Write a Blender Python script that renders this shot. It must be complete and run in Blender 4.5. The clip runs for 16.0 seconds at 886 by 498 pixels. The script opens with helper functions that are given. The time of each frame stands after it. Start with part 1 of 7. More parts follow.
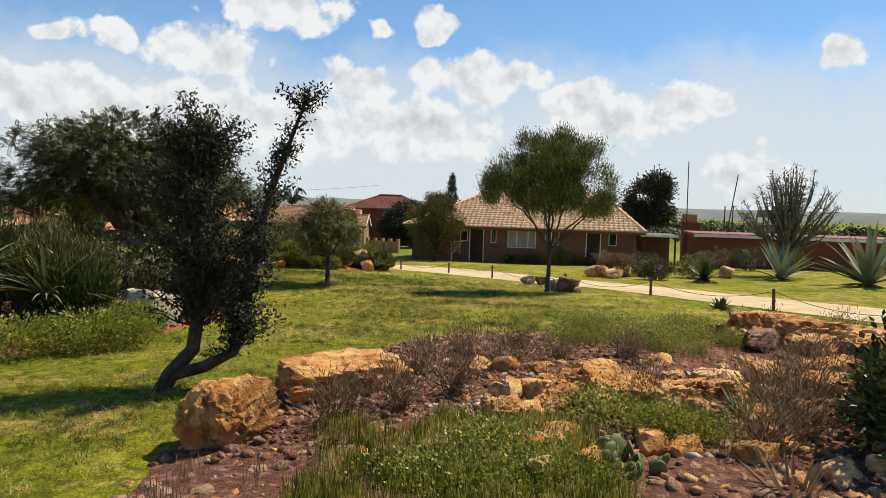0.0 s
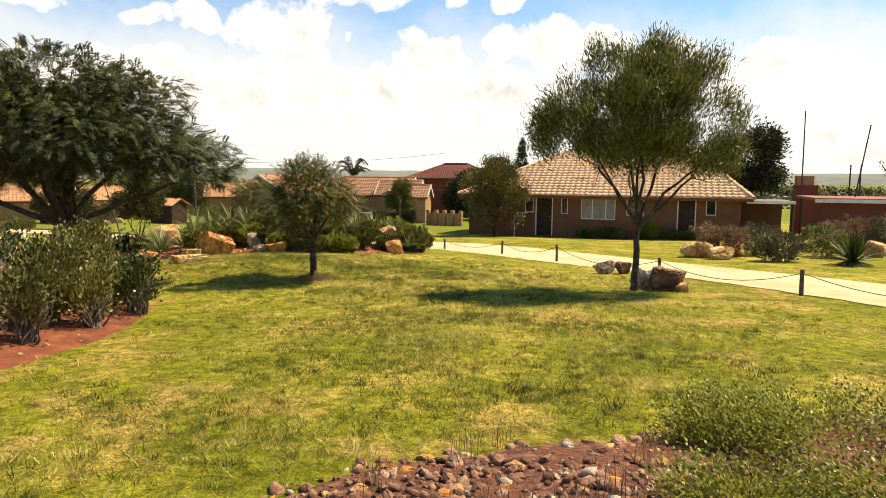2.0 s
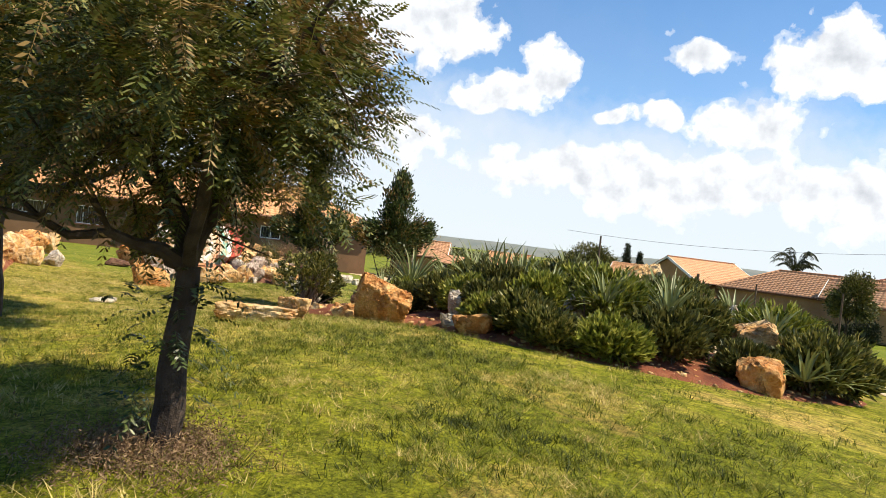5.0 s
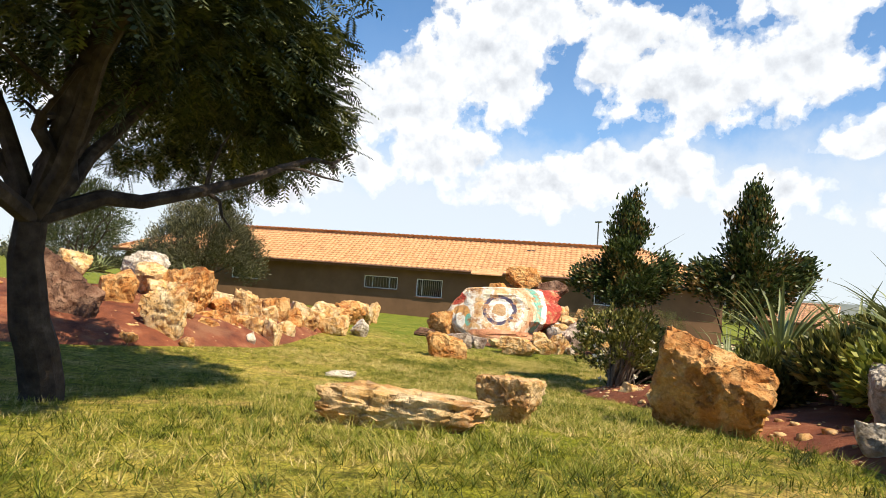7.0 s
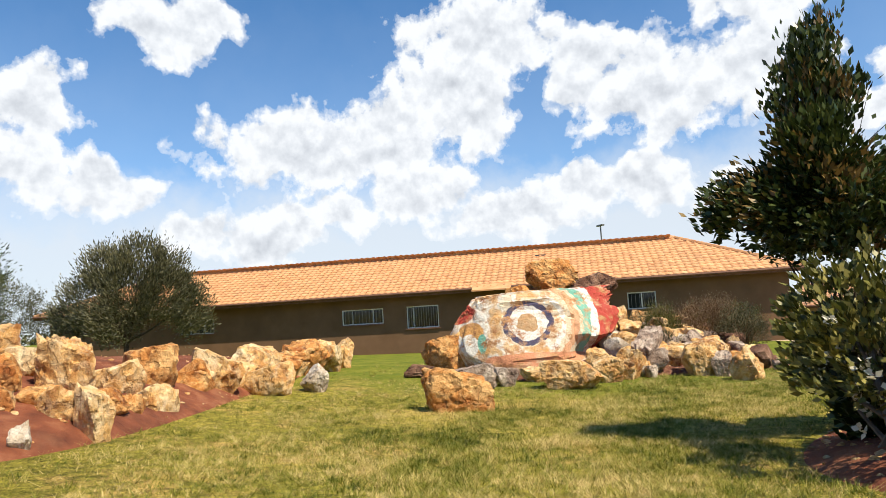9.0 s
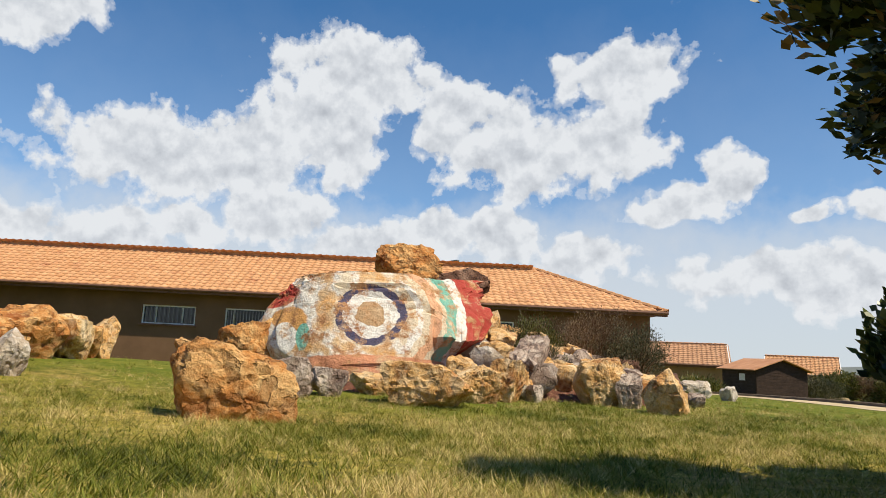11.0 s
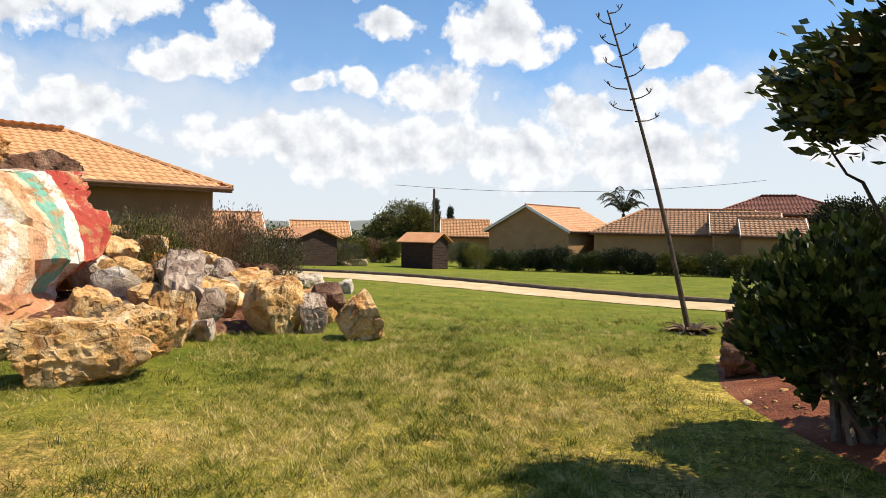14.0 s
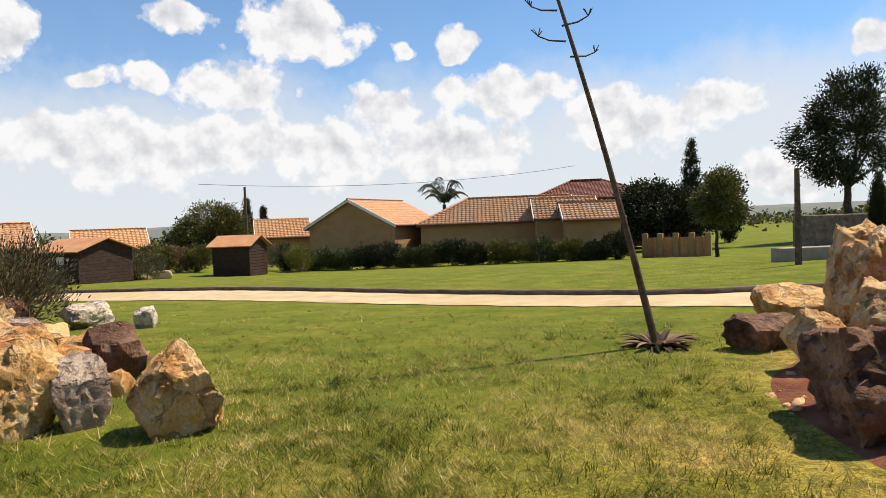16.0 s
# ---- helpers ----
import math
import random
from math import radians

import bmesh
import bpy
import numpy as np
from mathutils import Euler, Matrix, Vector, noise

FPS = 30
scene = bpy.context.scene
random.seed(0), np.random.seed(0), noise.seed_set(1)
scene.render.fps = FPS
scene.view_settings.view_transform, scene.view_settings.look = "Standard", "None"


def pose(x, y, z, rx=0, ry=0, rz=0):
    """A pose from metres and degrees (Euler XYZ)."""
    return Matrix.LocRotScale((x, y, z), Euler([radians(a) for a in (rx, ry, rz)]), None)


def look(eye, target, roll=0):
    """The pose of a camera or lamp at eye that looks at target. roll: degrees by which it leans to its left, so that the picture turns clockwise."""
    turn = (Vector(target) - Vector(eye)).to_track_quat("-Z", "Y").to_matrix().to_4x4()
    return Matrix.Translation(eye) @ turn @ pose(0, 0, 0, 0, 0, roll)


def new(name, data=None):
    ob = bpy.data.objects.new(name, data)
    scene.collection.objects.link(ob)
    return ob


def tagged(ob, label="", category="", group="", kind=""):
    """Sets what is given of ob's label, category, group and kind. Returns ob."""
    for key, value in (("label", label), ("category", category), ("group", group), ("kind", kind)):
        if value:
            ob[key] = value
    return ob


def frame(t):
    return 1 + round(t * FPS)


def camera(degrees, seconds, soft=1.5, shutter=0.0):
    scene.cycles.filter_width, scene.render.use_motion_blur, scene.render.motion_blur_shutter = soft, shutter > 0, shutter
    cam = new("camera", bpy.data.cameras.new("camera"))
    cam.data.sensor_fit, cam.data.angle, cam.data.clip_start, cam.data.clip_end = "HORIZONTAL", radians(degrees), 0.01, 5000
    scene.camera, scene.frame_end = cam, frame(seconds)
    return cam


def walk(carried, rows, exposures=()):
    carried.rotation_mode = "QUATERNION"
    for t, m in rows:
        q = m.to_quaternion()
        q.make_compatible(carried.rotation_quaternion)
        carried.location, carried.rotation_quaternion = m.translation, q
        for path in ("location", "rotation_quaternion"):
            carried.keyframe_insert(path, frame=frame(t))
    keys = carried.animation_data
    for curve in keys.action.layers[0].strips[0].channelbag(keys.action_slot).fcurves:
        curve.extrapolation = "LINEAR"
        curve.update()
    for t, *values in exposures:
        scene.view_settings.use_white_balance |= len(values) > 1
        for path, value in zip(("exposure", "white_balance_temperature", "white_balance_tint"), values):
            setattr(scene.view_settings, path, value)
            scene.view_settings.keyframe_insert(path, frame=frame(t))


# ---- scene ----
cam = camera(67.0, 16.0, soft=0.75)
PATH = [
    (0, (15.121, 3.763, 2.888), (15.244, 5.755, 2.763), 1.7),
    (0.5, (15.247, 4.970, 2.781), (15.323, 6.959, 2.584), -3.3),
    (1, (15.576, 6.289, 2.768), (15.582, 8.273, 2.517), -4.4),
    (1.5, (15.959, 7.849, 2.741), (15.897, 9.834, 2.501), -2.2),
    (2, (16.296, 9.672, 2.651), (16.193, 11.658, 2.436), 0.5),
    (2.5, (16.530, 11.698, 2.490), (16.402, 13.681, 2.260), 0.7),
    (3, (16.631, 13.818, 2.279), (16.470, 15.804, 2.103), -0.7),
    (3.5, (16.594, 15.906, 2.055), (16.347, 17.890, 2.104), 0.1),
    (4, (16.427, 17.850, 1.860), (15.945, 19.789, 1.956), 1.7),
    (4.5, (16.145, 19.583, 1.725), (15.291, 21.391, 1.766), 4.1),
    (5, (15.760, 21.114, 1.656), (14.487, 22.656, 1.634), 6.6),
    (5.2, (15.578, 21.692, 1.642), (14.138, 23.079, 1.595), 7.2),
    (7.3, (11.813, 25.038, 1.243), (9.929, 25.698, 1.360), 3.5),
    (7.5, (11.119, 25.318, 1.217), (9.228, 25.958, 1.339), 3.0),
    (8, (9.406, 25.983, 1.132), (7.503, 26.588, 1.248), 1.0),
    (8.5, (7.724, 26.599, 0.961), (5.821, 27.201, 1.093), -1.3),
    (9, (6.073, 27.166, 0.736), (4.219, 27.886, 0.942), -3.4),
    (9.2, (5.422, 27.379, 0.629), (3.606, 28.182, 0.869), -2.9),
    (11.3, (2.202, 29.131, -0.028), (0.601, 30.296, 0.253), 4.1),
    (11.5, (2.041, 29.032, 0.013), (0.483, 30.270, 0.213), 4.3),
    (12, (1.761, 28.789, 0.130), (0.342, 30.195, 0.231), 0.9),
    (12.5, (1.492, 28.615, 0.269), (0.240, 30.172, 0.348), -2.7),
    (13, (1.112, 28.574, 0.414), (0.074, 30.284, 0.435), -1.5),
    (13.5, (0.584, 28.718, 0.545), (-0.181, 30.561, 0.400), 3.0),
    (14, (-0.058, 29.074, 0.640), (-0.584, 31.003, 0.581), 1.1),
    (14.5, (-0.720, 29.638, 0.684), (-1.028, 31.614, 0.664), -5.4),
    (15, (-1.261, 30.371, 0.675), (-1.371, 32.368, 0.698), -9.3),
    (15.5, (-1.510, 31.189, 0.631), (-1.484, 33.189, 0.674), -8.0),
    (16, (-1.272, 31.959, 0.596), (-1.253, 33.957, 0.522), -2.2),
]
walk(cam, [(t, look(eye, target, roll)) for t, eye, target, roll in PATH],
     exposures=[(0.0, 0.37, 6400, 8), (0.6, 0.52, 6800, 10), (1.2, 0.77, 7250, 11), (2.0, 0.88, 7550, 11), (3.0, 0.92, 7500, 11), (3.5, 0.98, 6900, 11), (4.0, 0.86, 6500, 9), (5.0, 0.72, 6350, 9), (7.5, 0.68, 6350, 9),
                (9.0, 0.57, 6250, 9), (11.5, 0.22, 6250, 9), (12.5, 0.30, 6250, 9), (14.0, 0.55, 6400, 10), (15.5, 0.56, 6400, 10), (16.0, 0.48, 6550, 11)])

# ---- world, sun ----
SUN = Vector((0.50, 0.24, 0.82)).normalized()
SUN_EL = math.asin(SUN.z)
SUN_AZ = math.atan2(SUN.x, SUN.y)

sun_data = bpy.data.lights.new("sun", "SUN")
sun_data.energy, sun_data.angle, sun_data.color = 5.0, radians(0.55), (1.0, 0.86, 0.63)
sun = new("sun", sun_data)
sun.matrix_world = look(SUN * 50, (0, 0, 0))


class Nodes:
    """Short hand for building node trees."""

    def __init__(self, tree):
        self.tree = tree
        tree.nodes.clear()

    def add(self, kind, *links, **values):
        node = self.tree.nodes.new(kind)
        for key, value in values.items():
            if key == "operation":
                node.operation = value
            elif key == "feature":
                node.feature = value
        for n, link in enumerate(links):
            if link is not None:
                self.tree.links.new(link, node.inputs[n])
        return node

    def math(self, op, a, b=None, clamp=False):
        node = self.tree.nodes.new("ShaderNodeMath")
        node.operation, node.use_clamp = op, clamp
        for n, v in enumerate((a, b)):
            if v is None:
                continue
            if isinstance(v, (int, float)):
                node.inputs[n].default_value = v
            else:
                self.tree.links.new(v, node.inputs[n])
        return node.outputs[0]

    def ramp(self, value, stops, mode="LINEAR"):
        node = self.tree.nodes.new("ShaderNodeValToRGB")
        node.color_ramp.interpolation = mode
        el = node.color_ramp.elements
        while len(el) < len(stops):
            el.new(0.5)
        for e, (p, c) in zip(el, stops):
            e.position, e.color = p, (*c, 1) if len(c) == 3 else c
        self.tree.links.new(value, node.inputs[0])
        return node.outputs[0]

    def mix(self, fac, a, b, blend="MIX"):
        node = self.tree.nodes.new("ShaderNodeMix")
        node.data_type, node.blend_type = "RGBA", blend
        for slot, v in ((0, fac), (6, a), (7, b)):
            if isinstance(v, (int, float)):
                node.inputs[slot].default_value = v
            elif isinstance(v, tuple):
                node.inputs[slot].default_value = (*v, 1)
            else:
                self.tree.links.new(v, node.inputs[slot])
        return node.outputs[2]

    def noise(self, vec, scale, detail=4.0, rough=0.55, distort=0.0):
        node = self.tree.nodes.new("ShaderNodeTexNoise")
        node.inputs["Scale"].default_value, node.inputs["Detail"].default_value = scale, detail
        node.inputs["Roughness"].default_value, node.inputs["Distortion"].default_value = rough, distort
        if vec is not None:
            self.tree.links.new(vec, node.inputs["Vector"])
        return node.outputs["Fac"]


def build_world():
    world = bpy.data.worlds.new("sky")
    world.use_nodes = True
    scene.world = world
    n = Nodes(world.node_tree)
    sky = n.add("ShaderNodeTexSky")
    sky.sky_type, sky.sun_disc, sky.sun_elevation, sky.sun_rotation = "NISHITA", False, SUN_EL, SUN_AZ
    sky.altitude, sky.air_density, sky.dust_density, sky.ozone_density = 1500.0, 1.0, 0.6, 1.6
    way = n.add("ShaderNodeTexCoord").outputs["Generated"]
    xyz = n.add("ShaderNodeSeparateXYZ", way).outputs
    az = n.math("ARCTAN2", n.math("MULTIPLY", xyz[0], -1.0), xyz[1])
    el = n.math("ARCSINE", xyz[2])
    # clouds as soft puffs: azimuth, elevation, half width and half height in degrees
    puffs = [
        (79.9, 14.6, 8.14, 3.02), (73.2, 15.2, 5.06, 3.46), (68.2, 18.7, 4.07, 3.46), (64.5, 22.7, 6.6, 3.46), (64.9, 17.1, 2.53, 4.0),
        (55.4, 19.7, 3.52, 3.02), (48.8, 17.3, 8.36, 3.67), (41.4, 18.3, 4.07, 2.7), (100.4, 17.4, 3.08, 3.02), (101.0, 13.3, 3.52, 3.02),
        (94.9, 11.3, 4.07, 1.73), (106.2, 13.6, 2.53, 3.02), (83.8, 7.8, 4.51, 2.27), (89.0, 7.7, 3.08, 1.51), (77.2, 9.4, 3.08, 1.73),
        (70.5, 11.4, 4.07, 1.94), (56.4, 10.0, 4.95, 1.94), (62.8, 8.6, 6.05, 1.94)]
    puffs_b = [
        (26.3, 11.7, 1.32, 0.81), (23.0, 12.1, 1.43, 0.86), (16.0, 11.4, 3.74, 1.84), (32.6, 15.2, 1.98, 2.27), (36.3, 13.2, 3.85, 1.4),
        (20.7, 16.7, 3.3, 1.19), (10.7, 16.2, 5.28, 2.38), (3.6, 9.8, 2.53, 1.73), (-6.5, 10.7, 5.61, 1.62), (29.2, 7.0, 7.59, 1.73),
        (22.2, 6.2, 6.05, 2.48), (15.2, 6.8, 5.06, 1.94), (8.3, 6.5, 6.05, 2.48), (-1.1, 6.3, 7.04, 1.94), (43.7, 8.5, 4.07, 1.73)]
    puffs_c = [
        (50.9, 10.5, 3.08, 1.94), (2.3, 15.1, 0.99, 0.65), (-2.5, 14.8, 1.76, 0.86), (-14.9, 9.1, 2.53, 1.62), (-22.5, 8.7, 3.3, 1.19),
        (-33.9, 12.0, 1.21, 0.97), (-17.3, 7.8, 5.06, 1.94), (-41.6, 8.5, 1.98, 1.19), (-28.3, 2.6, 2.75, 1.94), (40.4, 23.5, 5.5, 2.16), (90.4, 24.0, 5.5, 2.38)]
    here = n.add("ShaderNodeCombineXYZ", az, el).outputs[0]
    wob = n.add("ShaderNodeTexNoise", way)
    wob.inputs["Scale"].default_value, wob.inputs["Detail"].default_value = 14.0, 3.0
    shift = n.add("ShaderNodeVectorMath", wob.outputs["Color"], operation="SUBTRACT")
    shift.inputs[1].default_value = (0.5, 0.5, 0.5)
    shift = n.add("ShaderNodeVectorMath", shift.outputs[0], operation="MULTIPLY")
    shift.inputs[1].default_value = (0.085, 0.075, 0.0)
    here = n.add("ShaderNodeVectorMath", here, shift.outputs[0], operation="ADD").outputs[0]
    nearest, lift = None, None
    for a, e, w, h in puffs + puffs_b + puffs_c:
        a, e, w, h = radians(a), radians(e), radians(w), radians(h)
        moved = n.add("ShaderNodeMapping", here)
        moved.inputs["Location"].default_value = (-a / w, -e / h, 0)
        moved.inputs["Scale"].default_value = (1 / w, 1 / h, 0)
        far = n.add("ShaderNodeVectorMath", moved.outputs[0], operation="LENGTH").outputs["Value"]
        if nearest is None:
            nearest = far
        else:
            node = n.add("ShaderNodeMath", nearest, far, operation="SMOOTH_MIN")
            node.inputs[2].default_value = 0.35
            nearest = node.outputs[0]
    lump = n.noise(way, 23.0, 8.0, 0.55)
    lump2 = n.noise(way, 9.0, 5.0, 0.6)
    above = n.add("ShaderNodeVectorMath", way, operation="ADD")
    above.inputs[1].default_value = (0.008, 0.0, 0.016)
    lump_up = n.noise(above.outputs[0], 23.0, 8.0, 0.55)
    edge = n.math("SUBTRACT", n.math("ADD", n.math("MULTIPLY", lump, 2.3), 0.05), nearest)
    cover = n.ramp(edge, [(0.0, (0, 0, 0)), (0.10, (0.35, 0.35, 0.35)), (0.32, (1, 1, 1))], "EASE")
    # a little fair-weather cloud over the rest of the sky, behind and above the view
    high = n.math("MULTIPLY", n.ramp(lump2, [(0.66, (0, 0, 0)), (0.74, (1, 1, 1))], "EASE"),
                  n.ramp(el, [(0.42, (0, 0, 0)), (0.6, (1, 1, 1))]))
    cover = n.math("MAXIMUM", cover, high)
    # white haze bank low over the horizon
    bank = n.ramp(n.math("ADD", el, n.math("ADD", n.math("MULTIPLY", n.math("SUBTRACT", lump2, 0.5), 0.12), n.math("MULTIPLY", n.math("SUBTRACT", lump, 0.5), 0.05))),
                  [(0.0, (1, 1, 1)), (0.13, (0.96, 0.96, 0.96)), (0.18, (0.75, 0.75, 0.75)), (0.24, (0.2, 0.2, 0.2)), (0.5, (0, 0, 0))])
    relief = n.math("ADD", n.math("MULTIPLY", n.math("SUBTRACT", lump, lump_up), 1.4), n.math("SUBTRACT", 0.84, n.math("MULTIPLY", edge, 0.18)))
    tone = n.ramp(relief, [(0.34, (6.6, 6.8, 7.2)), (0.62, (9.0, 9.15, 9.4)), (0.82, (11.0, 11.0, 11.0))])
    blue = n.mix(1.0, sky.outputs[0], (0.90, 1.52, 1.84), "MULTIPLY")
    hazy = n.mix(n.math("MULTIPLY", bank, 0.92), blue, (9.0, 9.25, 9.5))
    full = n.mix(cover, hazy, tone)
    back = n.add("ShaderNodeBackground", full)
    back.inputs[1].default_value = 0.062
    n.add("ShaderNodeOutputWorld", back.outputs[0])


build_world()

# ---- materials ----
MATS = {}


def surface(name, stops, scale=4.0, rough=0.8, bump=0.3, bump_scale=30.0, detail=6.0, second=None, metal=0.0, spec=0.3, where="Object", tint=0.0, bump_dist=0.02):
    """A procedural surface: a colour ramp over noise, a second wash at another scale, and relief."""
    if name in MATS:
        return MATS[name]
    m = bpy.data.materials.new(name)
    m.use_nodes = True
    n = Nodes(m.node_tree)
    vec = n.add("ShaderNodeTexCoord").outputs[where]
    if where == "Object":
        info = n.add("ShaderNodeObjectInfo").outputs["Random"]
        off = n.add("ShaderNodeVectorMath", vec, operation="ADD")
        n.tree.links.new(n.math("MULTIPLY", info, 37.0), off.inputs[1])
        vec = off.outputs[0]
    col = n.ramp(n.noise(vec, scale, detail), stops)
    if second:
        s2, c2, lo, hi = second
        col = n.mix(n.ramp(n.noise(vec, s2, 5.0, 0.6), [(lo, (0, 0, 0)), (hi, (1, 1, 1))]), col, c2)
    if tint:
        rnd = n.add("ShaderNodeObjectInfo").outputs["Random"]
        col = n.mix(1.0, col, n.ramp(rnd, [(0, (1 - tint,) * 3), (1, (1 + tint,) * 3)]), "MULTIPLY")
    bsdf = n.add("ShaderNodeBsdfPrincipled", col)
    bsdf.inputs["Roughness"].default_value, bsdf.inputs["Metallic"].default_value = rough, metal
    bsdf.inputs["Specular IOR Level"].default_value = spec
    if bump:
        b = n.add("ShaderNodeBump")
        b.inputs["Strength"].default_value, b.inputs["Distance"].default_value = bump, bump_dist
        n.tree.links.new(n.noise(vec, bump_scale, 8.0, 0.65), b.inputs["Height"])
        n.tree.links.new(b.outputs[0], bsdf.inputs["Normal"])
    n.add("ShaderNodeOutputMaterial", bsdf.outputs[0])
    MATS[name] = m
    return m


def leaf(name, dark, mid, light, shine=0.45, through_light=0.2):
    """Foliage: each leaf has its own shade, and lets some light through."""
    if name in MATS:
        return MATS[name]
    m = bpy.data.materials.new(name)
    m.use_nodes = True
    n = Nodes(m.node_tree)
    isle = n.add("ShaderNodeNewGeometry").outputs["Random Per Island"]
    vec = n.add("ShaderNodeTexCoord").outputs["Object"]
    patch = n.noise(vec, 1.3, 3.0)
    value = n.math("ADD", n.math("MULTIPLY", isle, 0.72), n.math("MULTIPLY", patch, 0.36))
    col = n.ramp(value, [(0.1, dark), (0.5, mid), (0.95, light)])
    bsdf = n.add("ShaderNodeBsdfPrincipled", col)
    bsdf.inputs["Roughness"].default_value = shine
    bsdf.inputs["Specular IOR Level"].default_value = 0.35
    trans = n.add("ShaderNodeBsdfTranslucent", col)
    mixed = n.add("ShaderNodeMixShader", None, bsdf.outputs[0], trans.outputs[0])
    mixed.inputs[0].default_value = through_light
    n.add("ShaderNodeOutputMaterial", mixed.outputs[0])
    MATS[name] = m
    return m


def grass_material():
    """Lawn blades: green in clumps, yellowed and straw-coloured between them."""
    m = bpy.data.materials.new("lawn_grass")
    m.use_nodes = True
    n = Nodes(m.node_tree)
    isle = n.add("ShaderNodeNewGeometry").outputs["Random Per Island"]
    vec = n.add("ShaderNodeTexCoord").outputs["Object"]
    clump, patch = n.noise(vec, 7.0, 5.0, 0.7), n.noise(vec, 0.8, 6.0, 0.66, 0.4)
    value = n.math("ADD", n.math("MULTIPLY", isle, 0.42), n.math("ADD", n.math("MULTIPLY", n.math("SUBTRACT", clump, 0.5), 2.6), n.math("MULTIPLY", n.math("SUBTRACT", patch, 0.5), 2.0)))
    # the lawn near the painted rock is drier
    west = n.ramp(n.math("DIVIDE", n.add("ShaderNodeSeparateXYZ", vec).outputs[0], 10.0), [(0.0, (1, 1, 1)), (0.9, (0, 0, 0))])
    value = n.math("ADD", value, n.math("MULTIPLY", west, 0.13))
    col = n.ramp(n.math("ADD", value, 0.26), [(0.0, (0.022, 0.034, 0.003)), (0.26, (0.090, 0.110, 0.007)), (0.50, (0.200, 0.218, 0.018)), (0.74, (0.42, 0.345, 0.09)), (1.0, (0.68, 0.53, 0.23))])
    bsdf = n.add("ShaderNodeBsdfPrincipled", col)
    bsdf.inputs["Roughness"].default_value, bsdf.inputs["Specular IOR Level"].default_value = 0.6, 0.3
    trans = n.add("ShaderNodeBsdfTranslucent", col)
    mixed = n.add("ShaderNodeMixShader", None, bsdf.outputs[0], trans.outputs[0])
    mixed.inputs[0].default_value = 0.25
    n.add("ShaderNodeOutputMaterial", mixed.outputs[0])
    return m


def rock_material(name, base, mid, pale, dark, amount=0.5):
    """Weathered stone: ochre and pale crusts, dark cracks, layered relief."""
    if name in MATS:
        return MATS[name]
    m = bpy.data.materials.new(name)
    m.use_nodes = True
    n = Nodes(m.node_tree)
    info = n.add("ShaderNodeObjectInfo").outputs["Random"]
    vec = n.add("ShaderNodeTexCoord").outputs["Object"]
    off = n.add("ShaderNodeVectorMath", vec, operation="ADD")
    n.tree.links.new(n.math("MULTIPLY", info, 53.0), off.inputs[1])
    vec = off.outputs[0]
    col = n.ramp(n.noise(vec, 2.6, 8.0, 0.62, 0.6), [(0.32, base), (0.5, mid), (0.68, pale)])
    crust = n.ramp(n.noise(vec, 6.5, 9.0, 0.68, 0.8), [(0.47, (0, 0, 0)), (0.60, (1, 1, 1))])
    col = n.mix(n.math("MULTIPLY", crust, amount), col, pale)
    grain = n.noise(vec, 46.0, 6.0, 0.7)
    col = n.mix(0.7, col, n.ramp(grain, [(0.25, (0.5, 0.46, 0.44)), (0.7, (1.12, 1.1, 1.08))]), "MULTIPLY")
    vor = n.add("ShaderNodeTexVoronoi", vec, feature="DISTANCE_TO_EDGE")
    vor.inputs["Scale"].default_value = 2.6
    crack = n.ramp(n.math("ADD", vor.outputs["Distance"], n.math("MULTIPLY", n.math("SUBTRACT", n.noise(vec, 9.0, 6.0), 0.5), 0.9)), [(0.0, (1, 1, 1)), (0.05, (0, 0, 0))])
    col = n.mix(n.math("MULTIPLY", crack, 0.28), col, dark)
    bsdf = n.add("ShaderNodeBsdfPrincipled", col)
    bsdf.inputs["Roughness"].default_value, bsdf.inputs["Specular IOR Level"].default_value = 0.82, 0.25
    ridge = n.tree.nodes.new("ShaderNodeTexNoise")
    ridge.noise_type = "RIDGED_MULTIFRACTAL"
    ridge.inputs["Scale"].default_value, ridge.inputs["Detail"].default_value = 2.4, 7.0
    n.tree.links.new(vec, ridge.inputs["Vector"])
    height = n.math("ADD", n.math("MULTIPLY", n.noise(vec, 7.0, 10.0, 0.62), 0.9), n.math("MULTIPLY", crack, -0.5))
    height = n.math("ADD", height, n.math("MULTIPLY", ridge.outputs["Fac"], -0.28))
    height = n.math("ADD", height, n.math("MULTIPLY", grain, 0.25))
    b = n.add("ShaderNodeBump")
    b.inputs["Strength"].default_value, b.inputs["Distance"].default_value = 1.0, 0.075
    n.tree.links.new(height, b.inputs["Height"])
    n.tree.links.new(b.outputs[0], bsdf.inputs["Normal"])
    n.add("ShaderNodeOutputMaterial", bsdf.outputs[0])
    MATS[name] = m
    return m


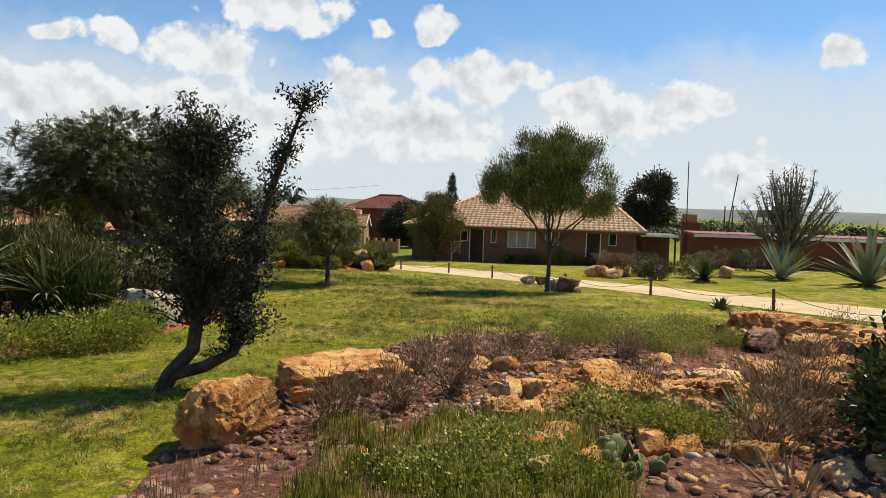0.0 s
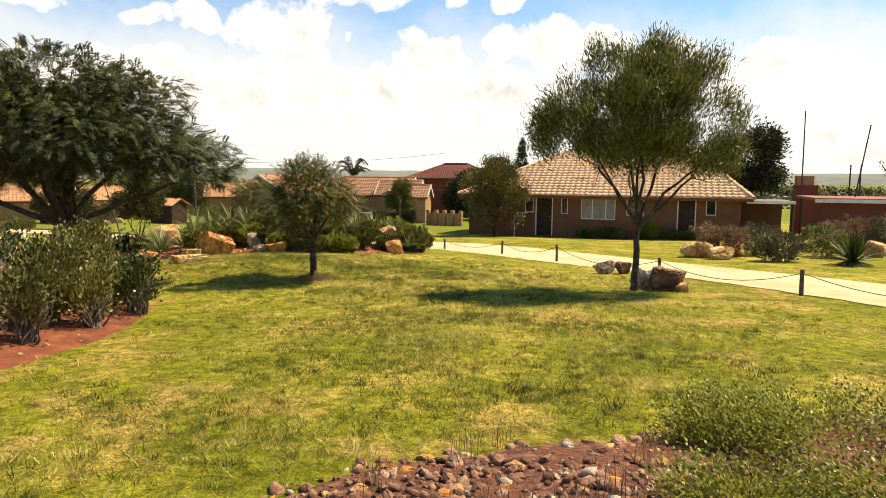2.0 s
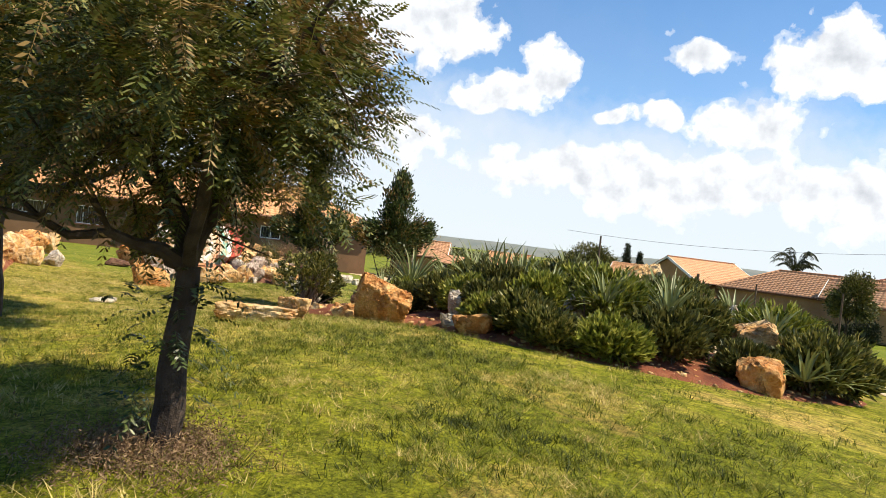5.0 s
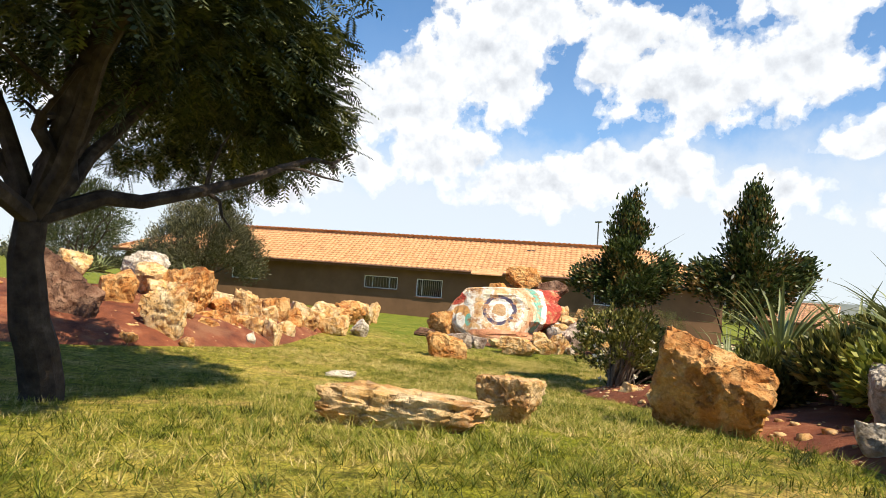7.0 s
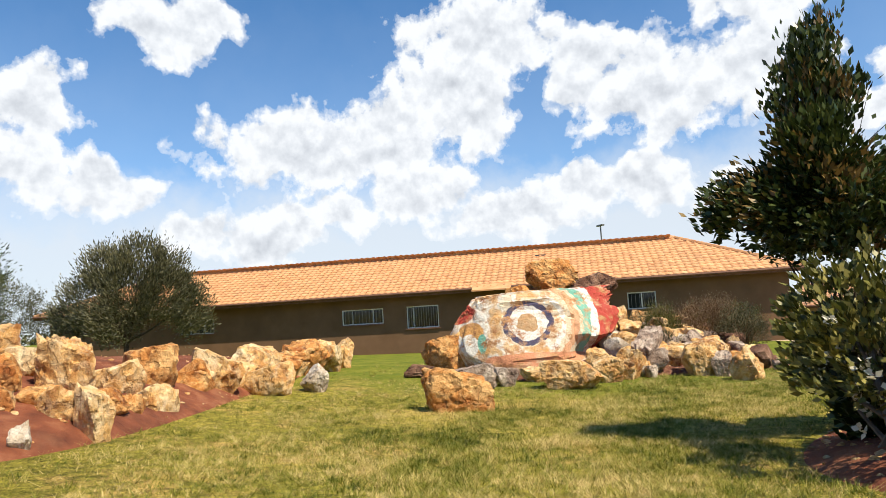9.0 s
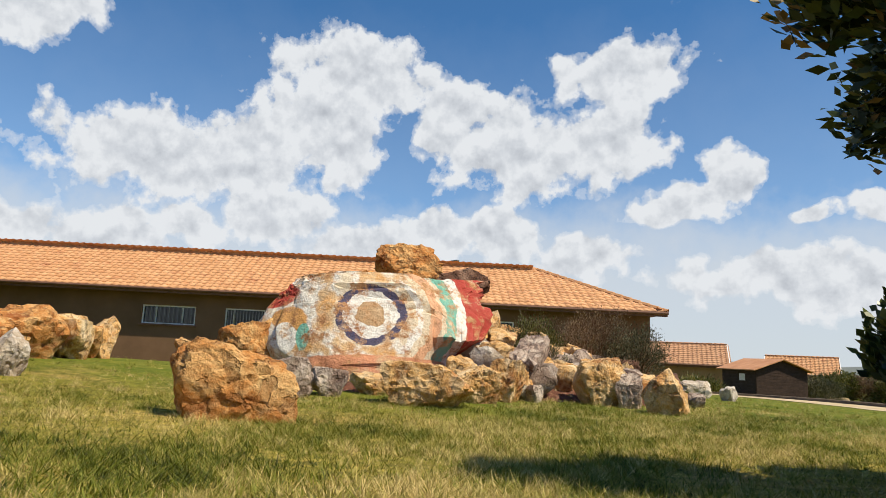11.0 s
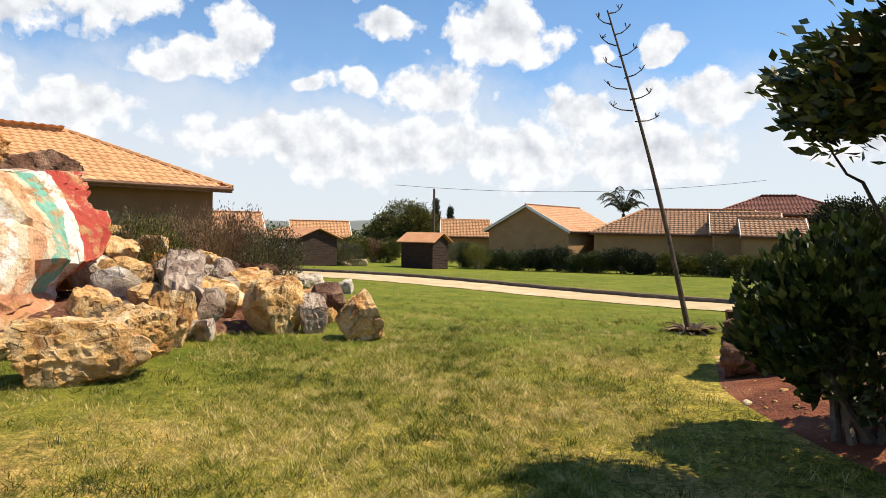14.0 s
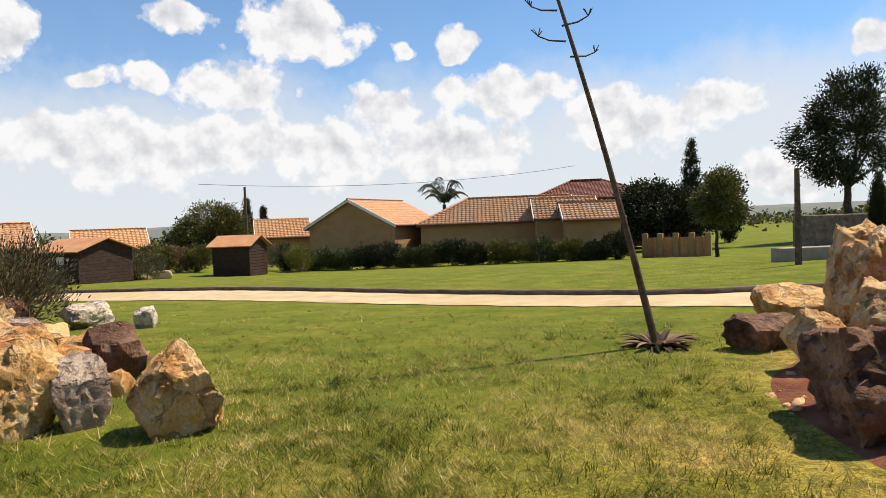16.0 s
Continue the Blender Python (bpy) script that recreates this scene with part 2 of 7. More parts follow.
ORANGE_ROCK = rock_material("orange_rock", (0.33, 0.105, 0.026), (0.60, 0.265, 0.070), (0.80, 0.53, 0.235), (0.07, 0.025, 0.015))
TAN_ROCK = rock_material("tan_rock", (0.42, 0.16, 0.045), (0.74, 0.44, 0.16), (0.88, 0.71, 0.45), (0.11, 0.045, 0.03), 0.5)
PALE_ROCK = rock_material("pale_rock", (0.42, 0.32, 0.22), (0.60, 0.50, 0.38), (0.78, 0.72, 0.64), (0.16, 0.12, 0.11), 0.7)
GREY_ROCK = rock_material("grey_rock", (0.15, 0.095, 0.075), (0.36, 0.26, 0.20), (0.70, 0.60, 0.50), (0.05, 0.03, 0.03), 0.45)
# also carries the painted shade of the huge boulder on the slope
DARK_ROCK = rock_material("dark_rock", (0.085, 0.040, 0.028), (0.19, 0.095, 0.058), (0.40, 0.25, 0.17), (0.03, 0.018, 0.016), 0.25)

CHIP = rock_material("chip_stone", (0.15, 0.052, 0.034), (0.31, 0.145, 0.085), (0.64, 0.46, 0.33), (0.05, 0.02, 0.016), 0.35)
SOIL = surface("red_soil", [(0.3, (0.11, 0.032, 0.018)), (0.55, (0.23, 0.072, 0.034)), (0.75, (0.36, 0.15, 0.075))], 3.0, 0.95, 0.9, 26.0, second=(1.1, (0.26, 0.115, 0.060), 0.52, 0.7), bump_dist=0.05)
GRAVEL_SOIL = surface("gravelly_soil", [(0.3, (0.075, 0.028, 0.020)), (0.52, (0.17, 0.070, 0.042)), (0.72, (0.36, 0.21, 0.14))], 14.0, 0.95, 1.0, 24.0, second=(1.6, (0.20, 0.075, 0.04), 0.5, 0.66), bump_dist=0.06)
BARK = surface("bark", [(0.3, (0.028, 0.02, 0.016)), (0.6, (0.075, 0.055, 0.042)), (0.8, (0.15, 0.12, 0.095))], 9.0, 0.95, 0.9, 40.0)
GREY_BARK = surface("grey_bark", [(0.3, (0.09, 0.07, 0.055)), (0.6, (0.19, 0.155, 0.125)), (0.8, (0.33, 0.28, 0.23))], 9.0, 0.95, 0.8, 40.0)
PLASTER = surface("brown_plaster", [(0.3, (0.135, 0.076, 0.040)), (0.7, (0.185, 0.105, 0.058)),], 1.2, 0.9, 0.25, 90.0, second=(0.5, (0.115, 0.068, 0.038), 0.55, 0.8))
TAN_PLASTER = surface("tan_plaster", [(0.3, (0.30, 0.175, 0.080)), (0.7, (0.38, 0.23, 0.11))], 1.2, 0.9, 0.2, 90.0, second=(0.6, (0.30, 0.19, 0.10), 0.55, 0.8))
BRICK = surface("brown_brick", [(0.3, (0.13, 0.058, 0.034)), (0.7, (0.20, 0.10, 0.058))], 22.0, 0.9, 0.4, 60.0, second=(1.5, (0.13, 0.06, 0.042), 0.5, 0.75))
RED_BRICK = surface("red_brick", [(0.3, (0.14, 0.045, 0.030)), (0.7, (0.21, 0.068, 0.045))], 18.0, 0.9, 0.4, 60.0, second=(1.2, (0.16, 0.055, 0.042), 0.5, 0.75))
TILE_ORANGE = surface("orange_tile", [(0.3, (0.50, 0.24, 0.10)), (0.7, (0.66, 0.365, 0.18))], 3.0, 0.62, 0.2, 60.0, second=(1.6, (0.40, 0.16, 0.075), 0.55, 0.78), tint=0.12, where="Object")
TILE_TAN = surface("weathered_tile", [(0.3, (0.68, 0.39, 0.20)), (0.7, (0.84, 0.56, 0.33))], 3.0, 0.7, 0.2, 60.0, second=(1.3, (0.44, 0.22, 0.12), 0.52, 0.75), tint=0.12)
TILE_WARM = surface("warm_tile", [(0.3, (0.47, 0.235, 0.115)), (0.7, (0.60, 0.34, 0.19))], 3.0, 0.7, 0.2, 60.0, second=(1.3, (0.36, 0.18, 0.10), 0.52, 0.75), tint=0.12)
TILE_RED = surface("red_tile", [(0.3, (0.20, 0.065, 0.045)), (0.7, (0.28, 0.10, 0.07))], 3.0, 0.7, 0.2, 60.0, tint=0.1)
WHITE = surface("white_paint", [(0.3, (0.62, 0.60, 0.56)), (0.7, (0.78, 0.77, 0.74))], 5.0, 0.55, 0.1, 50.0)
FASCIA = surface("brown_fascia", [(0.3, (0.12, 0.06, 0.04)), (0.7, (0.19, 0.095, 0.06))], 6.0, 0.7, 0.15, 50.0)
DARK_WOOD = surface("dark_wood", [(0.3, (0.026, 0.015, 0.011)), (0.7, (0.058, 0.033, 0.023))], 5.0, 0.8, 0.4, 40.0)
BRIGHT_WOOD = surface("orange_wood", [(0.3, (0.38, 0.17, 0.07)), (0.7, (0.52, 0.27, 0.12))], 5.0, 0.75, 0.3, 40.0, tint=0.15)
POST_WOOD = surface("post_wood", [(0.3, (0.06, 0.042, 0.03)), (0.7, (0.15, 0.11, 0.08))], 12.0, 0.9, 0.6, 40.0)
CONCRETE = surface("concrete", [(0.3, (0.24, 0.21, 0.17)), (0.7, (0.34, 0.30, 0.25))], 3.0, 0.9, 0.4, 50.0)
METAL = surface("grey_metal", [(0.3, (0.14, 0.14, 0.14)), (0.7, (0.24, 0.24, 0.23))], 6.0, 0.5, 0.15, 40.0, metal=0.6)
DARK_METAL = surface("dark_metal", [(0.3, (0.03, 0.03, 0.03)), (0.7, (0.07, 0.065, 0.06))], 6.0, 0.6, 0.15, 40.0, metal=0.4)
TIN = surface("tin_roof", [(0.3, (0.46, 0.21, 0.09)), (0.7, (0.60, 0.31, 0.16))], 2.0, 0.6, 0.2, 30.0)
CURTAIN = surface("pale_curtain", [(0.3, (0.24, 0.22, 0.20)), (0.7, (0.34, 0.32, 0.29))], 4.0, 0.9, 0.1, 20.0)

GUM = leaf("gum_leaf", (0.016, 0.024, 0.008), (0.050, 0.066, 0.020), (0.12, 0.13, 0.045), 0.65, 0.12)
OLIVE = leaf("olive_leaf", (0.018, 0.022, 0.005), (0.085, 0.090, 0.020), (0.23, 0.21, 0.06))
KAREE = leaf("karee_leaf", (0.018, 0.028, 0.005), (0.088, 0.112, 0.017), (0.25, 0.26, 0.06))
FEATHER = leaf("feather_leaf", (0.018, 0.026, 0.005), (0.080, 0.100, 0.019), (0.25, 0.23, 0.065))
RUSTY = leaf("rusty_leaf", (0.05, 0.032, 0.010), (0.17, 0.105, 0.03), (0.30, 0.20, 0.06))
DARK_LEAF = leaf("dark_leaf", (0.008, 0.012, 0.005), (0.022, 0.029, 0.011), (0.062, 0.068, 0.024), 0.75, 0.1)
GLOSSY = leaf("glossy_leaf", (0.010, 0.018, 0.005), (0.036, 0.058, 0.012), (0.12, 0.14, 0.036), 0.38, 0.12)
SHRUB = leaf("shrub_leaf", (0.018, 0.024, 0.005), (0.105, 0.115, 0.022), (0.36, 0.31, 0.09))
GREY_SHRUB = leaf("grey_shrub_leaf", (0.026, 0.027, 0.012), (0.092, 0.090, 0.042), (0.21, 0.19, 0.10), 0.5, 0.12)
COVER = leaf("cover_leaf", (0.045, 0.060, 0.008), (0.200, 0.225, 0.028), (0.44, 0.42, 0.09), 0.45, 0.32)
DRY = leaf("dry_stalk", (0.085, 0.048, 0.026), (0.19, 0.115, 0.060), (0.34, 0.24, 0.135), 0.7, 0.2)
SPIKE = leaf("spike_leaf", (0.040, 0.055, 0.016), (0.135, 0.165, 0.055), (0.33, 0.33, 0.15), 0.45, 0.15)
AGAVE = leaf("agave_leaf", (0.075, 0.095, 0.062), (0.165, 0.19, 0.125), (0.33, 0.33, 0.20), 0.5, 0.1)
CACTUS = leaf("cactus_pad", (0.036, 0.052, 0.012), (0.072, 0.095, 0.024), (0.14, 0.155, 0.05), 0.6, 0.05)
CREAM = leaf("cream_bloom", (0.55, 0.50, 0.36), (0.70, 0.66, 0.52), (0.82, 0.80, 0.70), 0.6, 0.3)
GRASS = grass_material()
STRAW = leaf("straw", (0.28, 0.20, 0.06), (0.50, 0.36, 0.13), (0.74, 0.58, 0.28), 0.7, 0.2)

# ---- helpers for building ----
def part(name, mesh, material, parent=None, label=""):
    """One mesh object, under a thing or a part. mesh: a bmesh, or (points, faces)."""
    data = bpy.data.meshes.new(name)
    if isinstance(mesh, tuple):
        data.from_pydata([tuple(p) for p in mesh[0]], [], [tuple(f) for f in mesh[1]])
    else:
        mesh.to_mesh(data)
        mesh.free()
    if material:
        data.materials.append(material)
    ob = new(name, data)
    if parent:
        ob.parent = parent
    if label:
        tagged(ob, label)
    return ob


def fast_mesh(name, points, faces, material, smooth=False):
    """A mesh from arrays whose faces all have as many corners."""
    points, faces = np.asarray(points, np.float32), np.asarray(faces, np.int32)
    data = bpy.data.meshes.new(name)
    data.vertices.add(len(points))
    data.vertices.foreach_set("co", points.ravel())
    k = faces.shape[1]
    data.loops.add(faces.size)
    data.loops.foreach_set("vertex_index", faces.ravel())
    data.polygons.add(len(faces))
    data.polygons.foreach_set("loop_start", np.arange(0, faces.size, k, dtype=np.int32))
    if smooth:
        data.polygons.foreach_set("use_smooth", np.ones(len(faces), dtype=bool))
    data.update(calc_edges=True)
    if material:
        data.materials.append(material)
    return data


def empty(name, x=0, y=0, z=0, rz=0.0):
    ob = new(name)
    ob.matrix_basis = pose(x, y, z, 0, 0, rz)
    return ob


def box(sx, sy, sz, x=0, y=0, z=0, bevel=0.0, bm=None):
    """A box centred on x, y with its foot at z."""
    bm = bm or bmesh.new()
    made = bmesh.ops.create_cube(bm, size=1.0, matrix=Matrix.Translation((x, y, z + sz / 2)) @ Matrix.Diagonal((sx, sy, sz, 1)))
    if bevel:
        edges = list({e for v in made["verts"] for e in v.link_edges})
        bmesh.ops.bevel(bm, geom=edges, offset=bevel, segments=2, affect="EDGES", profile=0.5)
    return bm


def tube(points, radii, sides=7, bm_points=None):
    """Points and quads of a tapered tube along a line of points."""
    pts, quads = [], []
    points = [Vector(p) for p in points]
    side = None
    for i, p in enumerate(points):
        ahead = (points[min(i + 1, len(points) - 1)] - points[max(i - 1, 0)]).normalized()
        side = ahead.orthogonal().normalized() if side is None else (side - ahead * side.dot(ahead)).normalized()
        other = ahead.cross(side)
        for k in range(sides):
            a = 2 * math.pi * k / sides
            pts.append(p + (side * math.cos(a) + other * math.sin(a)) * radii[i])
    for i in range(len(points) - 1):
        for k in range(sides):
            a, b = i * sides + k, i * sides + (k + 1) % sides
            quads.append((a, b, b + sides, a + sides))
    pts += [points[0], points[-1]]
    return pts, quads


def join(pieces):
    pts, faces = [], []
    for p, f in pieces:
        o = len(pts)
        pts += list(p)
        faces += [tuple(i + o for i in q) for q in f]
    return pts, faces


def bend(a, b, sag, steps, rng, wobble=0.0):
    """A line from a to b that bows sideways and down or up by sag."""
    a, b = Vector(a), Vector(b)
    out = []
    for i in range(steps + 1):
        s = i / steps
        p = a.lerp(b, s) + Vector((0, 0, sag * 4 * s * (1 - s)))
        if 0 < i < steps and wobble:
            p += Vector(rng.normal(0, wobble, 3))
        out.append(p)
    return out


# ---- the ground ----
SWELLS = [(2, 27, -0.0052), (14, 12, 0.1579), (19, 21, 0.1834), (24, 47, -0.1357), (9, 26, 0.62), (-18, 33, -0.0814), (0, 36, -0.167), (12, 31, 0.0755), (-3, 30, -0.3882), (5, 31, -0.2353), (6, 24, -0.524), (-1, 44, -0.13), (5, 41.5, -0.12)]


def ground_z(x, y):
    x, y = np.asarray(x, float), np.asarray(y, float)
    u, v = np.clip(x, -45, 45) / 20, (np.clip(y, -10, 95) - 30) / 20
    z = -0.0554 + 0.2912 * u - 0.7772 * v - 0.0802 * u * u - 0.0502 * u * v + 0.0715 * v * v
    for a, b, h in SWELLS:
        z = z + h * np.exp(-((x - a) ** 2 + (y - b) ** 2) / 30.0)
    # the garden beyond the road falls away
    a, b = np.clip((y - 50) / 22, 0, 1), np.clip((x + 24) / 16, 0, 1) * np.clip((34 - x) / 14, 0, 1)
    return z - 0.62 * a * a * (3 - 2 * a) * b


def gz(x, y):
    return float(ground_z(x, y))


def spread(lo, hi, step, far, grow=1.25):
    inner = list(np.arange(lo, hi + step / 2, step))
    left, right, s = [], [], step
    while (right[-1] if right else hi) < far:
        s *= grow
        right.append((right[-1] if right else hi) + s)
    s = step
    while (left[-1] if left else lo) > -far:
        s *= grow
        left.append((left[-1] if left else lo) - s)
    return np.array(left[::-1] + inner + right)


def grid_faces(nx, ny):
    i, j = np.meshgrid(np.arange(nx - 1), np.arange(ny - 1))
    a = (j * nx + i).ravel()
    return np.stack([a, a + 1, a + nx + 1, a + nx], -1)


def lawn_material():
    m = bpy.data.materials.new("lawn")
    m.use_nodes = True
    n = Nodes(m.node_tree)
    vec = n.add("ShaderNodeTexCoord").outputs["Object"]
    big = n.noise(vec, 0.22, 4.0, 0.6)
    fine = n.noise(vec, 48.0, 7.0, 0.78)
    mid = n.noise(vec, 1.4, 6.0, 0.65)
    col = n.ramp(n.math("ADD", n.math("MULTIPLY", mid, 0.55), n.math("MULTIPLY", big, 0.45)),
                 [(0.36, (0.115, 0.140, 0.010)), (0.50, (0.200, 0.222, 0.018)), (0.62, (0.40, 0.345, 0.08))])
    dry = n.ramp(n.noise(vec, 0.75, 7.0, 0.7, 0.5), [(0.52, (0, 0, 0)), (0.64, (1, 1, 1))])
    west = n.ramp(n.math("DIVIDE", n.add("ShaderNodeSeparateXYZ", vec).outputs[0], 10.0), [(0.0, (0.22, 0.22, 0.22)), (0.9, (0, 0, 0))])
    dry = n.math("ADD", n.math("MULTIPLY", dry, 0.62), west, True)
    col = n.mix(dry, col, (0.50, 0.34, 0.14))
    # two noises darken the colour in flecks, painting shadow between the blades
    col = n.mix(0.9, col, n.ramp(fine, [(0.36, (0.20, 0.22, 0.18)), (0.62, (1.55, 1.45, 1.3))]), "MULTIPLY")
    col = n.mix(0.75, col, n.ramp(n.noise(vec, 9.0, 6.0, 0.7, 0.4), [(0.38, (0.32, 0.34, 0.30)), (0.60, (1.5, 1.42, 1.32))]), "MULTIPLY")
    # the watered lawn beyond the road is greener
    north = n.add("ShaderNodeSeparateXYZ", vec).outputs
    lush = n.ramp(n.math("DIVIDE", n.math("ADD", north[1], n.math("MULTIPLY", north[0], -0.9)), 100.0), [(0.34, (0, 0, 0)), (0.38, (1, 1, 1))])
    col = n.mix(n.math("MULTIPLY", lush, 0.8), col, n.ramp(mid, [(0.35, (0.078, 0.125, 0.010)), (0.65, (0.165, 0.19, 0.022))]))
    bsdf = n.add("ShaderNodeBsdfPrincipled", col)
    bsdf.inputs["Roughness"].default_value, bsdf.inputs["Specular IOR Level"].default_value = 0.95, 0.1
    b = n.add("ShaderNodeBump")
    b.inputs["Strength"].default_value, b.inputs["Distance"].default_value = 0.8, 0.04
    n.tree.links.new(n.noise(vec, 34.0, 8.0, 0.75), b.inputs["Height"])
    n.tree.links.new(b.outputs[0], bsdf.inputs["Normal"])
    n.add("ShaderNodeOutputMaterial", bsdf.outputs[0])
    return m


gx, gy = spread(-32, 44, 0.5, 3000), spread(-6, 70, 0.5, 3000)
GX, GY = np.meshgrid(gx, gy)
GZ = ground_z(GX, GY)
far = np.maximum(np.hypot(GX, GY - 30) - 130, 0)
GZ = GZ - 0.006 * np.minimum(far, 1500)
ground = new("ground", fast_mesh("ground", np.stack([GX.ravel(), GY.ravel(), GZ.ravel()], -1), grid_faces(len(gx), len(gy)), lawn_material(), True))
tagged(ground, "green and straw-coloured mown lawn on gently sloping ground", "ground", kind="structure")


def catmull(points, steps):
    pts = np.array([points[0], *points, points[-1]], float)
    out = []
    for i in range(1, len(pts) - 2):
        p0, p1, p2, p3 = pts[i - 1:i + 3]
        for s in np.arange(steps) / steps:
            out.append(0.5 * (2 * p1 + (p2 - p0) * s + (2 * p0 - 5 * p1 + 4 * p2 - p3) * s * s + (3 * p1 - p0 - 3 * p2 + p3) * s ** 3))
    return np.array(out + [pts[-2]])


def strip(line, widths, across, lift, crown=0.0):
    """A strip over the ground along a line of plan points."""
    ahead = np.gradient(line, axis=0)
    ahead /= np.linalg.norm(ahead, axis=1)[:, None]
    side = np.stack([ahead[:, 1], -ahead[:, 0]], -1)
    pts = []
    for k, s in enumerate(np.linspace(-1, 1, across)):
        p = line + side * (widths * s)[:, None]
        pts.append(np.column_stack([p, ground_z(p[:, 0], p[:, 1]) + lift + crown * (1 - s * s)]))
    pts = np.stack(pts, 1)
    return pts.reshape(-1, 3), grid_faces(across, len(line))


ROAD = surface("dirt_road", [(0.3, (0.42, 0.31, 0.18)), (0.55, (0.56, 0.44, 0.27)), (0.75, (0.64, 0.53, 0.35))], 2.4, 0.95, 0.7, 24.0, second=(0.5, (0.46, 0.34, 0.19), 0.46, 0.7))
road_line = catmull([(34, 3), (30, 10.5), (26.5, 17.2), (24.0, 21.3), (22.3, 24.9), (20.7, 28.0), (19.2, 30.6), (17.4, 33.4), (14.8, 36.6), (10.2, 39.0), (6.0, 40.6),
                     (2.8, 41.7), (-0.9, 43.7), (-5.0, 46.1), (-8.6, 47.9), (-20, 53.5), (-36, 62)], 14)
t_road = np.linspace(0, 1, len(road_line))
road_half = np.interp(t_road, [0, 0.3, 0.46, 0.54, 0.62, 0.70, 0.78, 0.86, 1], [1.9, 1.8, 2.0, 2.2, 1.3, 0.8, 0.95, 1.25, 1.4]) + 0.05 * np.sin(np.arange(len(road_line)) * 1.7)
rp, rf = strip(road_line, road_half, 9, 0.012, 0.02)
road = tagged(new("road", fast_mesh("road", rp, rf, ROAD, True)), "pale sandy dirt road across the lawn", "road", kind="structure")

# low dark kerb along the far side of the road
ahead = np.gradient(road_line, axis=0)
ahead /= np.linalg.norm(ahead, axis=1)[:, None]
kerb_line = (road_line + np.stack([ahead[:, 1], -ahead[:, 0]], -1) * (road_half + 0.06)[:, None])[136:]
KERB = surface("kerb", [(0.3, (0.09, 0.065, 0.045)), (0.7, (0.17, 0.125, 0.085))], 5.0, 0.95, 0.5, 40.0)
kp = np.concatenate([np.column_stack([kerb_line + off, ground_z(*(kerb_line + off).T) + up]) for off, up in (((-0.05, -0.05), -0.05), ((-0.045, -0.045), 0.09), ((0.045, 0.045), 0.10), ((0.05, 0.05), -0.05))])
kn = len(kerb_line)
kf = [(r * kn + i, r * kn + i + 1, (r + 1) * kn + i + 1, (r + 1) * kn + i) for r in range(3) for i in range(kn - 1)]
tagged(new("kerb", fast_mesh("kerb", kp, kf, KERB)), "low dark earth kerb along the sandy road", "kerb", kind="structure")

# ---- buildings ----
def tile_piece(tw=0.30, tl=0.40):
    """One curved roof tile: wave across, a lip at its lower edge."""
    xs = np.linspace(0, tw, 6)
    wave = 0.034 * np.sin(np.pi * np.minimum(xs / (tw * 0.72), 1.0)) ** 1.2 - 0.006
    pts = [(x, 0.0, z + 0.045) for x, z in zip(xs, wave)] + [(x, tl, z + 0.012) for x, z in zip(xs, wave)] + [(x, 0.0, z + 0.012) for x, z in zip(xs, wave)]
    faces = [(i, i + 1, i + 7, i + 6) for i in range(5)] + [(i + 12, i + 13, i + 1, i) for i in range(5)]
    return np.array(pts), np.array(faces)


TILE_PTS, TILE_FACES = tile_piece()


def slope(parent, el, er, rr, rl, material, shared, singles=0, start=0.0, stop=1.0):
    """A roof slope of tile courses between eave left, eave right, ridge right and ridge left, on a solid deck."""
    el, er, rr, rl = (Vector(p) for p in (el, er, rr, rl))
    along = (er - el).normalized()
    up = (rl - el) - along * (rl - el).dot(along)
    if up.length < 0.05:
        up = (rr - er) - along * (rr - er).dot(along)
    run = up.length
    up.normalize()
    normal = along.cross(up)
    deck = [el, er, rr, rl] if (rr - rl).length > 0.05 else [el, er, rr]
    k = len(deck)
    pts = [p - normal * 0.03 for p in deck] + [p - normal * 0.10 for p in deck]
    faces = [tuple(range(k)), tuple(range(2 * k - 1, k - 1, -1))] + [((i + 1) % k, i, i + k, (i + 1) % k + k) for i in range(k)]
    part("roof_deck", (pts, faces), FASCIA, parent)
    turn = Matrix((along, up, normal)).transposed().to_4x4()
    step, wide = 0.335, 0.30
    span = (er - el).length
    spots = []
    courses = int(run / step)
    la, ra = (rl - el).dot(along), (rr - el).dot(along)
    for j in range(courses + 1):
        s = j * step / run
        lo, hi = la * s, span + (ra - span) * s
        x = lo + ((-lo) % wide)
        while x + wide * 0.6 < hi:
            spots.append((x, j * step))
            x += wide
    data = bpy.data.meshes.get("tile_" + shared)
    if data is None:
        data = fast_mesh("tile_" + shared, TILE_PTS, TILE_FACES, material, True)
    near = [p for p in spots if start * span <= p[0] <= stop * span][:singles] if singles else []
    chosen = set(near)
    for x, v in near:
        ob = new("tile", data)
        ob.parent = parent
        ob.matrix_basis = Matrix.Translation(el + along * x + up * v + normal * random.uniform(0, 0.006)) @ turn
    rest = np.array([p for p in spots if p not in chosen])
    if len(rest):
        base = np.array(el)[None] + rest[:, :1] * np.array(along) + rest[:, 1:] * np.array(up) + np.random.uniform(0, 0.006, (len(rest), 1)) * np.array(normal)
        local = TILE_PTS @ np.array(Matrix((along, up, normal)))
        allp = (base[:, None] + local[None]).reshape(-1, 3)
        allf = (TILE_FACES[None] + (np.arange(len(rest)) * len(TILE_PTS))[:, None, None]).reshape(-1, 4)
        ob = new("roof_tiles", fast_mesh("roof_tiles", allp, allf, material, True))
        ob.parent = parent
        tagged(ob, kind="stuff")


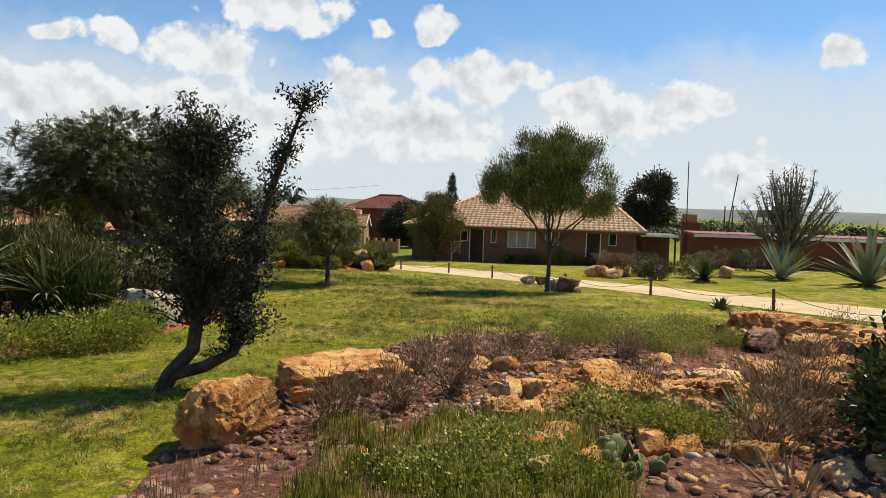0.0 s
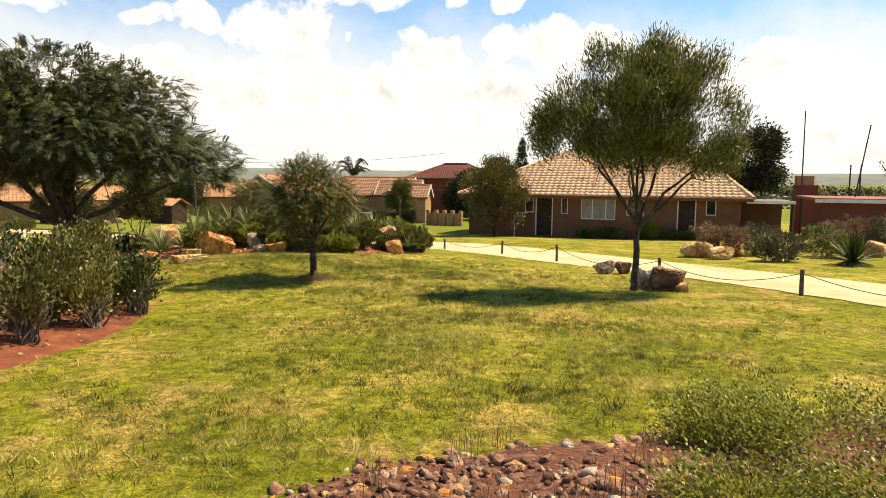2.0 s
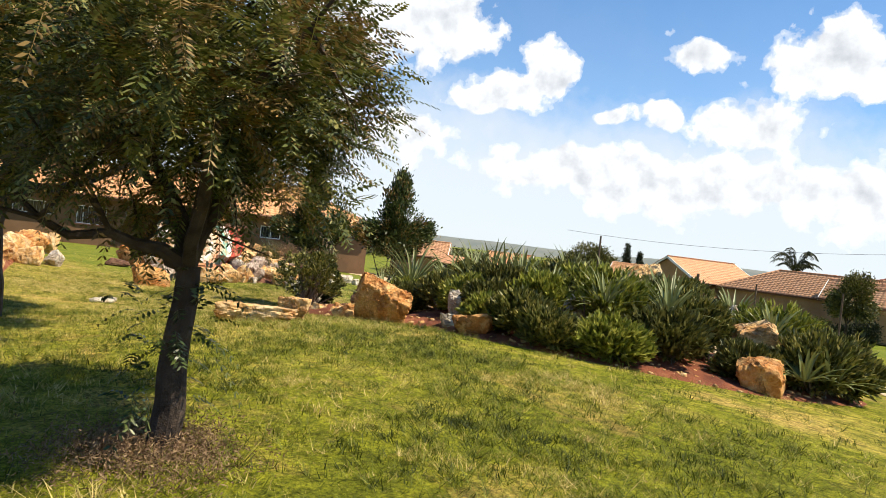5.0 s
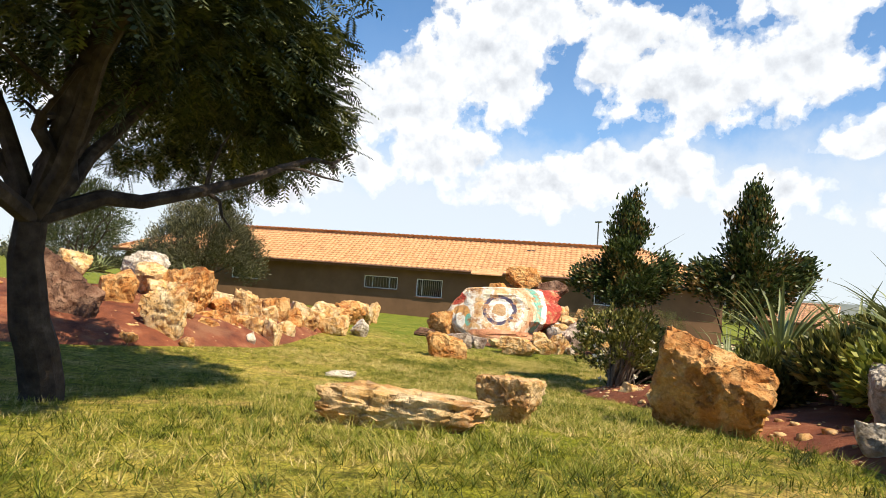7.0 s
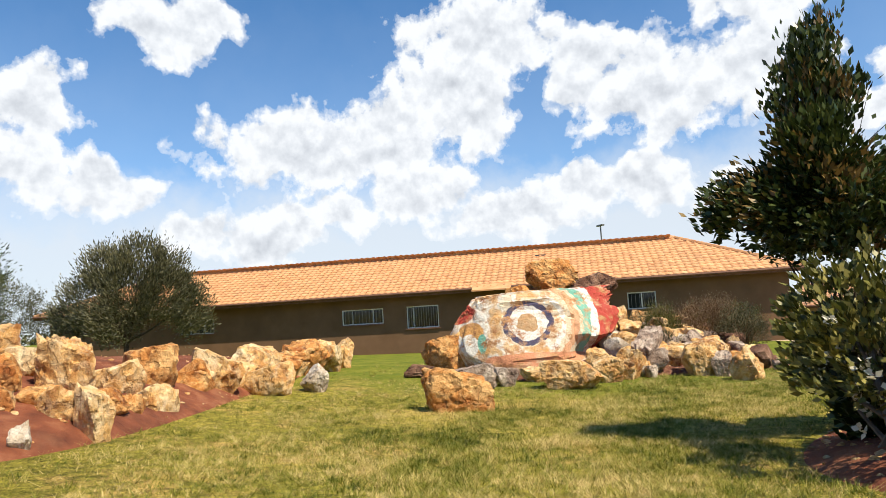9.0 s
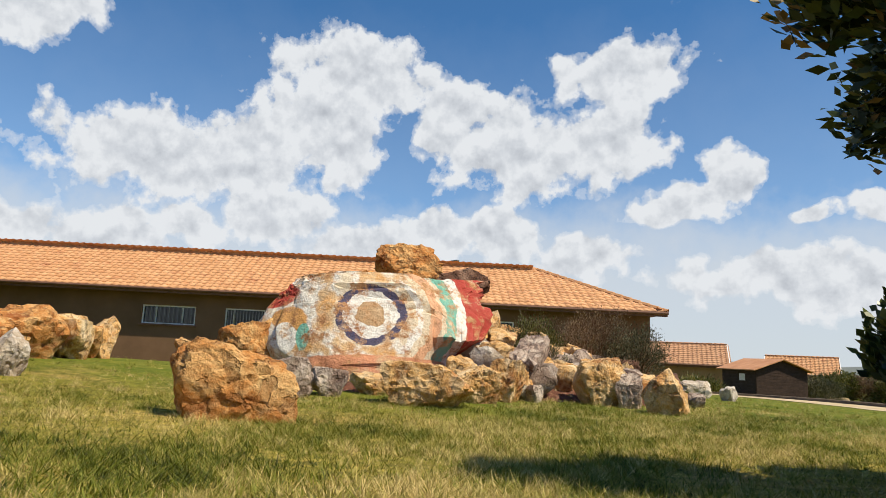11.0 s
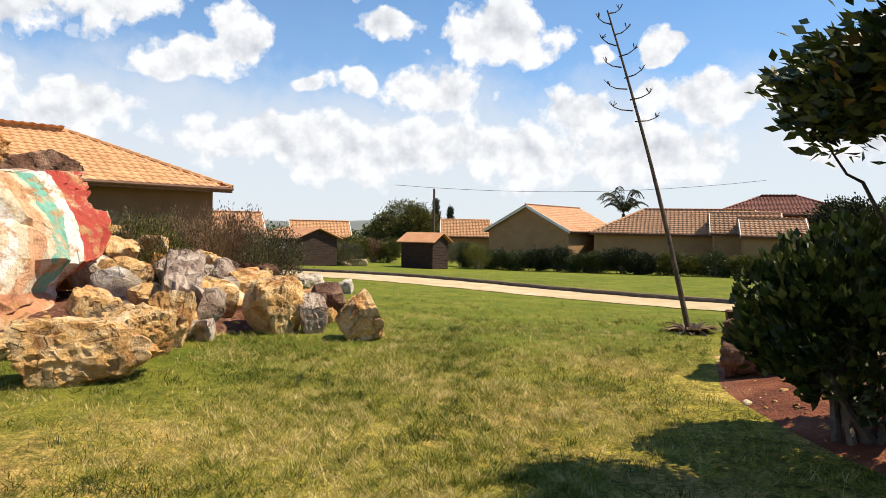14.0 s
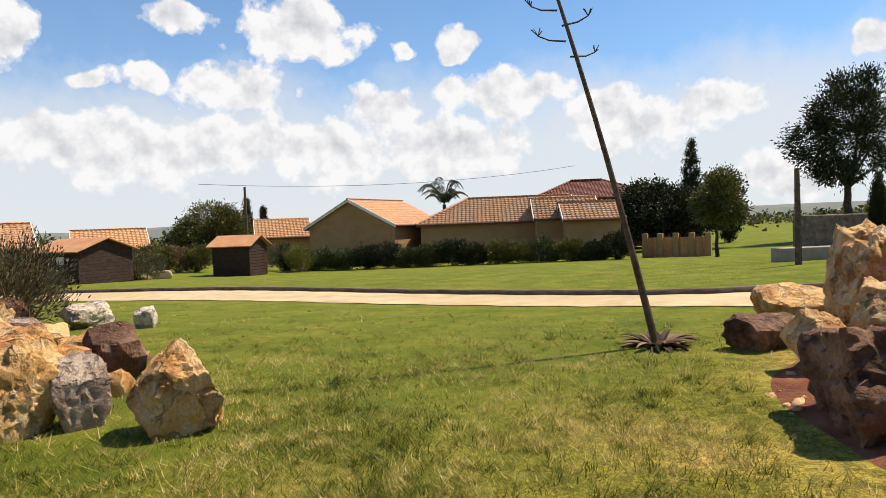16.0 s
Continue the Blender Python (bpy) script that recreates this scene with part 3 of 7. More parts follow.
def ridge_cap(parent, a, b, material, name="ridge_cap"):
    """A row of half-round cap tiles from a to b."""
    a, b = Vector(a), Vector(b)
    count = max(2, int((b - a).length / 0.38))
    pts, radii = [], []
    for i in range(count):
        for s, r in ((0.0, 0.125), (0.93, 0.10)):
            pts.append(a.lerp(b, (i + s) / count) + Vector((0, 0, 0.01)))
            radii.append(r)
    p, q = tube(pts, radii, 8)
    return part(name, (p, q), material, parent)


def wall_with_openings(length, height, thick, openings, y=0.0, foot=-0.5):
    """Points and faces of a wall along x with holes (x0, x1, z0, z1)."""
    bm = bmesh.new()
    cuts = sorted({0.0, length, *(o[0] for o in openings), *(o[1] for o in openings)})
    for a, b in zip(cuts, cuts[1:]):
        hole = next((o for o in openings if o[0] <= (a + b) / 2 <= o[1]), None)
        for lo, hi in ([(foot, height)] if hole is None else [(foot, hole[2]), (hole[3], height)]):
            if hi - lo > 0.02:
                box(b - a, thick, hi - lo, (a + b) / 2, y, lo, bm=bm)
    bmesh.ops.remove_doubles(bm, verts=bm.verts, dist=0.0005)
    return bm


def glass_material():
    if "window_glass" not in MATS:
        m = bpy.data.materials.new("window_glass")
        m.use_nodes = True
        b = m.node_tree.nodes["Principled BSDF"]
        b.inputs["Base Color"].default_value = (0.02, 0.022, 0.024, 1)
        b.inputs["Roughness"].default_value, b.inputs["Specular IOR Level"].default_value = 0.06, 0.6
        MATS["window_glass"] = m
    return MATS["window_glass"]


def window(parent, x0, x1, z0, z1, y, mullions=(0.5,), bars=0, curtain=False):
    """A steel window with frame, panes and sill; bars: upright burglar bars."""
    ob = empty("window")
    ob.parent = parent
    w, h, cx = x1 - x0, z1 - z0, (x0 + x1) / 2
    bm = bmesh.new()
    for sx in (x0 + 0.03, x1 - 0.03):
        box(0.045, 0.07, h, sx, y, z0, bm=bm)
    for sz in (z0, z1 - 0.045):
        box(w - 0.09, 0.07, 0.045, cx, y, sz, bm=bm)
    for f in mullions:
        box(0.05, 0.06, h - 0.12, x0 + w * f, y, z0 + 0.06, bm=bm)
    part("frame", bm, WHITE, ob)
    marks = [0.0, *mullions, 1.0]
    for a, b in zip(marks, marks[1:]):
        pane = box(w * (b - a) - 0.03, 0.012, h - 0.08, x0 + w * (a + b) / 2, y + 0.05, z0 + 0.04)
        part("pane", pane, glass_material() if not curtain else CURTAIN, ob)
    part("sill", box(w + 0.12, 0.18, 0.06, cx, y - 0.07, z0 - 0.062, bevel=0.01), FASCIA, ob)
    for k in range(bars):
        part("bar", box(0.016, 0.016, h - 0.10, x0 + w * (k + 1) / (bars + 1), y - 0.055, z0 + 0.05), METAL, ob)


def door(parent, x0, x1, z1, y):
    ob = empty("door")
    ob.parent = parent
    bm = bmesh.new()
    for sx in (x0 + 0.03, x1 - 0.03):
        box(0.06, 0.12, z1, sx, y, 0.0, bm=bm)
    box(x1 - x0 - 0.12, 0.12, 0.06, (x0 + x1) / 2, y, z1 - 0.06, bm=bm)
    part("frame", bm, WHITE, ob)
    bm = bmesh.new()
    box(x1 - x0 - 0.13, 0.045, z1 - 0.08, (x0 + x1) / 2, y + 0.03, 0.01, bm=bm)
    for sz in (0.2, 1.1):
        box((x1 - x0) * 0.55, 0.02, 0.7, (x0 + x1) / 2, y + 0.005, sz, bevel=0.008, bm=bm)
    part("panel", bm, DARK_WOOD, ob, "dark varnished wooden door")
    part("handle", box(0.12, 0.05, 0.03, x1 - 0.16, y - 0.02, 1.0, bevel=0.008), METAL, ob)


def house(label, x, y, z, rz, length, depth, wall_h, rise, wall_mat, tile_mat, tag, openings=(), left="hip", right="hip", over=0.5, gablet=0.0, singles=0, start=0.0, stop=1.0, front=True, singles_side=False):
    """A house along its own x axis, front wall on y = 0, with hip or gable ends and a tiled roof."""
    ob = empty("house", x, y, z, rz)
    tagged(ob, label, "house")
    thick = 0.22
    holes = [o[:4] for o in openings]
    part("wall", wall_with_openings(length, wall_h, thick, holes, thick / 2), wall_mat, ob)
    part("wall", box(length, thick, wall_h + 0.5, length / 2, depth - thick / 2, -0.5), wall_mat, ob)
    for sx in (thick / 2, length - thick / 2):
        part("wall", box(thick, depth - 2 * thick, wall_h + 0.5, sx, depth / 2, -0.5), wall_mat, ob)
    if holes:
        part("floor_slab", box(length - 0.5, depth - 0.5, 0.05, length / 2, depth / 2, -0.06), CONCRETE, ob)
    mid, top, eave = depth / 2, wall_h + rise, wall_h - rise * over / (depth / 2)
    ll = mid if left == "hip" else -over
    rl = length - mid if right == "hip" else length + over
    if gablet and right == "hip":
        rl = length - gablet
    A, B = (-over, -over, eave), (length + over, -over, eave)
    C, D = (length + over, depth + over, eave), (-over, depth + over, eave)
    L, R = (ll, mid, top), (rl, mid, top)
    slope(ob, A, B, R, L, tile_mat, tag, singles, start, stop)
    slope(ob, C, D, L, R, tile_mat, tag)
    if left == "hip":
        slope(ob, D, A, L, L, tile_mat, tag)
        for p in (A, D):
            ridge_cap(ob, p, L, tile_mat, "hip_cap")
    if right == "hip":
        slope(ob, B, C, R, R, tile_mat, tag)
        for p in (B, C):
            ridge_cap(ob, p, R, tile_mat, "hip_cap")
    ridge_cap(ob, L, R, tile_mat)
    for end, sx in ((left, thick / 2), (right, length - thick / 2)):
        if end == "gable":
            pts = [(sx + dx, yy, zz) for dx in (-thick / 2, thick / 2) for yy, zz in ((0, wall_h), (depth, wall_h), (mid, top - 0.06))]
            part("gable", (pts, [(0, 2, 1), (3, 4, 5), (0, 1, 4, 3), (1, 2, 5, 4), (2, 0, 3, 5)]), wall_mat, ob)
            ex = -over if sx < 1 else length + over
            for y0, y1 in ((-over, mid), (depth + over, mid)):
                p, q = [], []
                for yy, zz in ((y0, eave), (y1, top)):
                    p += [(ex - 0.03, yy, zz - 0.16), (ex + 0.03, yy, zz - 0.16), (ex + 0.03, yy, zz + 0.07), (ex - 0.03, yy, zz + 0.07)]
                q = [(0, 1, 5, 4), (1, 2, 6, 5), (2, 3, 7, 6), (3, 0, 4, 7), (0, 3, 2, 1), (4, 5, 6, 7)]
                part("barge_board", (p, q), WHITE, ob, "white painted barge board")
    for yy in (-over - 0.02, depth + over + 0.02):
        part("fascia", box(length + 2 * over, 0.035, 0.20, length / 2, yy, eave - 0.17), FASCIA, ob)
    p, q = tube([(-over, -over - 0.09, eave - 0.02), (length + over, -over - 0.09, eave - 0.04)], [0.055, 0.055], 8)
    part("gutter", (p, q), FASCIA, ob)
    for o in openings:
        if o[4] == "door":
            door(ob, o[0], o[1], o[3], 0.08)
        else:
            window(ob, o[0], o[1], o[2], o[3], 0.08, o[5], o[6], o[4] == "curtain")
    return ob


def build_houses():
    # the long brown house across the dirt road
    u = Vector((0.968, -0.252))
    o = Vector((20.35, 46.3)) - u * 4.7
    s = 4.7
    ops = [(s - 1.55, s - 1.05, 1.25, 2.1, "window", (), 0), (s - 0.95, s, 0.0, 2.1, "door"), (s + 0.42, s + 0.80, 1.2, 2.1, "window", (), 3),
           (s + 1.5, s + 3.3, 0.95, 2.1, "curtain", (0.33, 0.72), 0), (s + 3.85, s + 4.75, 1.2, 2.1, "window", (0.45,), 0), (s + 6.38, s + 7.3, 0.0, 2.1, "door"),
           (s + 7.75, s + 8.25, 1.3, 2.1, "window", (), 0)]
    house("long brown brick house with a pale orange tiled hip roof", o.x, o.y, -0.5, math.degrees(math.atan2(u.y, u.x)), 14.1, 9.2, 2.45, 2.2, BRICK, TILE_TAN, "tan", ops,
          gablet=2.1, singles=280, start=0.45, stop=0.95)
    # the low building behind the painted rock
    w = Vector((0.53, 0.848))
    n = Vector((-0.848, 0.53))
    c = Vector((-13.9, 50.55)) + n * 0.5 - w * 0.5
    L = 35.0
    o = c - w * L
    e = L + 0.2
    ops = [(e - 27.9, e - 26.1, 1.12, 1.82, "window", (0.3, 0.7), 8), (e - 19.6, e - 17.6, 1.12, 1.82, "window", (0.25, 0.75), 11), (e - 16.5, e - 15.0, 0.82, 1.82, "window", (0.22,), 12),
           (e - 6.7, e - 5.5, 1.1, 1.82, "window", (0.5,), 6)]
    house("long low brown building with a bright orange tiled hip roof", o.x, o.y, -0.45, math.degrees(math.atan2(w.y, w.x)), L, 7.6, 2.65, 1.72, PLASTER, TILE_ORANGE, "orange", ops,
          singles=290, start=0.62, stop=1.0)
    lean = empty("porch_roof", *(c - w * 13.1 - n * 0.75), 1.82, math.degrees(math.atan2(w.y, w.x)))
    tagged(lean, "short strip of lower orange tiled roof at the eave", "roof")
    pts = [(a, b, z + t) for a in (0, 1.7) for b, z in ((0.55, 0.28), (-0.15, 0.0)) for t in (0, 0.06)]
    part("tile_strip", (pts, [(0, 2, 3, 1), (4, 5, 7, 6), (0, 1, 5, 4), (2, 6, 7, 3), (1, 3, 7, 5), (0, 4, 6, 2)]), TILE_ORANGE, lean)
    # gable house by the far hedge, then the long house beside it
    g = Vector((0.90, -0.436))
    o = Vector((-11.6, 84.6))
    ob = house("small tan plastered gable house with orange tiles", o.x, o.y, -1.67, math.degrees(math.atan2(g.y, g.x)) + 90, 8.0, 7.6, 2.5, 1.9, TAN_PLASTER, TILE_WARM, "tan", left="gable", right="gable", over=0.3)
    ob.matrix_basis = pose(-4.3, 81.05, -1.7, 0, 0, 64.2)
    house("long tan plastered house with stepped orange tiled roof", -2.39, 81.33, -1.55, -4.0, 11.2, 7.0, 2.3, 1.75, TAN_PLASTER, TILE_WARM, "tan", left="hip", right="gable", over=0.3)
    house("tan plastered house wing with a white-edged gable", 5.82, 78.78, -1.5, -4.0, 4.2, 4.6, 2.35, 1.35, TAN_PLASTER, TILE_WARM, "tan", left="gable", right="gable", over=0.25)
    house("low tan plastered garage wing with a gable roof", 7.45, 76.62, -1.45, -4.0, 3.6, 4.0, 2.15, 1.05, TAN_PLASTER, TILE_WARM, "tan", left="gable", right="gable", over=0.25)
    house("tall dark red brick house behind the tan houses", 7.67, 92.94, -1.55, -4.0, 11.0, 8.0, 4.2, 1.6, RED_BRICK, TILE_RED, "red", left="hip", right="hip", over=0.4)
    # roofs beyond the sheds
    house("low house with an orange tiled roof behind shrubs", -27.79, 66.38, -1.95, 36.0, 5.0, 6.0, 2.2, 1.3, TAN_PLASTER, TILE_WARM, "tan", left="gable", right="gable", over=0.3)
    house("low house with an orange tiled roof and a dish", -27.79, 81.34, -2.25, 28.0, 4.8, 6.0, 2.1, 1.3, TAN_PLASTER, TILE_ORANGE, "orange", left="gable", right="gable", over=0.3)
    house("distant pale house with a grey-pink roof", -16.83, 97.53, -2.65, -30.0, 7.0, 6.0, 2.2, 1.4, TAN_PLASTER, TILE_RED, "red", left="gable", right="gable", over=0.3)
    house("tan plastered cottage behind the dark shed", -16.15, 88.19, -2.05, 16.0, 4.2, 6.0, 2.2, 1.4, TAN_PLASTER, TILE_ORANGE, "orange", left="gable", right="gable", over=0.3)


build_houses()

# ---- rocks ----
def ico(level):
    bm = bmesh.new()
    bmesh.ops.create_icosphere(bm, subdivisions=level, radius=1.0)
    v = np.array([tuple(p.co) for p in bm.verts])
    f = np.array([[q.index for q in p.verts] for p in bm.faces])
    bm.free()
    return v, f


ICO = {k: ico(k) for k in (1, 2, 3, 4, 5, 6)}


def fbm(p, scale, octaves, seed):
    off = Vector((seed * 7.31 % 97, seed * 3.17 % 89, seed * 5.77 % 83))
    return np.array([noise.fractal(Vector(q) * scale + off, 0.9, 2.1, octaves) for q in p])


def rock_shape(w, d, h, seed, level=4, rugged=1.0, planes=7, layers=0.0, undercut=0.22):
    """Points of a broken boulder: a ball cut by a skewed box and random planes, roughened by noise, undercut at its foot."""
    rng = np.random.default_rng(seed)
    v, f = ICO[level]
    axes = np.array(Euler((rng.normal(0, 0.22), rng.normal(0, 0.22), rng.uniform(0, 1.57))).to_matrix())
    box_n = np.concatenate([axes, -axes]) + rng.normal(0, 0.16, (6, 3))
    free = rng.normal(0, 1, (planes, 3))
    nrm = np.concatenate([box_n, free])
    nrm /= np.linalg.norm(nrm, axis=1)[:, None]
    cut = np.concatenate([rng.uniform(0.46, 0.68, 6), rng.uniform(0.58, 0.82, planes)])
    q = v + 0.05 * rugged * np.column_stack([fbm(v, 1.7, 3, seed + k) for k in (11, 12, 13)])
    q /= np.linalg.norm(q, axis=1)[:, None]
    dots = q @ nrm.T
    reach = np.where(dots > 0.05, cut / np.maximum(dots, 0.05), 9.0)
    r = np.minimum(reach.min(1), 1.0)
    p = v * r[:, None]
    big = fbm(p, 1.5, 3, seed)
    sharp = np.abs(fbm(p, 2.6, 5, seed + 5))
    fine = fbm(p, 7.0, 5, seed + 3)
    r2 = 1 + rugged * (0.07 * big - 0.36 * np.maximum(0.0, 0.20 - sharp) + 0.075 * fine)
    if layers:
        r2 = r2 + layers * 0.035 * (np.abs((p[:, 2] * 4.5 + 1.2 * big) % 1.0 - 0.5) * 4 - 1)
    p = p * r2[:, None]
    lo, hi = p.min(0), p.max(0)
    p = (p - (lo + hi) / 2) / (hi - lo) * np.array([w, d, h * 1.25])
    p[:, 2] += h * 0.375
    low = np.clip(0.42 - p[:, 2] / h, 0, 0.42) / 0.42
    p[:, :2] *= (1 - undercut * low)[:, None]
    p[:, 2] = np.maximum(p[:, 2], -0.12 * h - 0.04)
    return p, f


ROCK_SEED = [100]


def rock(x, y, w, d, h, material, label, rz=0.0, lift=0.0, level=4, rugged=1.0, name="rock", tilt=(0.0, 0.0), group="", layers=0.0, category="rock"):
    ROCK_SEED[0] += 1
    p, f = rock_shape(w, d, h, ROCK_SEED[0], level, rugged, layers=layers)
    ob = new(name, fast_mesh(name, p, f, material, True))
    ob.data.set_sharp_from_angle(angle=radians(28))
    ob.matrix_basis = pose(x, y, gz(x, y) + lift, tilt[0], tilt[1], rz)
    return tagged(ob, label, category, group)


def mound(name, label, outline, centre, height, material, rings=16, lump=0.06, seed=5, category="flower bed"):
    """A planting bed: a low heap of soil inside an outline, its rim sunk into the lawn."""
    rim = catmull(list(outline) + [outline[0]], 10)[:-1]
    k = len(rim)
    pts = []
    for r in range(rings + 1):
        s = r / rings
        p = np.array(centre) + (rim - np.array(centre)) * s
        z = ground_z(p[:, 0], p[:, 1]) + height * (1 - s ** 2) ** 0.8 + 0.05 * (1 - s ** 8) - 0.02
        z = z + np.array([noise.fractal(Vector((a * 1.5, b * 1.5, seed)), 0.9, 2.0, 4) for a, b in p]) * lump * (1 - s ** 6)
        pts.append(np.column_stack([p, z]))
    pts = np.concatenate(pts)
    faces = [(r * k + i, r * k + (i + 1) % k, (r + 1) * k + (i + 1) % k, (r + 1) * k + i) for r in range(rings) for i in range(k)]
    ob = new(name, fast_mesh(name, pts, faces, material, True))
    tagged(ob, label, category, kind="structure")
    tree = {"centre": np.array(centre), "rim": rim, "height": height, "seed": seed, "lump": lump}
    return tree


def inside(rim, x, y):
    hit = False
    j = len(rim) - 1
    for i in range(len(rim)):
        xi, yi = rim[i]
        xj, yj = rim[j]
        if (yi > y) != (yj > y) and x < (xj - xi) * (y - yi) / (yj - yi) + xi:
            hit = not hit
        j = i
    return hit


def bed_z(bed, x, y):
    """Height of a bed's soil at a place (of the lawn, outside it)."""
    c, rim = bed["centre"], bed["rim"]
    p = np.array((x, y)) - c
    ang = math.atan2(p[1], p[0])
    ra = np.unwrap(np.arctan2(rim[:, 1] - c[1], rim[:, 0] - c[0]))
    rr = np.hypot(*(rim - c).T)
    k = np.argmin(np.abs((ra - ang + np.pi) % (2 * np.pi) - np.pi))
    s = min(1.0, float(np.hypot(*p) / rr[k]))
    z = gz(x, y) + bed["height"] * (1 - s ** 2) ** 0.8 + 0.05 * (1 - s ** 8) - 0.02
    return z + noise.fractal(Vector((x * 1.5, y * 1.5, bed["seed"])), 0.9, 2.0, 4) * bed["lump"] * (1 - s ** 6)


BED_A = mound("flower_bed", "gravelly red earth planting bed with rocks and low herbs",
              [(13.45, 7.6), (13.5, 9.4), (14.3, 11.1), (14.9, 12.4), (15.4, 13.2), (16.4, 13.8), (17.4, 14.15), (18.8, 14.7), (20.0, 15.0), (22.0, 15.0), (24.0, 13.0), (24.6, 8.6), (22.3, 3), (17.3, 0), (13.9, 1.5), (12.9, 5)],
              (17.9, 8.0), 0.10, GRAVEL_SOIL)
BED_L = mound("flower_bed", "red earth bed of leafy shrubs beside the lawn",
              [(11.7, 13.3), (11.85, 15.0), (11.95, 17.0), (11.6, 18.9), (10.8, 20.4), (8.8, 20.9), (5.4, 19.5), (3.4, 15.5), (5.9, 12.2), (9.4, 11.7), (11.1, 12.4)],
              (8.5, 16.2), 0.22, SOIL, seed=8)
BED_D = mound("flower_bed", "long rockery bed of shrubs and spiky plants",
              [(14.75, 30.9), (14.1, 29.2), (12.8, 28.2), (11.2, 27.75), (9.9, 28.1), (8.6, 28.4), (7.2, 29.3), (6.0, 30.2), (4.8, 30.7), (3.4, 30.8), (2.3, 31.3), (1.3, 32.6), (0.75, 34.2), (0.65, 35.4), (1.2, 37.0), (3.6, 38.4), (8.0, 35.6), (12, 33.3), (14.4, 32.2)],
              (7.2, 32.2), 0.36, SOIL, seed=11)
BED_F = mound("flower_bed", "bare red earth slope under the rockery",
              [(2.6, 20.5), (1.6, 23.2), (0.1, 25.2), (-1.1, 26.3), (-5.2, 27.9), (-11.5, 30.6), (-13.0, 29.2), (-9, 24.5), (-4.5, 19.5), (0.0, 18.0)],
              (-3.2, 23.6), 0.60, SOIL, seed=14)
BED_E = mound("flower_bed", "stony ground round the painted rock",
              [(-3.7, 36.7), (-4.6, 35.0), (-5.2, 33.5), (-6.1, 32.8), (-7.8, 32.2), (-9.8, 33.6), (-10.4, 36.6), (-8.8, 39.2), (-6.2, 40.0), (-4.2, 38.8)],
              (-6.8, 36.0), 0.25, GRAVEL_SOIL, seed=17)


def painted_material():
    """Stone with worn rings of paint: navy, white, peach, teal, red, over pale wash."""
    m = bpy.data.materials.new("painted_rock")
    m.use_nodes = True
    n = Nodes(m.node_tree)
    vec = n.add("ShaderNodeTexCoord").outputs["Object"]
    xyz = n.add("ShaderNodeSeparateXYZ", vec).outputs
    stone = n.ramp(n.noise(vec, 3.2, 8.0, 0.65), [(0.32, (0.30, 0.12, 0.05)), (0.5, (0.50, 0.27, 0.12)), (0.68, (0.70, 0.55, 0.38))])
    wobble = n.math("MULTIPLY", n.math("SUBTRACT", n.noise(vec, 5.0, 5.0), 0.5), 0.16)
    u = xyz[0]
    v = n.math("SUBTRACT", xyz[2], 0.90)
    ring = n.math("SQRT", n.math("ADD", n.math("MULTIPLY", u, u), n.math("MULTIPLY", n.math("MULTIPLY", v, v), 1.15)))
    ring = n.math("ADD", ring, wobble)
    pale, white, navy, peach = (0.72, 0.62, 0.46), (0.80, 0.78, 0.73), (0.045, 0.055, 0.13), (0.74, 0.42, 0.25)
    teal, red, orange = (0.17, 0.47, 0.38), (0.42, 0.04, 0.03), (0.62, 0.32, 0.10)
    paint = n.ramp(n.math("DIVIDE", ring, 1.7), [(0.0, (0.46, 0.30, 0.16)), (0.10, white), (0.182, navy), (0.236, pale), (0.31, white), (0.36, pale),
                                                 (0.42, peach), (0.49, pale), (0.52, teal), (0.60, white), (0.675, red), (0.95, (0.33, 0.06, 0.04))], "CONSTANT")
    right = n.ramp(n.math("ADD", xyz[0], wobble), [(0.30, (0, 0, 0)), (0.36, (1, 1, 1))])
    side = n.ramp(n.noise(vec, 2.6, 5.0), [(0.36, pale), (0.46, white), (0.54, (0.66, 0.46, 0.26)), (0.62, orange), (0.70, pale)])
    outer = n.ramp(n.math("DIVIDE", ring, 1.7), [(0.245, (0, 0, 0)), (0.26, (1, 1, 1))])
    paint = n.mix(n.math("MULTIPLY", n.math("SUBTRACT", 1.0, right), outer), paint, side)

    def blot(cx, cz, rx, rz):
        a = n.math("DIVIDE", n.math("SUBTRACT", xyz[0], cx), rx)
        b = n.math("DIVIDE", n.math("SUBTRACT", xyz[2], cz), rz)
        far = n.math("ADD", n.math("SQRT", n.math("ADD", n.math("MULTIPLY", a, a), n.math("MULTIPLY", b, b))), n.math("MULTIPLY", wobble, 3.0))
        return n.ramp(far, [(0.9, (1, 1, 1)), (1.0, (0, 0, 0))])

    for cx, cz, rx, rz, tint in ((-1.12, 1.12, 0.30, 0.20, red), (-0.92, 0.80, 0.22, 0.16, orange), (-0.95, 0.55, 0.17, 0.20, white), (-0.74, 0.58, 0.08, 0.17, teal), (0.1, 0.28, 0.9, 0.13, (0.60, 0.26, 0.14))):
        paint = n.mix(blot(cx, cz, rx, rz), paint, tint)
    keep = n.ramp(n.noise(vec, 6.0, 10.0, 0.72), [(0.40, (0, 0, 0)), (0.51, (1, 1, 1))])
    low = n.ramp(n.math("ADD", xyz[2], n.math("MULTIPLY", n.noise(vec, 4.0, 5.0), 0.4)), [(0.34, (0, 0, 0)), (0.44, (1, 1, 1))])
    col = n.mix(n.math("MULTIPLY", n.math("MULTIPLY", keep, low), 0.92), stone, paint)
    grain = n.noise(vec, 46.0, 6.0, 0.7)
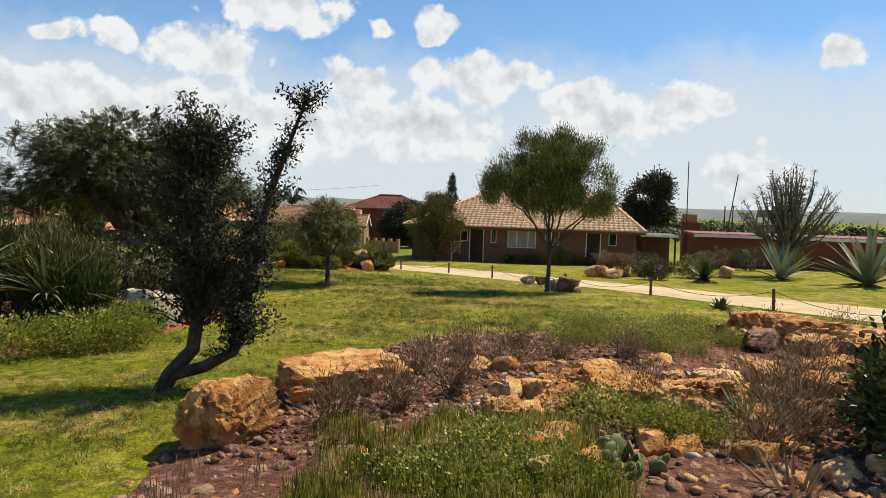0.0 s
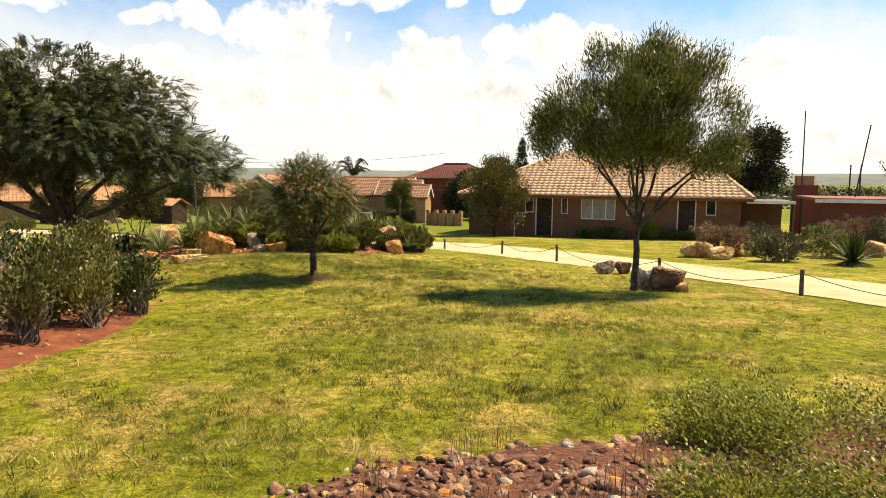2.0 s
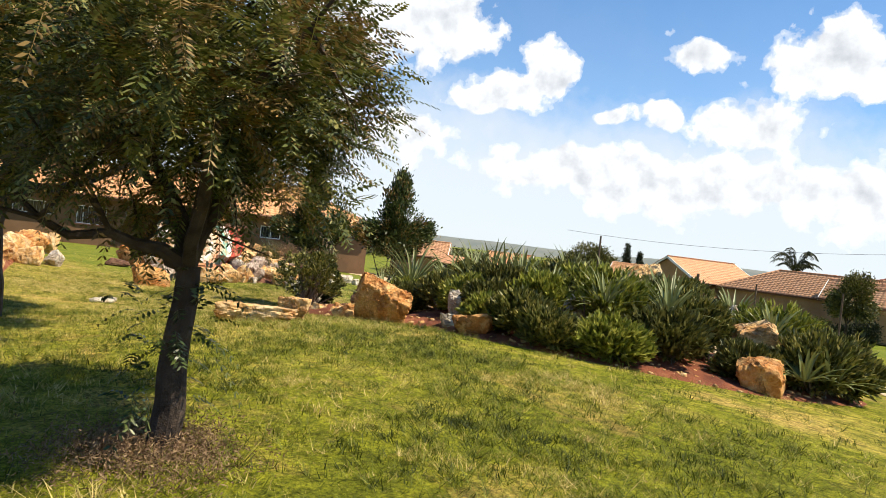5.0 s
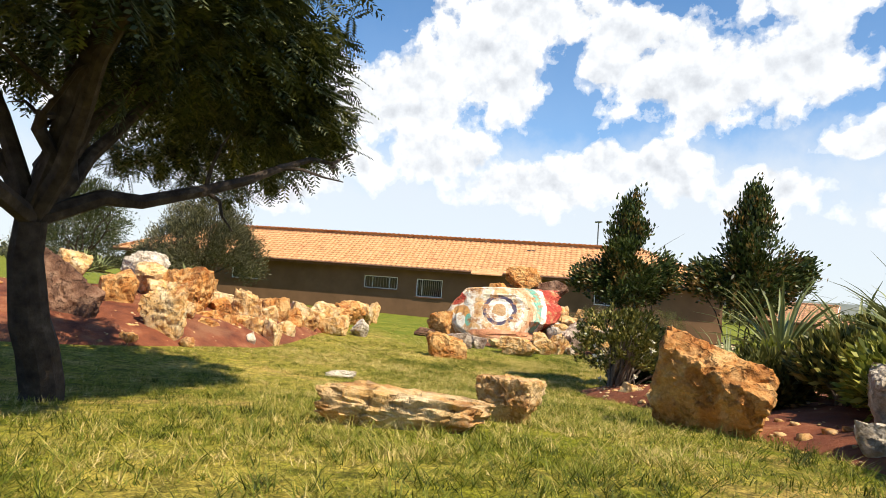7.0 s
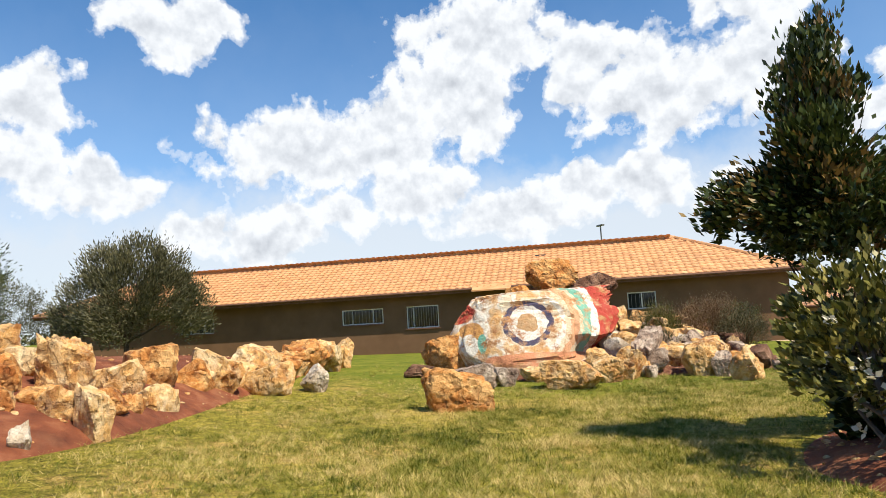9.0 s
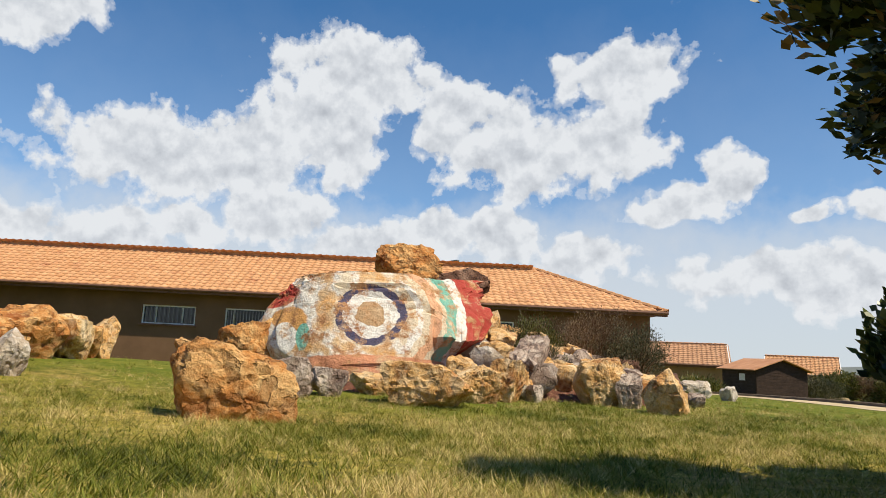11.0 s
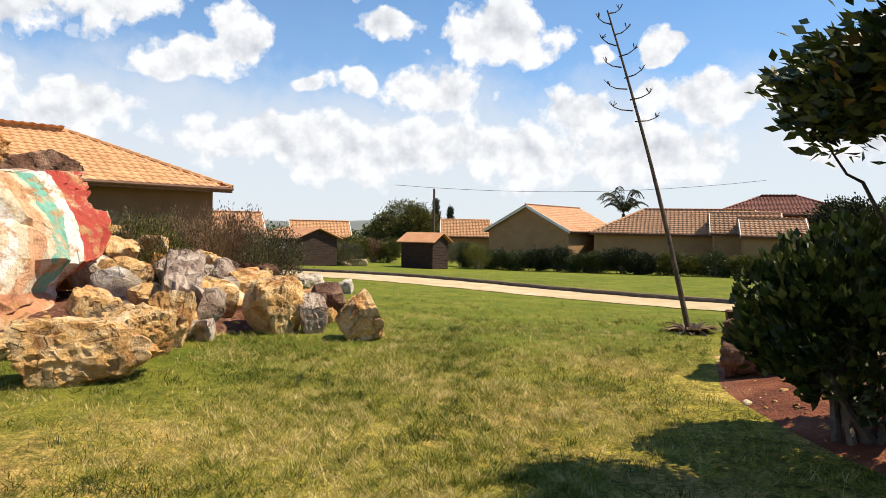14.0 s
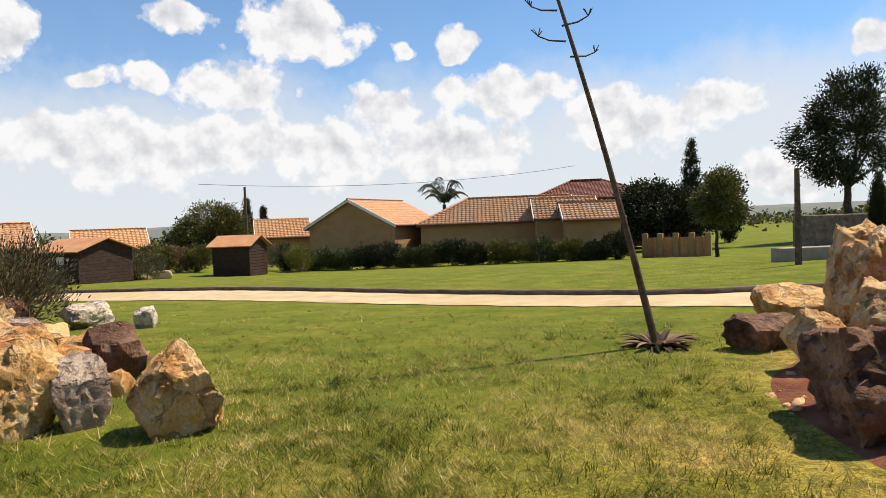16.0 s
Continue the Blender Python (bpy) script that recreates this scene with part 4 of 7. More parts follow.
    col = n.mix(0.55, col, n.ramp(grain, [(0.25, (0.55, 0.52, 0.5)), (0.7, (1.1, 1.1, 1.08))]), "MULTIPLY")
    bsdf = n.add("ShaderNodeBsdfPrincipled", col)
    bsdf.inputs["Roughness"].default_value, bsdf.inputs["Specular IOR Level"].default_value = 0.75, 0.3
    b = n.add("ShaderNodeBump")
    b.inputs["Strength"].default_value, b.inputs["Distance"].default_value = 0.9, 0.06
    n.tree.links.new(n.math("ADD", n.noise(vec, 7.0, 10.0, 0.66), n.math("MULTIPLY", grain, 0.2)), b.inputs["Height"])
    n.tree.links.new(b.outputs[0], bsdf.inputs["Normal"])
    n.add("ShaderNodeOutputMaterial", bsdf.outputs[0])
    return m


def build_painted_rock():
    # a great block leaning back; its x axis runs across the painted face, y into the hill
    v, f = ICO[6]
    p = np.sign(v) * np.abs(v) ** 0.42
    p = p / np.linalg.norm(p, axis=1)[:, None] * np.minimum(1.0, 0.74 / np.abs(p / np.linalg.norm(p, axis=1)[:, None]).max(1))[:, None] / 0.74
    big, mid, sharp = fbm(v, 1.5, 3, 907), fbm(v, 4.0, 5, 911), np.abs(fbm(v, 3.0, 5, 915))
    p = p * (1 + 0.12 * big + 0.10 * mid - 0.40 * np.maximum(0.0, 0.18 - sharp))[:, None]
    rng = np.random.default_rng(919)
    nrm = rng.normal(0, 1, (16, 3)) * (1, 1, 0.8)
    nrm /= np.linalg.norm(nrm, axis=1)[:, None]
    for way, cut in zip(nrm, rng.uniform(0.94, 1.12, 16)):
        p = p - np.maximum(p @ way - cut, 0)[:, None] * way
    p = p * np.array([1.44, 0.76, 0.84])
    p[:, 2] += 0.66
    p = p * (1 + 0.022 * fbm(v, 7.0, 5, 931) - 0.20 * np.maximum(0.0, 0.13 - np.abs(fbm(v, 2.4, 5, 933))))[:, None]
    # the left end slopes down, the lower right is hollowed out, the face leans back
    p[:, 2] = np.minimum(p[:, 2], 1.44 + 0.14 * big + 0.40 * np.minimum(0.0, p[:, 0] + 0.75))
    p[:, 0] = np.maximum(p[:, 0], -1.48 + 0.62 * np.maximum(0.0, p[:, 2] - 0.42) + 0.08 * mid)
    hollow = np.clip((p[:, 0] - 0.5) / 0.5, 0, 1) * np.clip((0.62 - p[:, 2]) / 0.25, 0, 1)
    front = np.clip(-p[:, 1] / 0.5, 0, 1)
    p[:, 1] += hollow * front * 0.5
    p[:, 0] -= np.clip((p[:, 0] - 0.9) / 0.5, 0, 1) * np.clip((0.74 - p[:, 2]) / 0.3, 0, 1) * 0.35
    p[:, 1] += 0.50 * (p[:, 2] - 0.9) + 0.12 * np.clip(-p[:, 0] - 0.6, 0, 1)
    p[:, 2] = np.maximum(p[:, 2], -0.12)
    ob = new("painted_rock", fast_mesh("painted_rock", p, f, painted_material(), True))
    ob.data.set_sharp_from_angle(angle=radians(40))
    ob.matrix_basis = pose(-7.2, 34.2, gz(-7.2, 34.2) - 0.06, 0, 0, 63) @ Matrix.Diagonal((1.3, 1.2, 1.2, 1))
    tagged(ob, "large leaning rock painted with worn concentric coloured rings", "painted rock")


build_painted_rock()


def build_rocks():
    # round the painted rock
    rock(-8.5, 35.3, 2.0, 1.6, 1.85, ORANGE_ROCK, "weathered orange rock behind the painted rock", 50, level=5)
    rock(-8.35, 35.6, 1.35, 1.0, 0.80, ORANGE_ROCK, "square orange boulder perched on top of the painted rock", 60, 1.72, level=5)
    rock(-7.85, 36.45, 1.2, 0.75, 0.6, DARK_ROCK, "dark brown stone on top of the painted rock", 60, 1.52, level=5)
    rock(-8.1, 34.5, 0.72, 0.6, 0.42, ORANGE_ROCK, "small orange stone on top of the painted rock", 70, 1.45)
    rock(-8.1, 33.4, 0.85, 0.7, 1.5, TAN_ROCK, "rough tan rock at the back of the painted rock", 66)
    rock(-7.0, 36.2, 1.0, 0.85, 1.2, TAN_ROCK, "tan rock leaning behind the painted rock", 10, 0.1)
    rock(-7.5, 32.7, 1.2, 0.85, 0.95, ORANGE_ROCK, "orange boulder leaning against the painted rock", 62, level=5, tilt=(0, -28))
    rock(-7.3, 31.75, 0.95, 0.6, 0.28, DARK_ROCK, "flat dark stone beside the painted rock", 70)
    rock(-3.12, 30.74, 1.24, 0.64, 0.58, ORANGE_ROCK, "big rough orange-brown boulder lying on the grass", 62, level=5, tilt=(8, 20))
    rock(-5.1, 31.95, 0.95, 0.5, 0.46, GREY_ROCK, "rough grey and white stone at the foot of the painted rock", 60, layers=0.6)
    rock(-5.2, 32.6, 0.62, 0.42, 0.34, GREY_ROCK, "rough grey and white stone at the foot of the painted rock", 30, layers=0.6)
    rock(-5.3, 33.4, 0.8, 0.45, 0.28, TAN_ROCK, "flat tan stone at the foot of the painted rock", 60)
    rock(-4.1, 33.4, 1.18, 0.68, 0.50, TAN_ROCK, "long tan boulder in the grass", 56, level=5)
    rock(-4.4, 34.25, 0.72, 0.62, 0.47, TAN_ROCK, "round tan boulder in the grass", 10, level=5)
    rock(-4.45, 34.85, 0.68, 0.62, 0.56, TAN_ROCK, "round tan boulder in the grass", 80, level=5)
    rock(-5.1, 35.7, 0.46, 1.2, 0.85, GREY_ROCK, "tall grey ridged stone slab leaning on the rockery", 40, layers=1.0, tilt=(25, 10))
    rock(-3.95, 36.0, 0.78, 0.70, 0.64, TAN_ROCK, "tan and white boulder at the rockery's edge", 20, level=5)
    rock(-3.55, 36.15, 0.42, 0.40, 0.46, GREY_ROCK, "grey and white stone leaning on a boulder", 70)
    rock(-2.88, 36.05, 0.60, 0.52, 0.56, TAN_ROCK, "upright tan stone standing alone in the grass", 15, level=5)
    rock(-6.05, 41.1, 0.75, 0.5, 0.34, PALE_ROCK, "flat pale stone in the rockery", 70)
    rock(-5.2, 40.9, 0.38, 0.34, 0.28, PALE_ROCK, "small round whitish stone in the grass", 0)
    rng = np.random.default_rng(4)
    for x, y, s, up in ((-6.35, 36.3, 0.55, 0.75), (-5.95, 37.05, 0.45, 0.6), (-5.9, 37.5, 0.42, 0.65), (-5.4, 37.1, 0.5, 0.45), (-4.8, 37.0, 0.6, 0.15), (-8.2, 38.0, 0.8, 0.75), (-4.4, 36.7, 0.5, 0.05), (-5.8, 35.8, 0.55, 0.45), (-5.0, 36.3, 0.45, 0.2), (-5.2, 34.6, 0.55, 0.15), (-6.7, 37.4, 0.5, 0.8)):
        rock(x, y, s * 1.2, s, s * 0.8, (GREY_ROCK, TAN_ROCK, TAN_ROCK)[int(rng.integers(3))], "loose stone heaped in the rockery", rng.uniform(0, 180), up * 0.75, level=4, group="rockery stones")
    for i in range(84):
        u, v = rng.uniform(0, 1), rng.uniform(-1, 1)
        x, y = -3.9 - 3.9 * u + 0.5 * v, 36.6 + 1.7 * u + 0.9 * v
        s = rng.uniform(0.2, 0.52)
        up = max(0.0, 0.72 * u * (1 - 0.5 * v * v))
        rock(x, y, s * 1.25, s, s * 0.8, (TAN_ROCK, GREY_ROCK, TAN_ROCK, DARK_ROCK, ORANGE_ROCK)[i % 5], "loose stone heaped in the rockery", rng.uniform(0, 180), up, level=3, group="rockery stones")
    for i in range(30):
        u, v = rng.uniform(0, 1), rng.uniform(-1, 1)
        s = rng.uniform(0.2, 0.5)
        rock(-4.4 - 1.6 * u + 0.35 * v, 35.0 + 1.5 * u + 0.7 * v, s * 1.25, s, s * 0.85, (GREY_ROCK, TAN_ROCK, PALE_ROCK)[i % 3], "loose stone heaped in the rockery", rng.uniform(0, 180), 0.45 * u, level=3, group="rockery stones")
    # by the leaning agave stalk and the rockery end
    rock(1.14, 35.55, 1.25, 1.05, 0.58, DARK_ROCK, "big dark brown weathered boulder at the bed's corner", 35, level=5, rugged=1.15)
    rock(1.95, 36.65, 0.62, 0.5, 0.62, TAN_ROCK, "rough tan stone resting behind the dark boulder", 40, 0.05)
    rock(1.5, 36.8, 0.5, 0.4, 0.42, TAN_ROCK, "rough tan stone resting behind the dark boulder", 100, 0.05)
    rock(2.72, 38.0, 1.3, 1.0, 1.08, TAN_ROCK, "tall tan and brown rock standing in the bed", 75, 0.0, level=5, rugged=1.25)
    rock(2.45, 38.9, 0.95, 0.6, 0.44, TAN_ROCK, "flat brown stone in the bed", 20)
    rock(1.65, 37.85, 0.82, 0.5, 0.30, DARK_ROCK, "low flat dark stone on the grass", 10)
    # flat and small rocks along the lawn
    rock(9.1, 25.85, 1.0, 0.62, 0.25, TAN_ROCK, "flat pale tan rock set in the lawn", 62, -0.02, level=5)
    rock(8.85, 26.62, 0.52, 0.42, 0.30, TAN_ROCK, "low rounded tan rock in the lawn", 20, level=5)
    rock(3.0, 26.8, 0.5, 0.3, 0.12, PALE_ROCK, "small flat whitish stone in the grass", 70)
    rock(8.8, 28.25, 1.1, 0.9, 0.74, ORANGE_ROCK, "great orange boulder at the edge of the bed", 30, level=6, rugged=0.85)
    rock(5.75, 30.6, 0.52, 0.45, 0.36, ORANGE_ROCK, "orange and white stone in the bed", 10)
    rock(5.2, 30.85, 0.55, 0.45, 0.34, TAN_ROCK, "tan stone in the bed", 50)
    rock(5.0, 31.3, 0.62, 0.5, 0.42, ORANGE_ROCK, "flat orange stone in the bed", 80)
    rock(9.75, 28.95, 0.5, 0.42, 0.40, PALE_ROCK, "pale whitish stone among the shrubs", 0, 0.2, level=5)
    rock(10.65, 28.05, 0.6, 0.45, 0.34, ORANGE_ROCK, "orange and white stone at the bed's edge", 20)
    rock(10.1, 28.3, 0.36, 0.3, 0.24, PALE_ROCK, "pale stone at the bed's edge", 20)
    rock(11.25, 31.95, 0.85, 0.75, 0.85, TAN_ROCK, "tall rounded tan rock rising above the shrubs", 40, 0.72, level=5)
    rock(13.85, 29.4, 0.70, 0.55, 0.42, ORANGE_ROCK, "red-orange boulder at the end of the bed", 40)
    rock(13.5, 30.25, 0.62, 0.5, 0.50, TAN_ROCK, "white-faced stone above the red boulder", 10, 0.35)
    rock(12.85, 31.4, 0.36, 0.3, 0.4, PALE_ROCK, "small white stone among the shrubs", 10, 0.62)
    rock(11.3, 29.3, 0.5, 0.4, 0.4, PALE_ROCK, "small white stone among the shrubs", 60, 0.35)
    for i, (x, y, k) in enumerate(((4.09, 31.15, 0.5), (4.61, 31.17, 0.42), (5.05, 31.27, 0.55), (4.33, 31.54, 0.6), (5.58, 30.56, 0.4), (5.21, 31.61, 0.5), (3.81, 31.27, 0.3), (6.1, 30.25, 0.35))):
        k *= 0.72
        rock(x, y, k * 1.25, k, k * 0.75, (TAN_ROCK, ORANGE_ROCK)[i % 2], "tan stone at the rim of the rockery bed", 40 * i, 0.04, level=4, group="bed rim stones")
    # beside the tree on the lawn
    rock(19.62, 21.45, 0.78, 0.5, 0.42, DARK_ROCK, "flat dark brown rock beside the tree", 10, layers=1.4, level=5, rugged=1.4)
    rock(19.3, 21.52, 0.4, 0.36, 0.36, GREY_ROCK, "broken brown stone beside the tree", 70, layers=1.0, rugged=1.7)
    rock(19.82, 21.25, 0.3, 0.25, 0.16, TAN_ROCK, "broken brown stone beside the tree", 20, rugged=1.7)
    rock(19.21, 21.69, 0.4, 0.34, 0.26, GREY_ROCK, "grey stone at the foot of the tree", 50)
    rock(19.15, 24.8, 0.5, 0.4, 0.32, GREY_ROCK, "pitted grey rock near the road", 0, layers=1.0, level=5, rugged=1.4)
    rock(19.57, 24.84, 0.45, 0.36, 0.30, DARK_ROCK, "pitted dark rock near the road", 60, layers=1.0, level=5, rugged=1.4)
    rock(19.84, 24.63, 0.3, 0.25, 0.18, GREY_ROCK, "pitted grey rock near the road", 30, rugged=1.4)
    # the left bed
    rock(11.3, 14.3, 0.95, 0.7, 0.66, PALE_ROCK, "white-crusted stone at the edge of the shrub bed", 30)
    rock(10.55, 16.75, 0.95, 0.8, 1.15, GREY_ROCK, "big block of grey rock with a pale top among shrubs", 40)
    rock(10.65, 14.04, 0.5, 0.4, 0.35, TAN_ROCK, "tan rock at the bed's rim", 80)
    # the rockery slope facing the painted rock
    # this boulder's shade is put into its colour by the dark stone
    rock(0.1, 22.7, 1.4, 1.2, 1.35, DARK_ROCK, "huge brown boulder on the slope, shade put into its dark colour", 10, 0.0, level=5)
    rock(0.3, 24.3, 0.75, 0.5, 1.05, TAN_ROCK, "upright striped stone slab on the slope", 60, 0.0, level=5, layers=1.5)
    rock(-1.95, 24.65, 1.55, 1.1, 0.92, ORANGE_ROCK, "big flat-topped tan boulder on the rockery", 30, 0.42, level=5)
    rock(-3.1, 23.65, 1.05, 0.9, 0.7, PALE_ROCK, "pale pointed rock crowning the rockery", 60, 0.8, level=5)
    rock(-1.1, 23.4, 0.9, 0.7, 0.75, ORANGE_ROCK, "orange stone in the rockery wall", 20, 0.35)
    rock(-2.45, 22.4, 0.9, 0.7, 0.6, TAN_ROCK, "pale stone at the top of the slope", 70, 0.72)
    rock(-2.4, 23.9, 0.8, 0.7, 0.55, TAN_ROCK, "layered tan stone in the rockery wall", 10, 0.75, layers=1.0)
    rock(-2.9, 25.85, 0.9, 0.75, 1.0, TAN_ROCK, "tan boulder on the rockery", 30, 0.05, level=5)
    rock(-1.42, 26.3, 0.5, 0.4, 0.58, TAN_ROCK, "standing tan stone on the rockery", 10, 0.0)
    rock(-1.5, 24.95, 1.1, 0.7, 0.42, ORANGE_ROCK, "flat orange ledge in the red earth", 60, 0.12, level=5)
    rock(-0.7, 25.8, 0.32, 0.26, 0.28, PALE_ROCK, "low pale stone by the grass", 40)
    rock(-4.75, 26.65, 1.15, 0.85, 0.80, ORANGE_ROCK, "orange boulder in the rockery row", 30, 0.08)
    rng = np.random.default_rng(9)
    for i in range(17):
        s = i / 16
        x, y = -5.4 - 5.2 * s + rng.normal(0, 0.18), 27.3 + 3.3 * s + rng.normal(0, 0.18)
        k = rng.uniform(0.6, 1.05)
        rock(x, y, k * 1.2, k * 0.9, k * 0.8, (TAN_ROCK, PALE_ROCK, ORANGE_ROCK, TAN_ROCK)[int(rng.integers(4))], "rough stone in the low rockery row", rng.uniform(0, 180), 0.02, group="rockery row stones")
    rock(-5.85, 28.45, 1.0, 0.6, 0.55, TAN_ROCK, "long tan stone at the front of the rockery row", 70)
    rock(-6.1, 29.3, 0.55, 0.45, 0.5, PALE_ROCK, "pale stone at the front of the rockery row", 20)
    rock(-10.5, 30.8, 0.7, 0.45, 0.75, TAN_ROCK, "leaning pale pointed stone at the end of the row", 20, tilt=(0, -20))
    for x, y, k, up in ((0.56, 24.69, 0.22, 0.0), (-0.83, 25.03, 0.4, 0.1), (-1.58, 25.36, 0.5, 0.1), (-2.01, 25.76, 0.5, 0.1), (-2.26, 26.26, 0.5, 0.05), (-2.28, 25.28, 0.5, 0.4), (-4.16, 25.38, 0.5, 0.4), (-3.6, 26.3, 0.75, 0.1), (-3.3, 26.75, 0.55, 0.0), (-1.75, 26.05, 0.6, 0.05), (-2.5, 24.75, 0.7, 0.5), (-0.55, 24.2, 0.7, 0.3), (-0.9, 24.55, 0.5, 0.3), (-3.7, 24.9, 0.7, 0.55), (-3.4, 25.3, 0.6, 0.4), (-2.75, 26.55, 0.45, 0.0), (-5.1, 27.25, 0.6, 0.0), (-1.3, 24.1, 0.5, 0.6), (0.98, 23.8, 0.25, 0.0), (0.39, 23.73, 0.3, 0.05)):
        rock(x, y, k * 1.2, k, k * 0.8, (ORANGE_ROCK, TAN_ROCK)[int(rng.integers(2))], "loose orange stone on the earth slope", rng.uniform(0, 180), up, group="slope stones")
    # the first bed
    rock(13.9, 8.45, 0.72, 0.56, 0.5, ORANGE_ROCK, "angular orange boulder at the tip of the bed", 30, level=5, rugged=1.2)
    rock(14.62, 9.75, 1.3, 0.85, 0.40, ORANGE_ROCK, "flat ledge of bright orange rock in the bed", 25, level=5, rugged=1.2, layers=0.8)
    rock(16.65, 9.55, 0.56, 0.42, 0.30, ORANGE_ROCK, "layered orange ledge rock in the bed", 10, 0.06, level=5, layers=1.2)
    rock(17.2, 9.62, 0.56, 0.42, 0.28, ORANGE_ROCK, "layered orange ledge rock in the bed", -10, 0.06, level=5, layers=1.2)
    rock(17.6, 9.5, 0.75, 0.45, 0.26, ORANGE_ROCK, "layered orange ledge rock in the bed", -10, 0.06, level=5, layers=1.2)
    rock(16.38, 8.95, 0.5, 0.4, 0.30, ORANGE_ROCK, "tilted slab of orange rock in the bed", 60, 0.05, level=5, layers=1.2)
    rock(15.95, 8.85, 0.42, 0.34, 0.22, ORANGE_ROCK, "tilted slab of orange rock in the bed", 20, 0.05, level=5, layers=1.0)
    for i, (x, y, k) in enumerate(((16.95, 9.3, 0.62), (17.9, 9.35, 0.55), (18.7, 9.9, 0.62), (19.2, 9.7, 0.5), (18.3, 9.4, 0.46), (16.3, 9.45, 0.44), (17.35, 9.2, 0.5), (17.05, 9.95, 0.5), (19.6, 10.4, 0.6), (16.75, 8.85, 0.4))):
        rock(x, y, k * 1.3, k, k * 0.55, ORANGE_ROCK, "jagged bright orange ledge rock in the bed", 53 * i, 0.06, level=5, rugged=1.4, layers=1.0, group="ledge rocks")
    rock(18.28, 9.9, 0.5, 0.4, 0.22, TAN_ROCK, "flat tan stone in the bed", 20, 0.06)
    rock(18.0, 9.75, 0.4, 0.32, 0.25, TAN_ROCK, "tan loose stone in the bed", 20, 0.08)
    rock(20.4, 13.2, 1.1, 0.9, 0.52, ORANGE_ROCK, "mound of weathered orange rock in the bed", 20, 0.05, level=5, rugged=1.3, layers=0.8)
    rock(21.0, 12.2, 1.2, 0.9, 0.42, ORANGE_ROCK, "mound of weathered orange rock in the bed", -20, 0.08, level=5, rugged=1.3, layers=0.8)
    rock(20.02, 12.46, 0.7, 0.5, 0.34, DARK_ROCK, "dark brown stone below the rock mound", 50, 0.05)
    for i, (x, y, k) in enumerate(((20.78, 12.88, 0.8), (20.53, 12.08, 0.6), (20.59, 12.64, 0.5), (21.56, 12.66, 0.7), (21.42, 11.92, 0.6), (19.98, 12.89, 0.5), (20.98, 13.18, 0.6), (20.18, 13.59, 0.45))):
        rock(x, y, k * 1.3, k, k * 0.55, ORANGE_ROCK, "weathered orange rock in the low mound", 47 * i, 0.06, level=4, rugged=1.5, layers=1.0, group="mound rocks")
    rock(18.68, 7.95, 0.42, 0.3, 0.2, TAN_ROCK, "flat stone among gravel", 20, 0.05)
    rock(18.13, 7.47, 0.42, 0.32, 0.22, TAN_ROCK, "flat stone among gravel", 120, 0.05)
    for i in range(100):
        x, y = rng.uniform(15.6, 20.1), rng.uniform(7.2, 11.0)
        k = rng.uniform(0.10, 0.28)
        rock(x, y, k * 1.3, k, k * 0.75, (ORANGE_ROCK, ORANGE_ROCK, TAN_ROCK, ORANGE_ROCK, CHIP)[i % 5], "loose broken stone in the bed", rng.uniform(0, 180), 0.07, level=3, group="bed stones")


build_rocks()

# ---- plants ----
def leaf_cloud(centres, counts, spread_r, length, width, rng, droop=0.0, up=0.0, out_from=None, outward=0.6):
    """Diamond leaves scattered round clump centres: arrays of points and quads."""
    idx = np.repeat(np.arange(len(centres)), counts)
    k = len(idx)
    base = centres[idx] + rng.normal(0, 1, (k, 3)) * spread_r
    way = rng.normal(0, 1, (k, 3))
    if out_from is not None:
        o = base - out_from
        o /= np.linalg.norm(o, axis=1)[:, None] + 1e-6
        way = way * (1 - outward) + o * outward * 1.6
    way[:, 2] += up - droop
    way /= np.linalg.norm(way, axis=1)[:, None] + 1e-6
    side = np.cross(way, rng.normal(0, 1, (k, 3)))
    side /= np.linalg.norm(side, axis=1)[:, None] + 1e-6
    ln = length * rng.uniform(0.6, 1.25, (k, 1))
    wd = width * rng.uniform(0.7, 1.2, (k, 1))
    nrm = np.cross(way, side)
    p0, p2 = base, base + way * ln
    midp = base + way * ln * 0.45 + nrm * ln * 0.06
    pts = np.stack([p0, midp + side * wd, p2, midp - side * wd], 1).reshape(-1, 3)
    return pts, np.arange(4 * k).reshape(-1, 4)


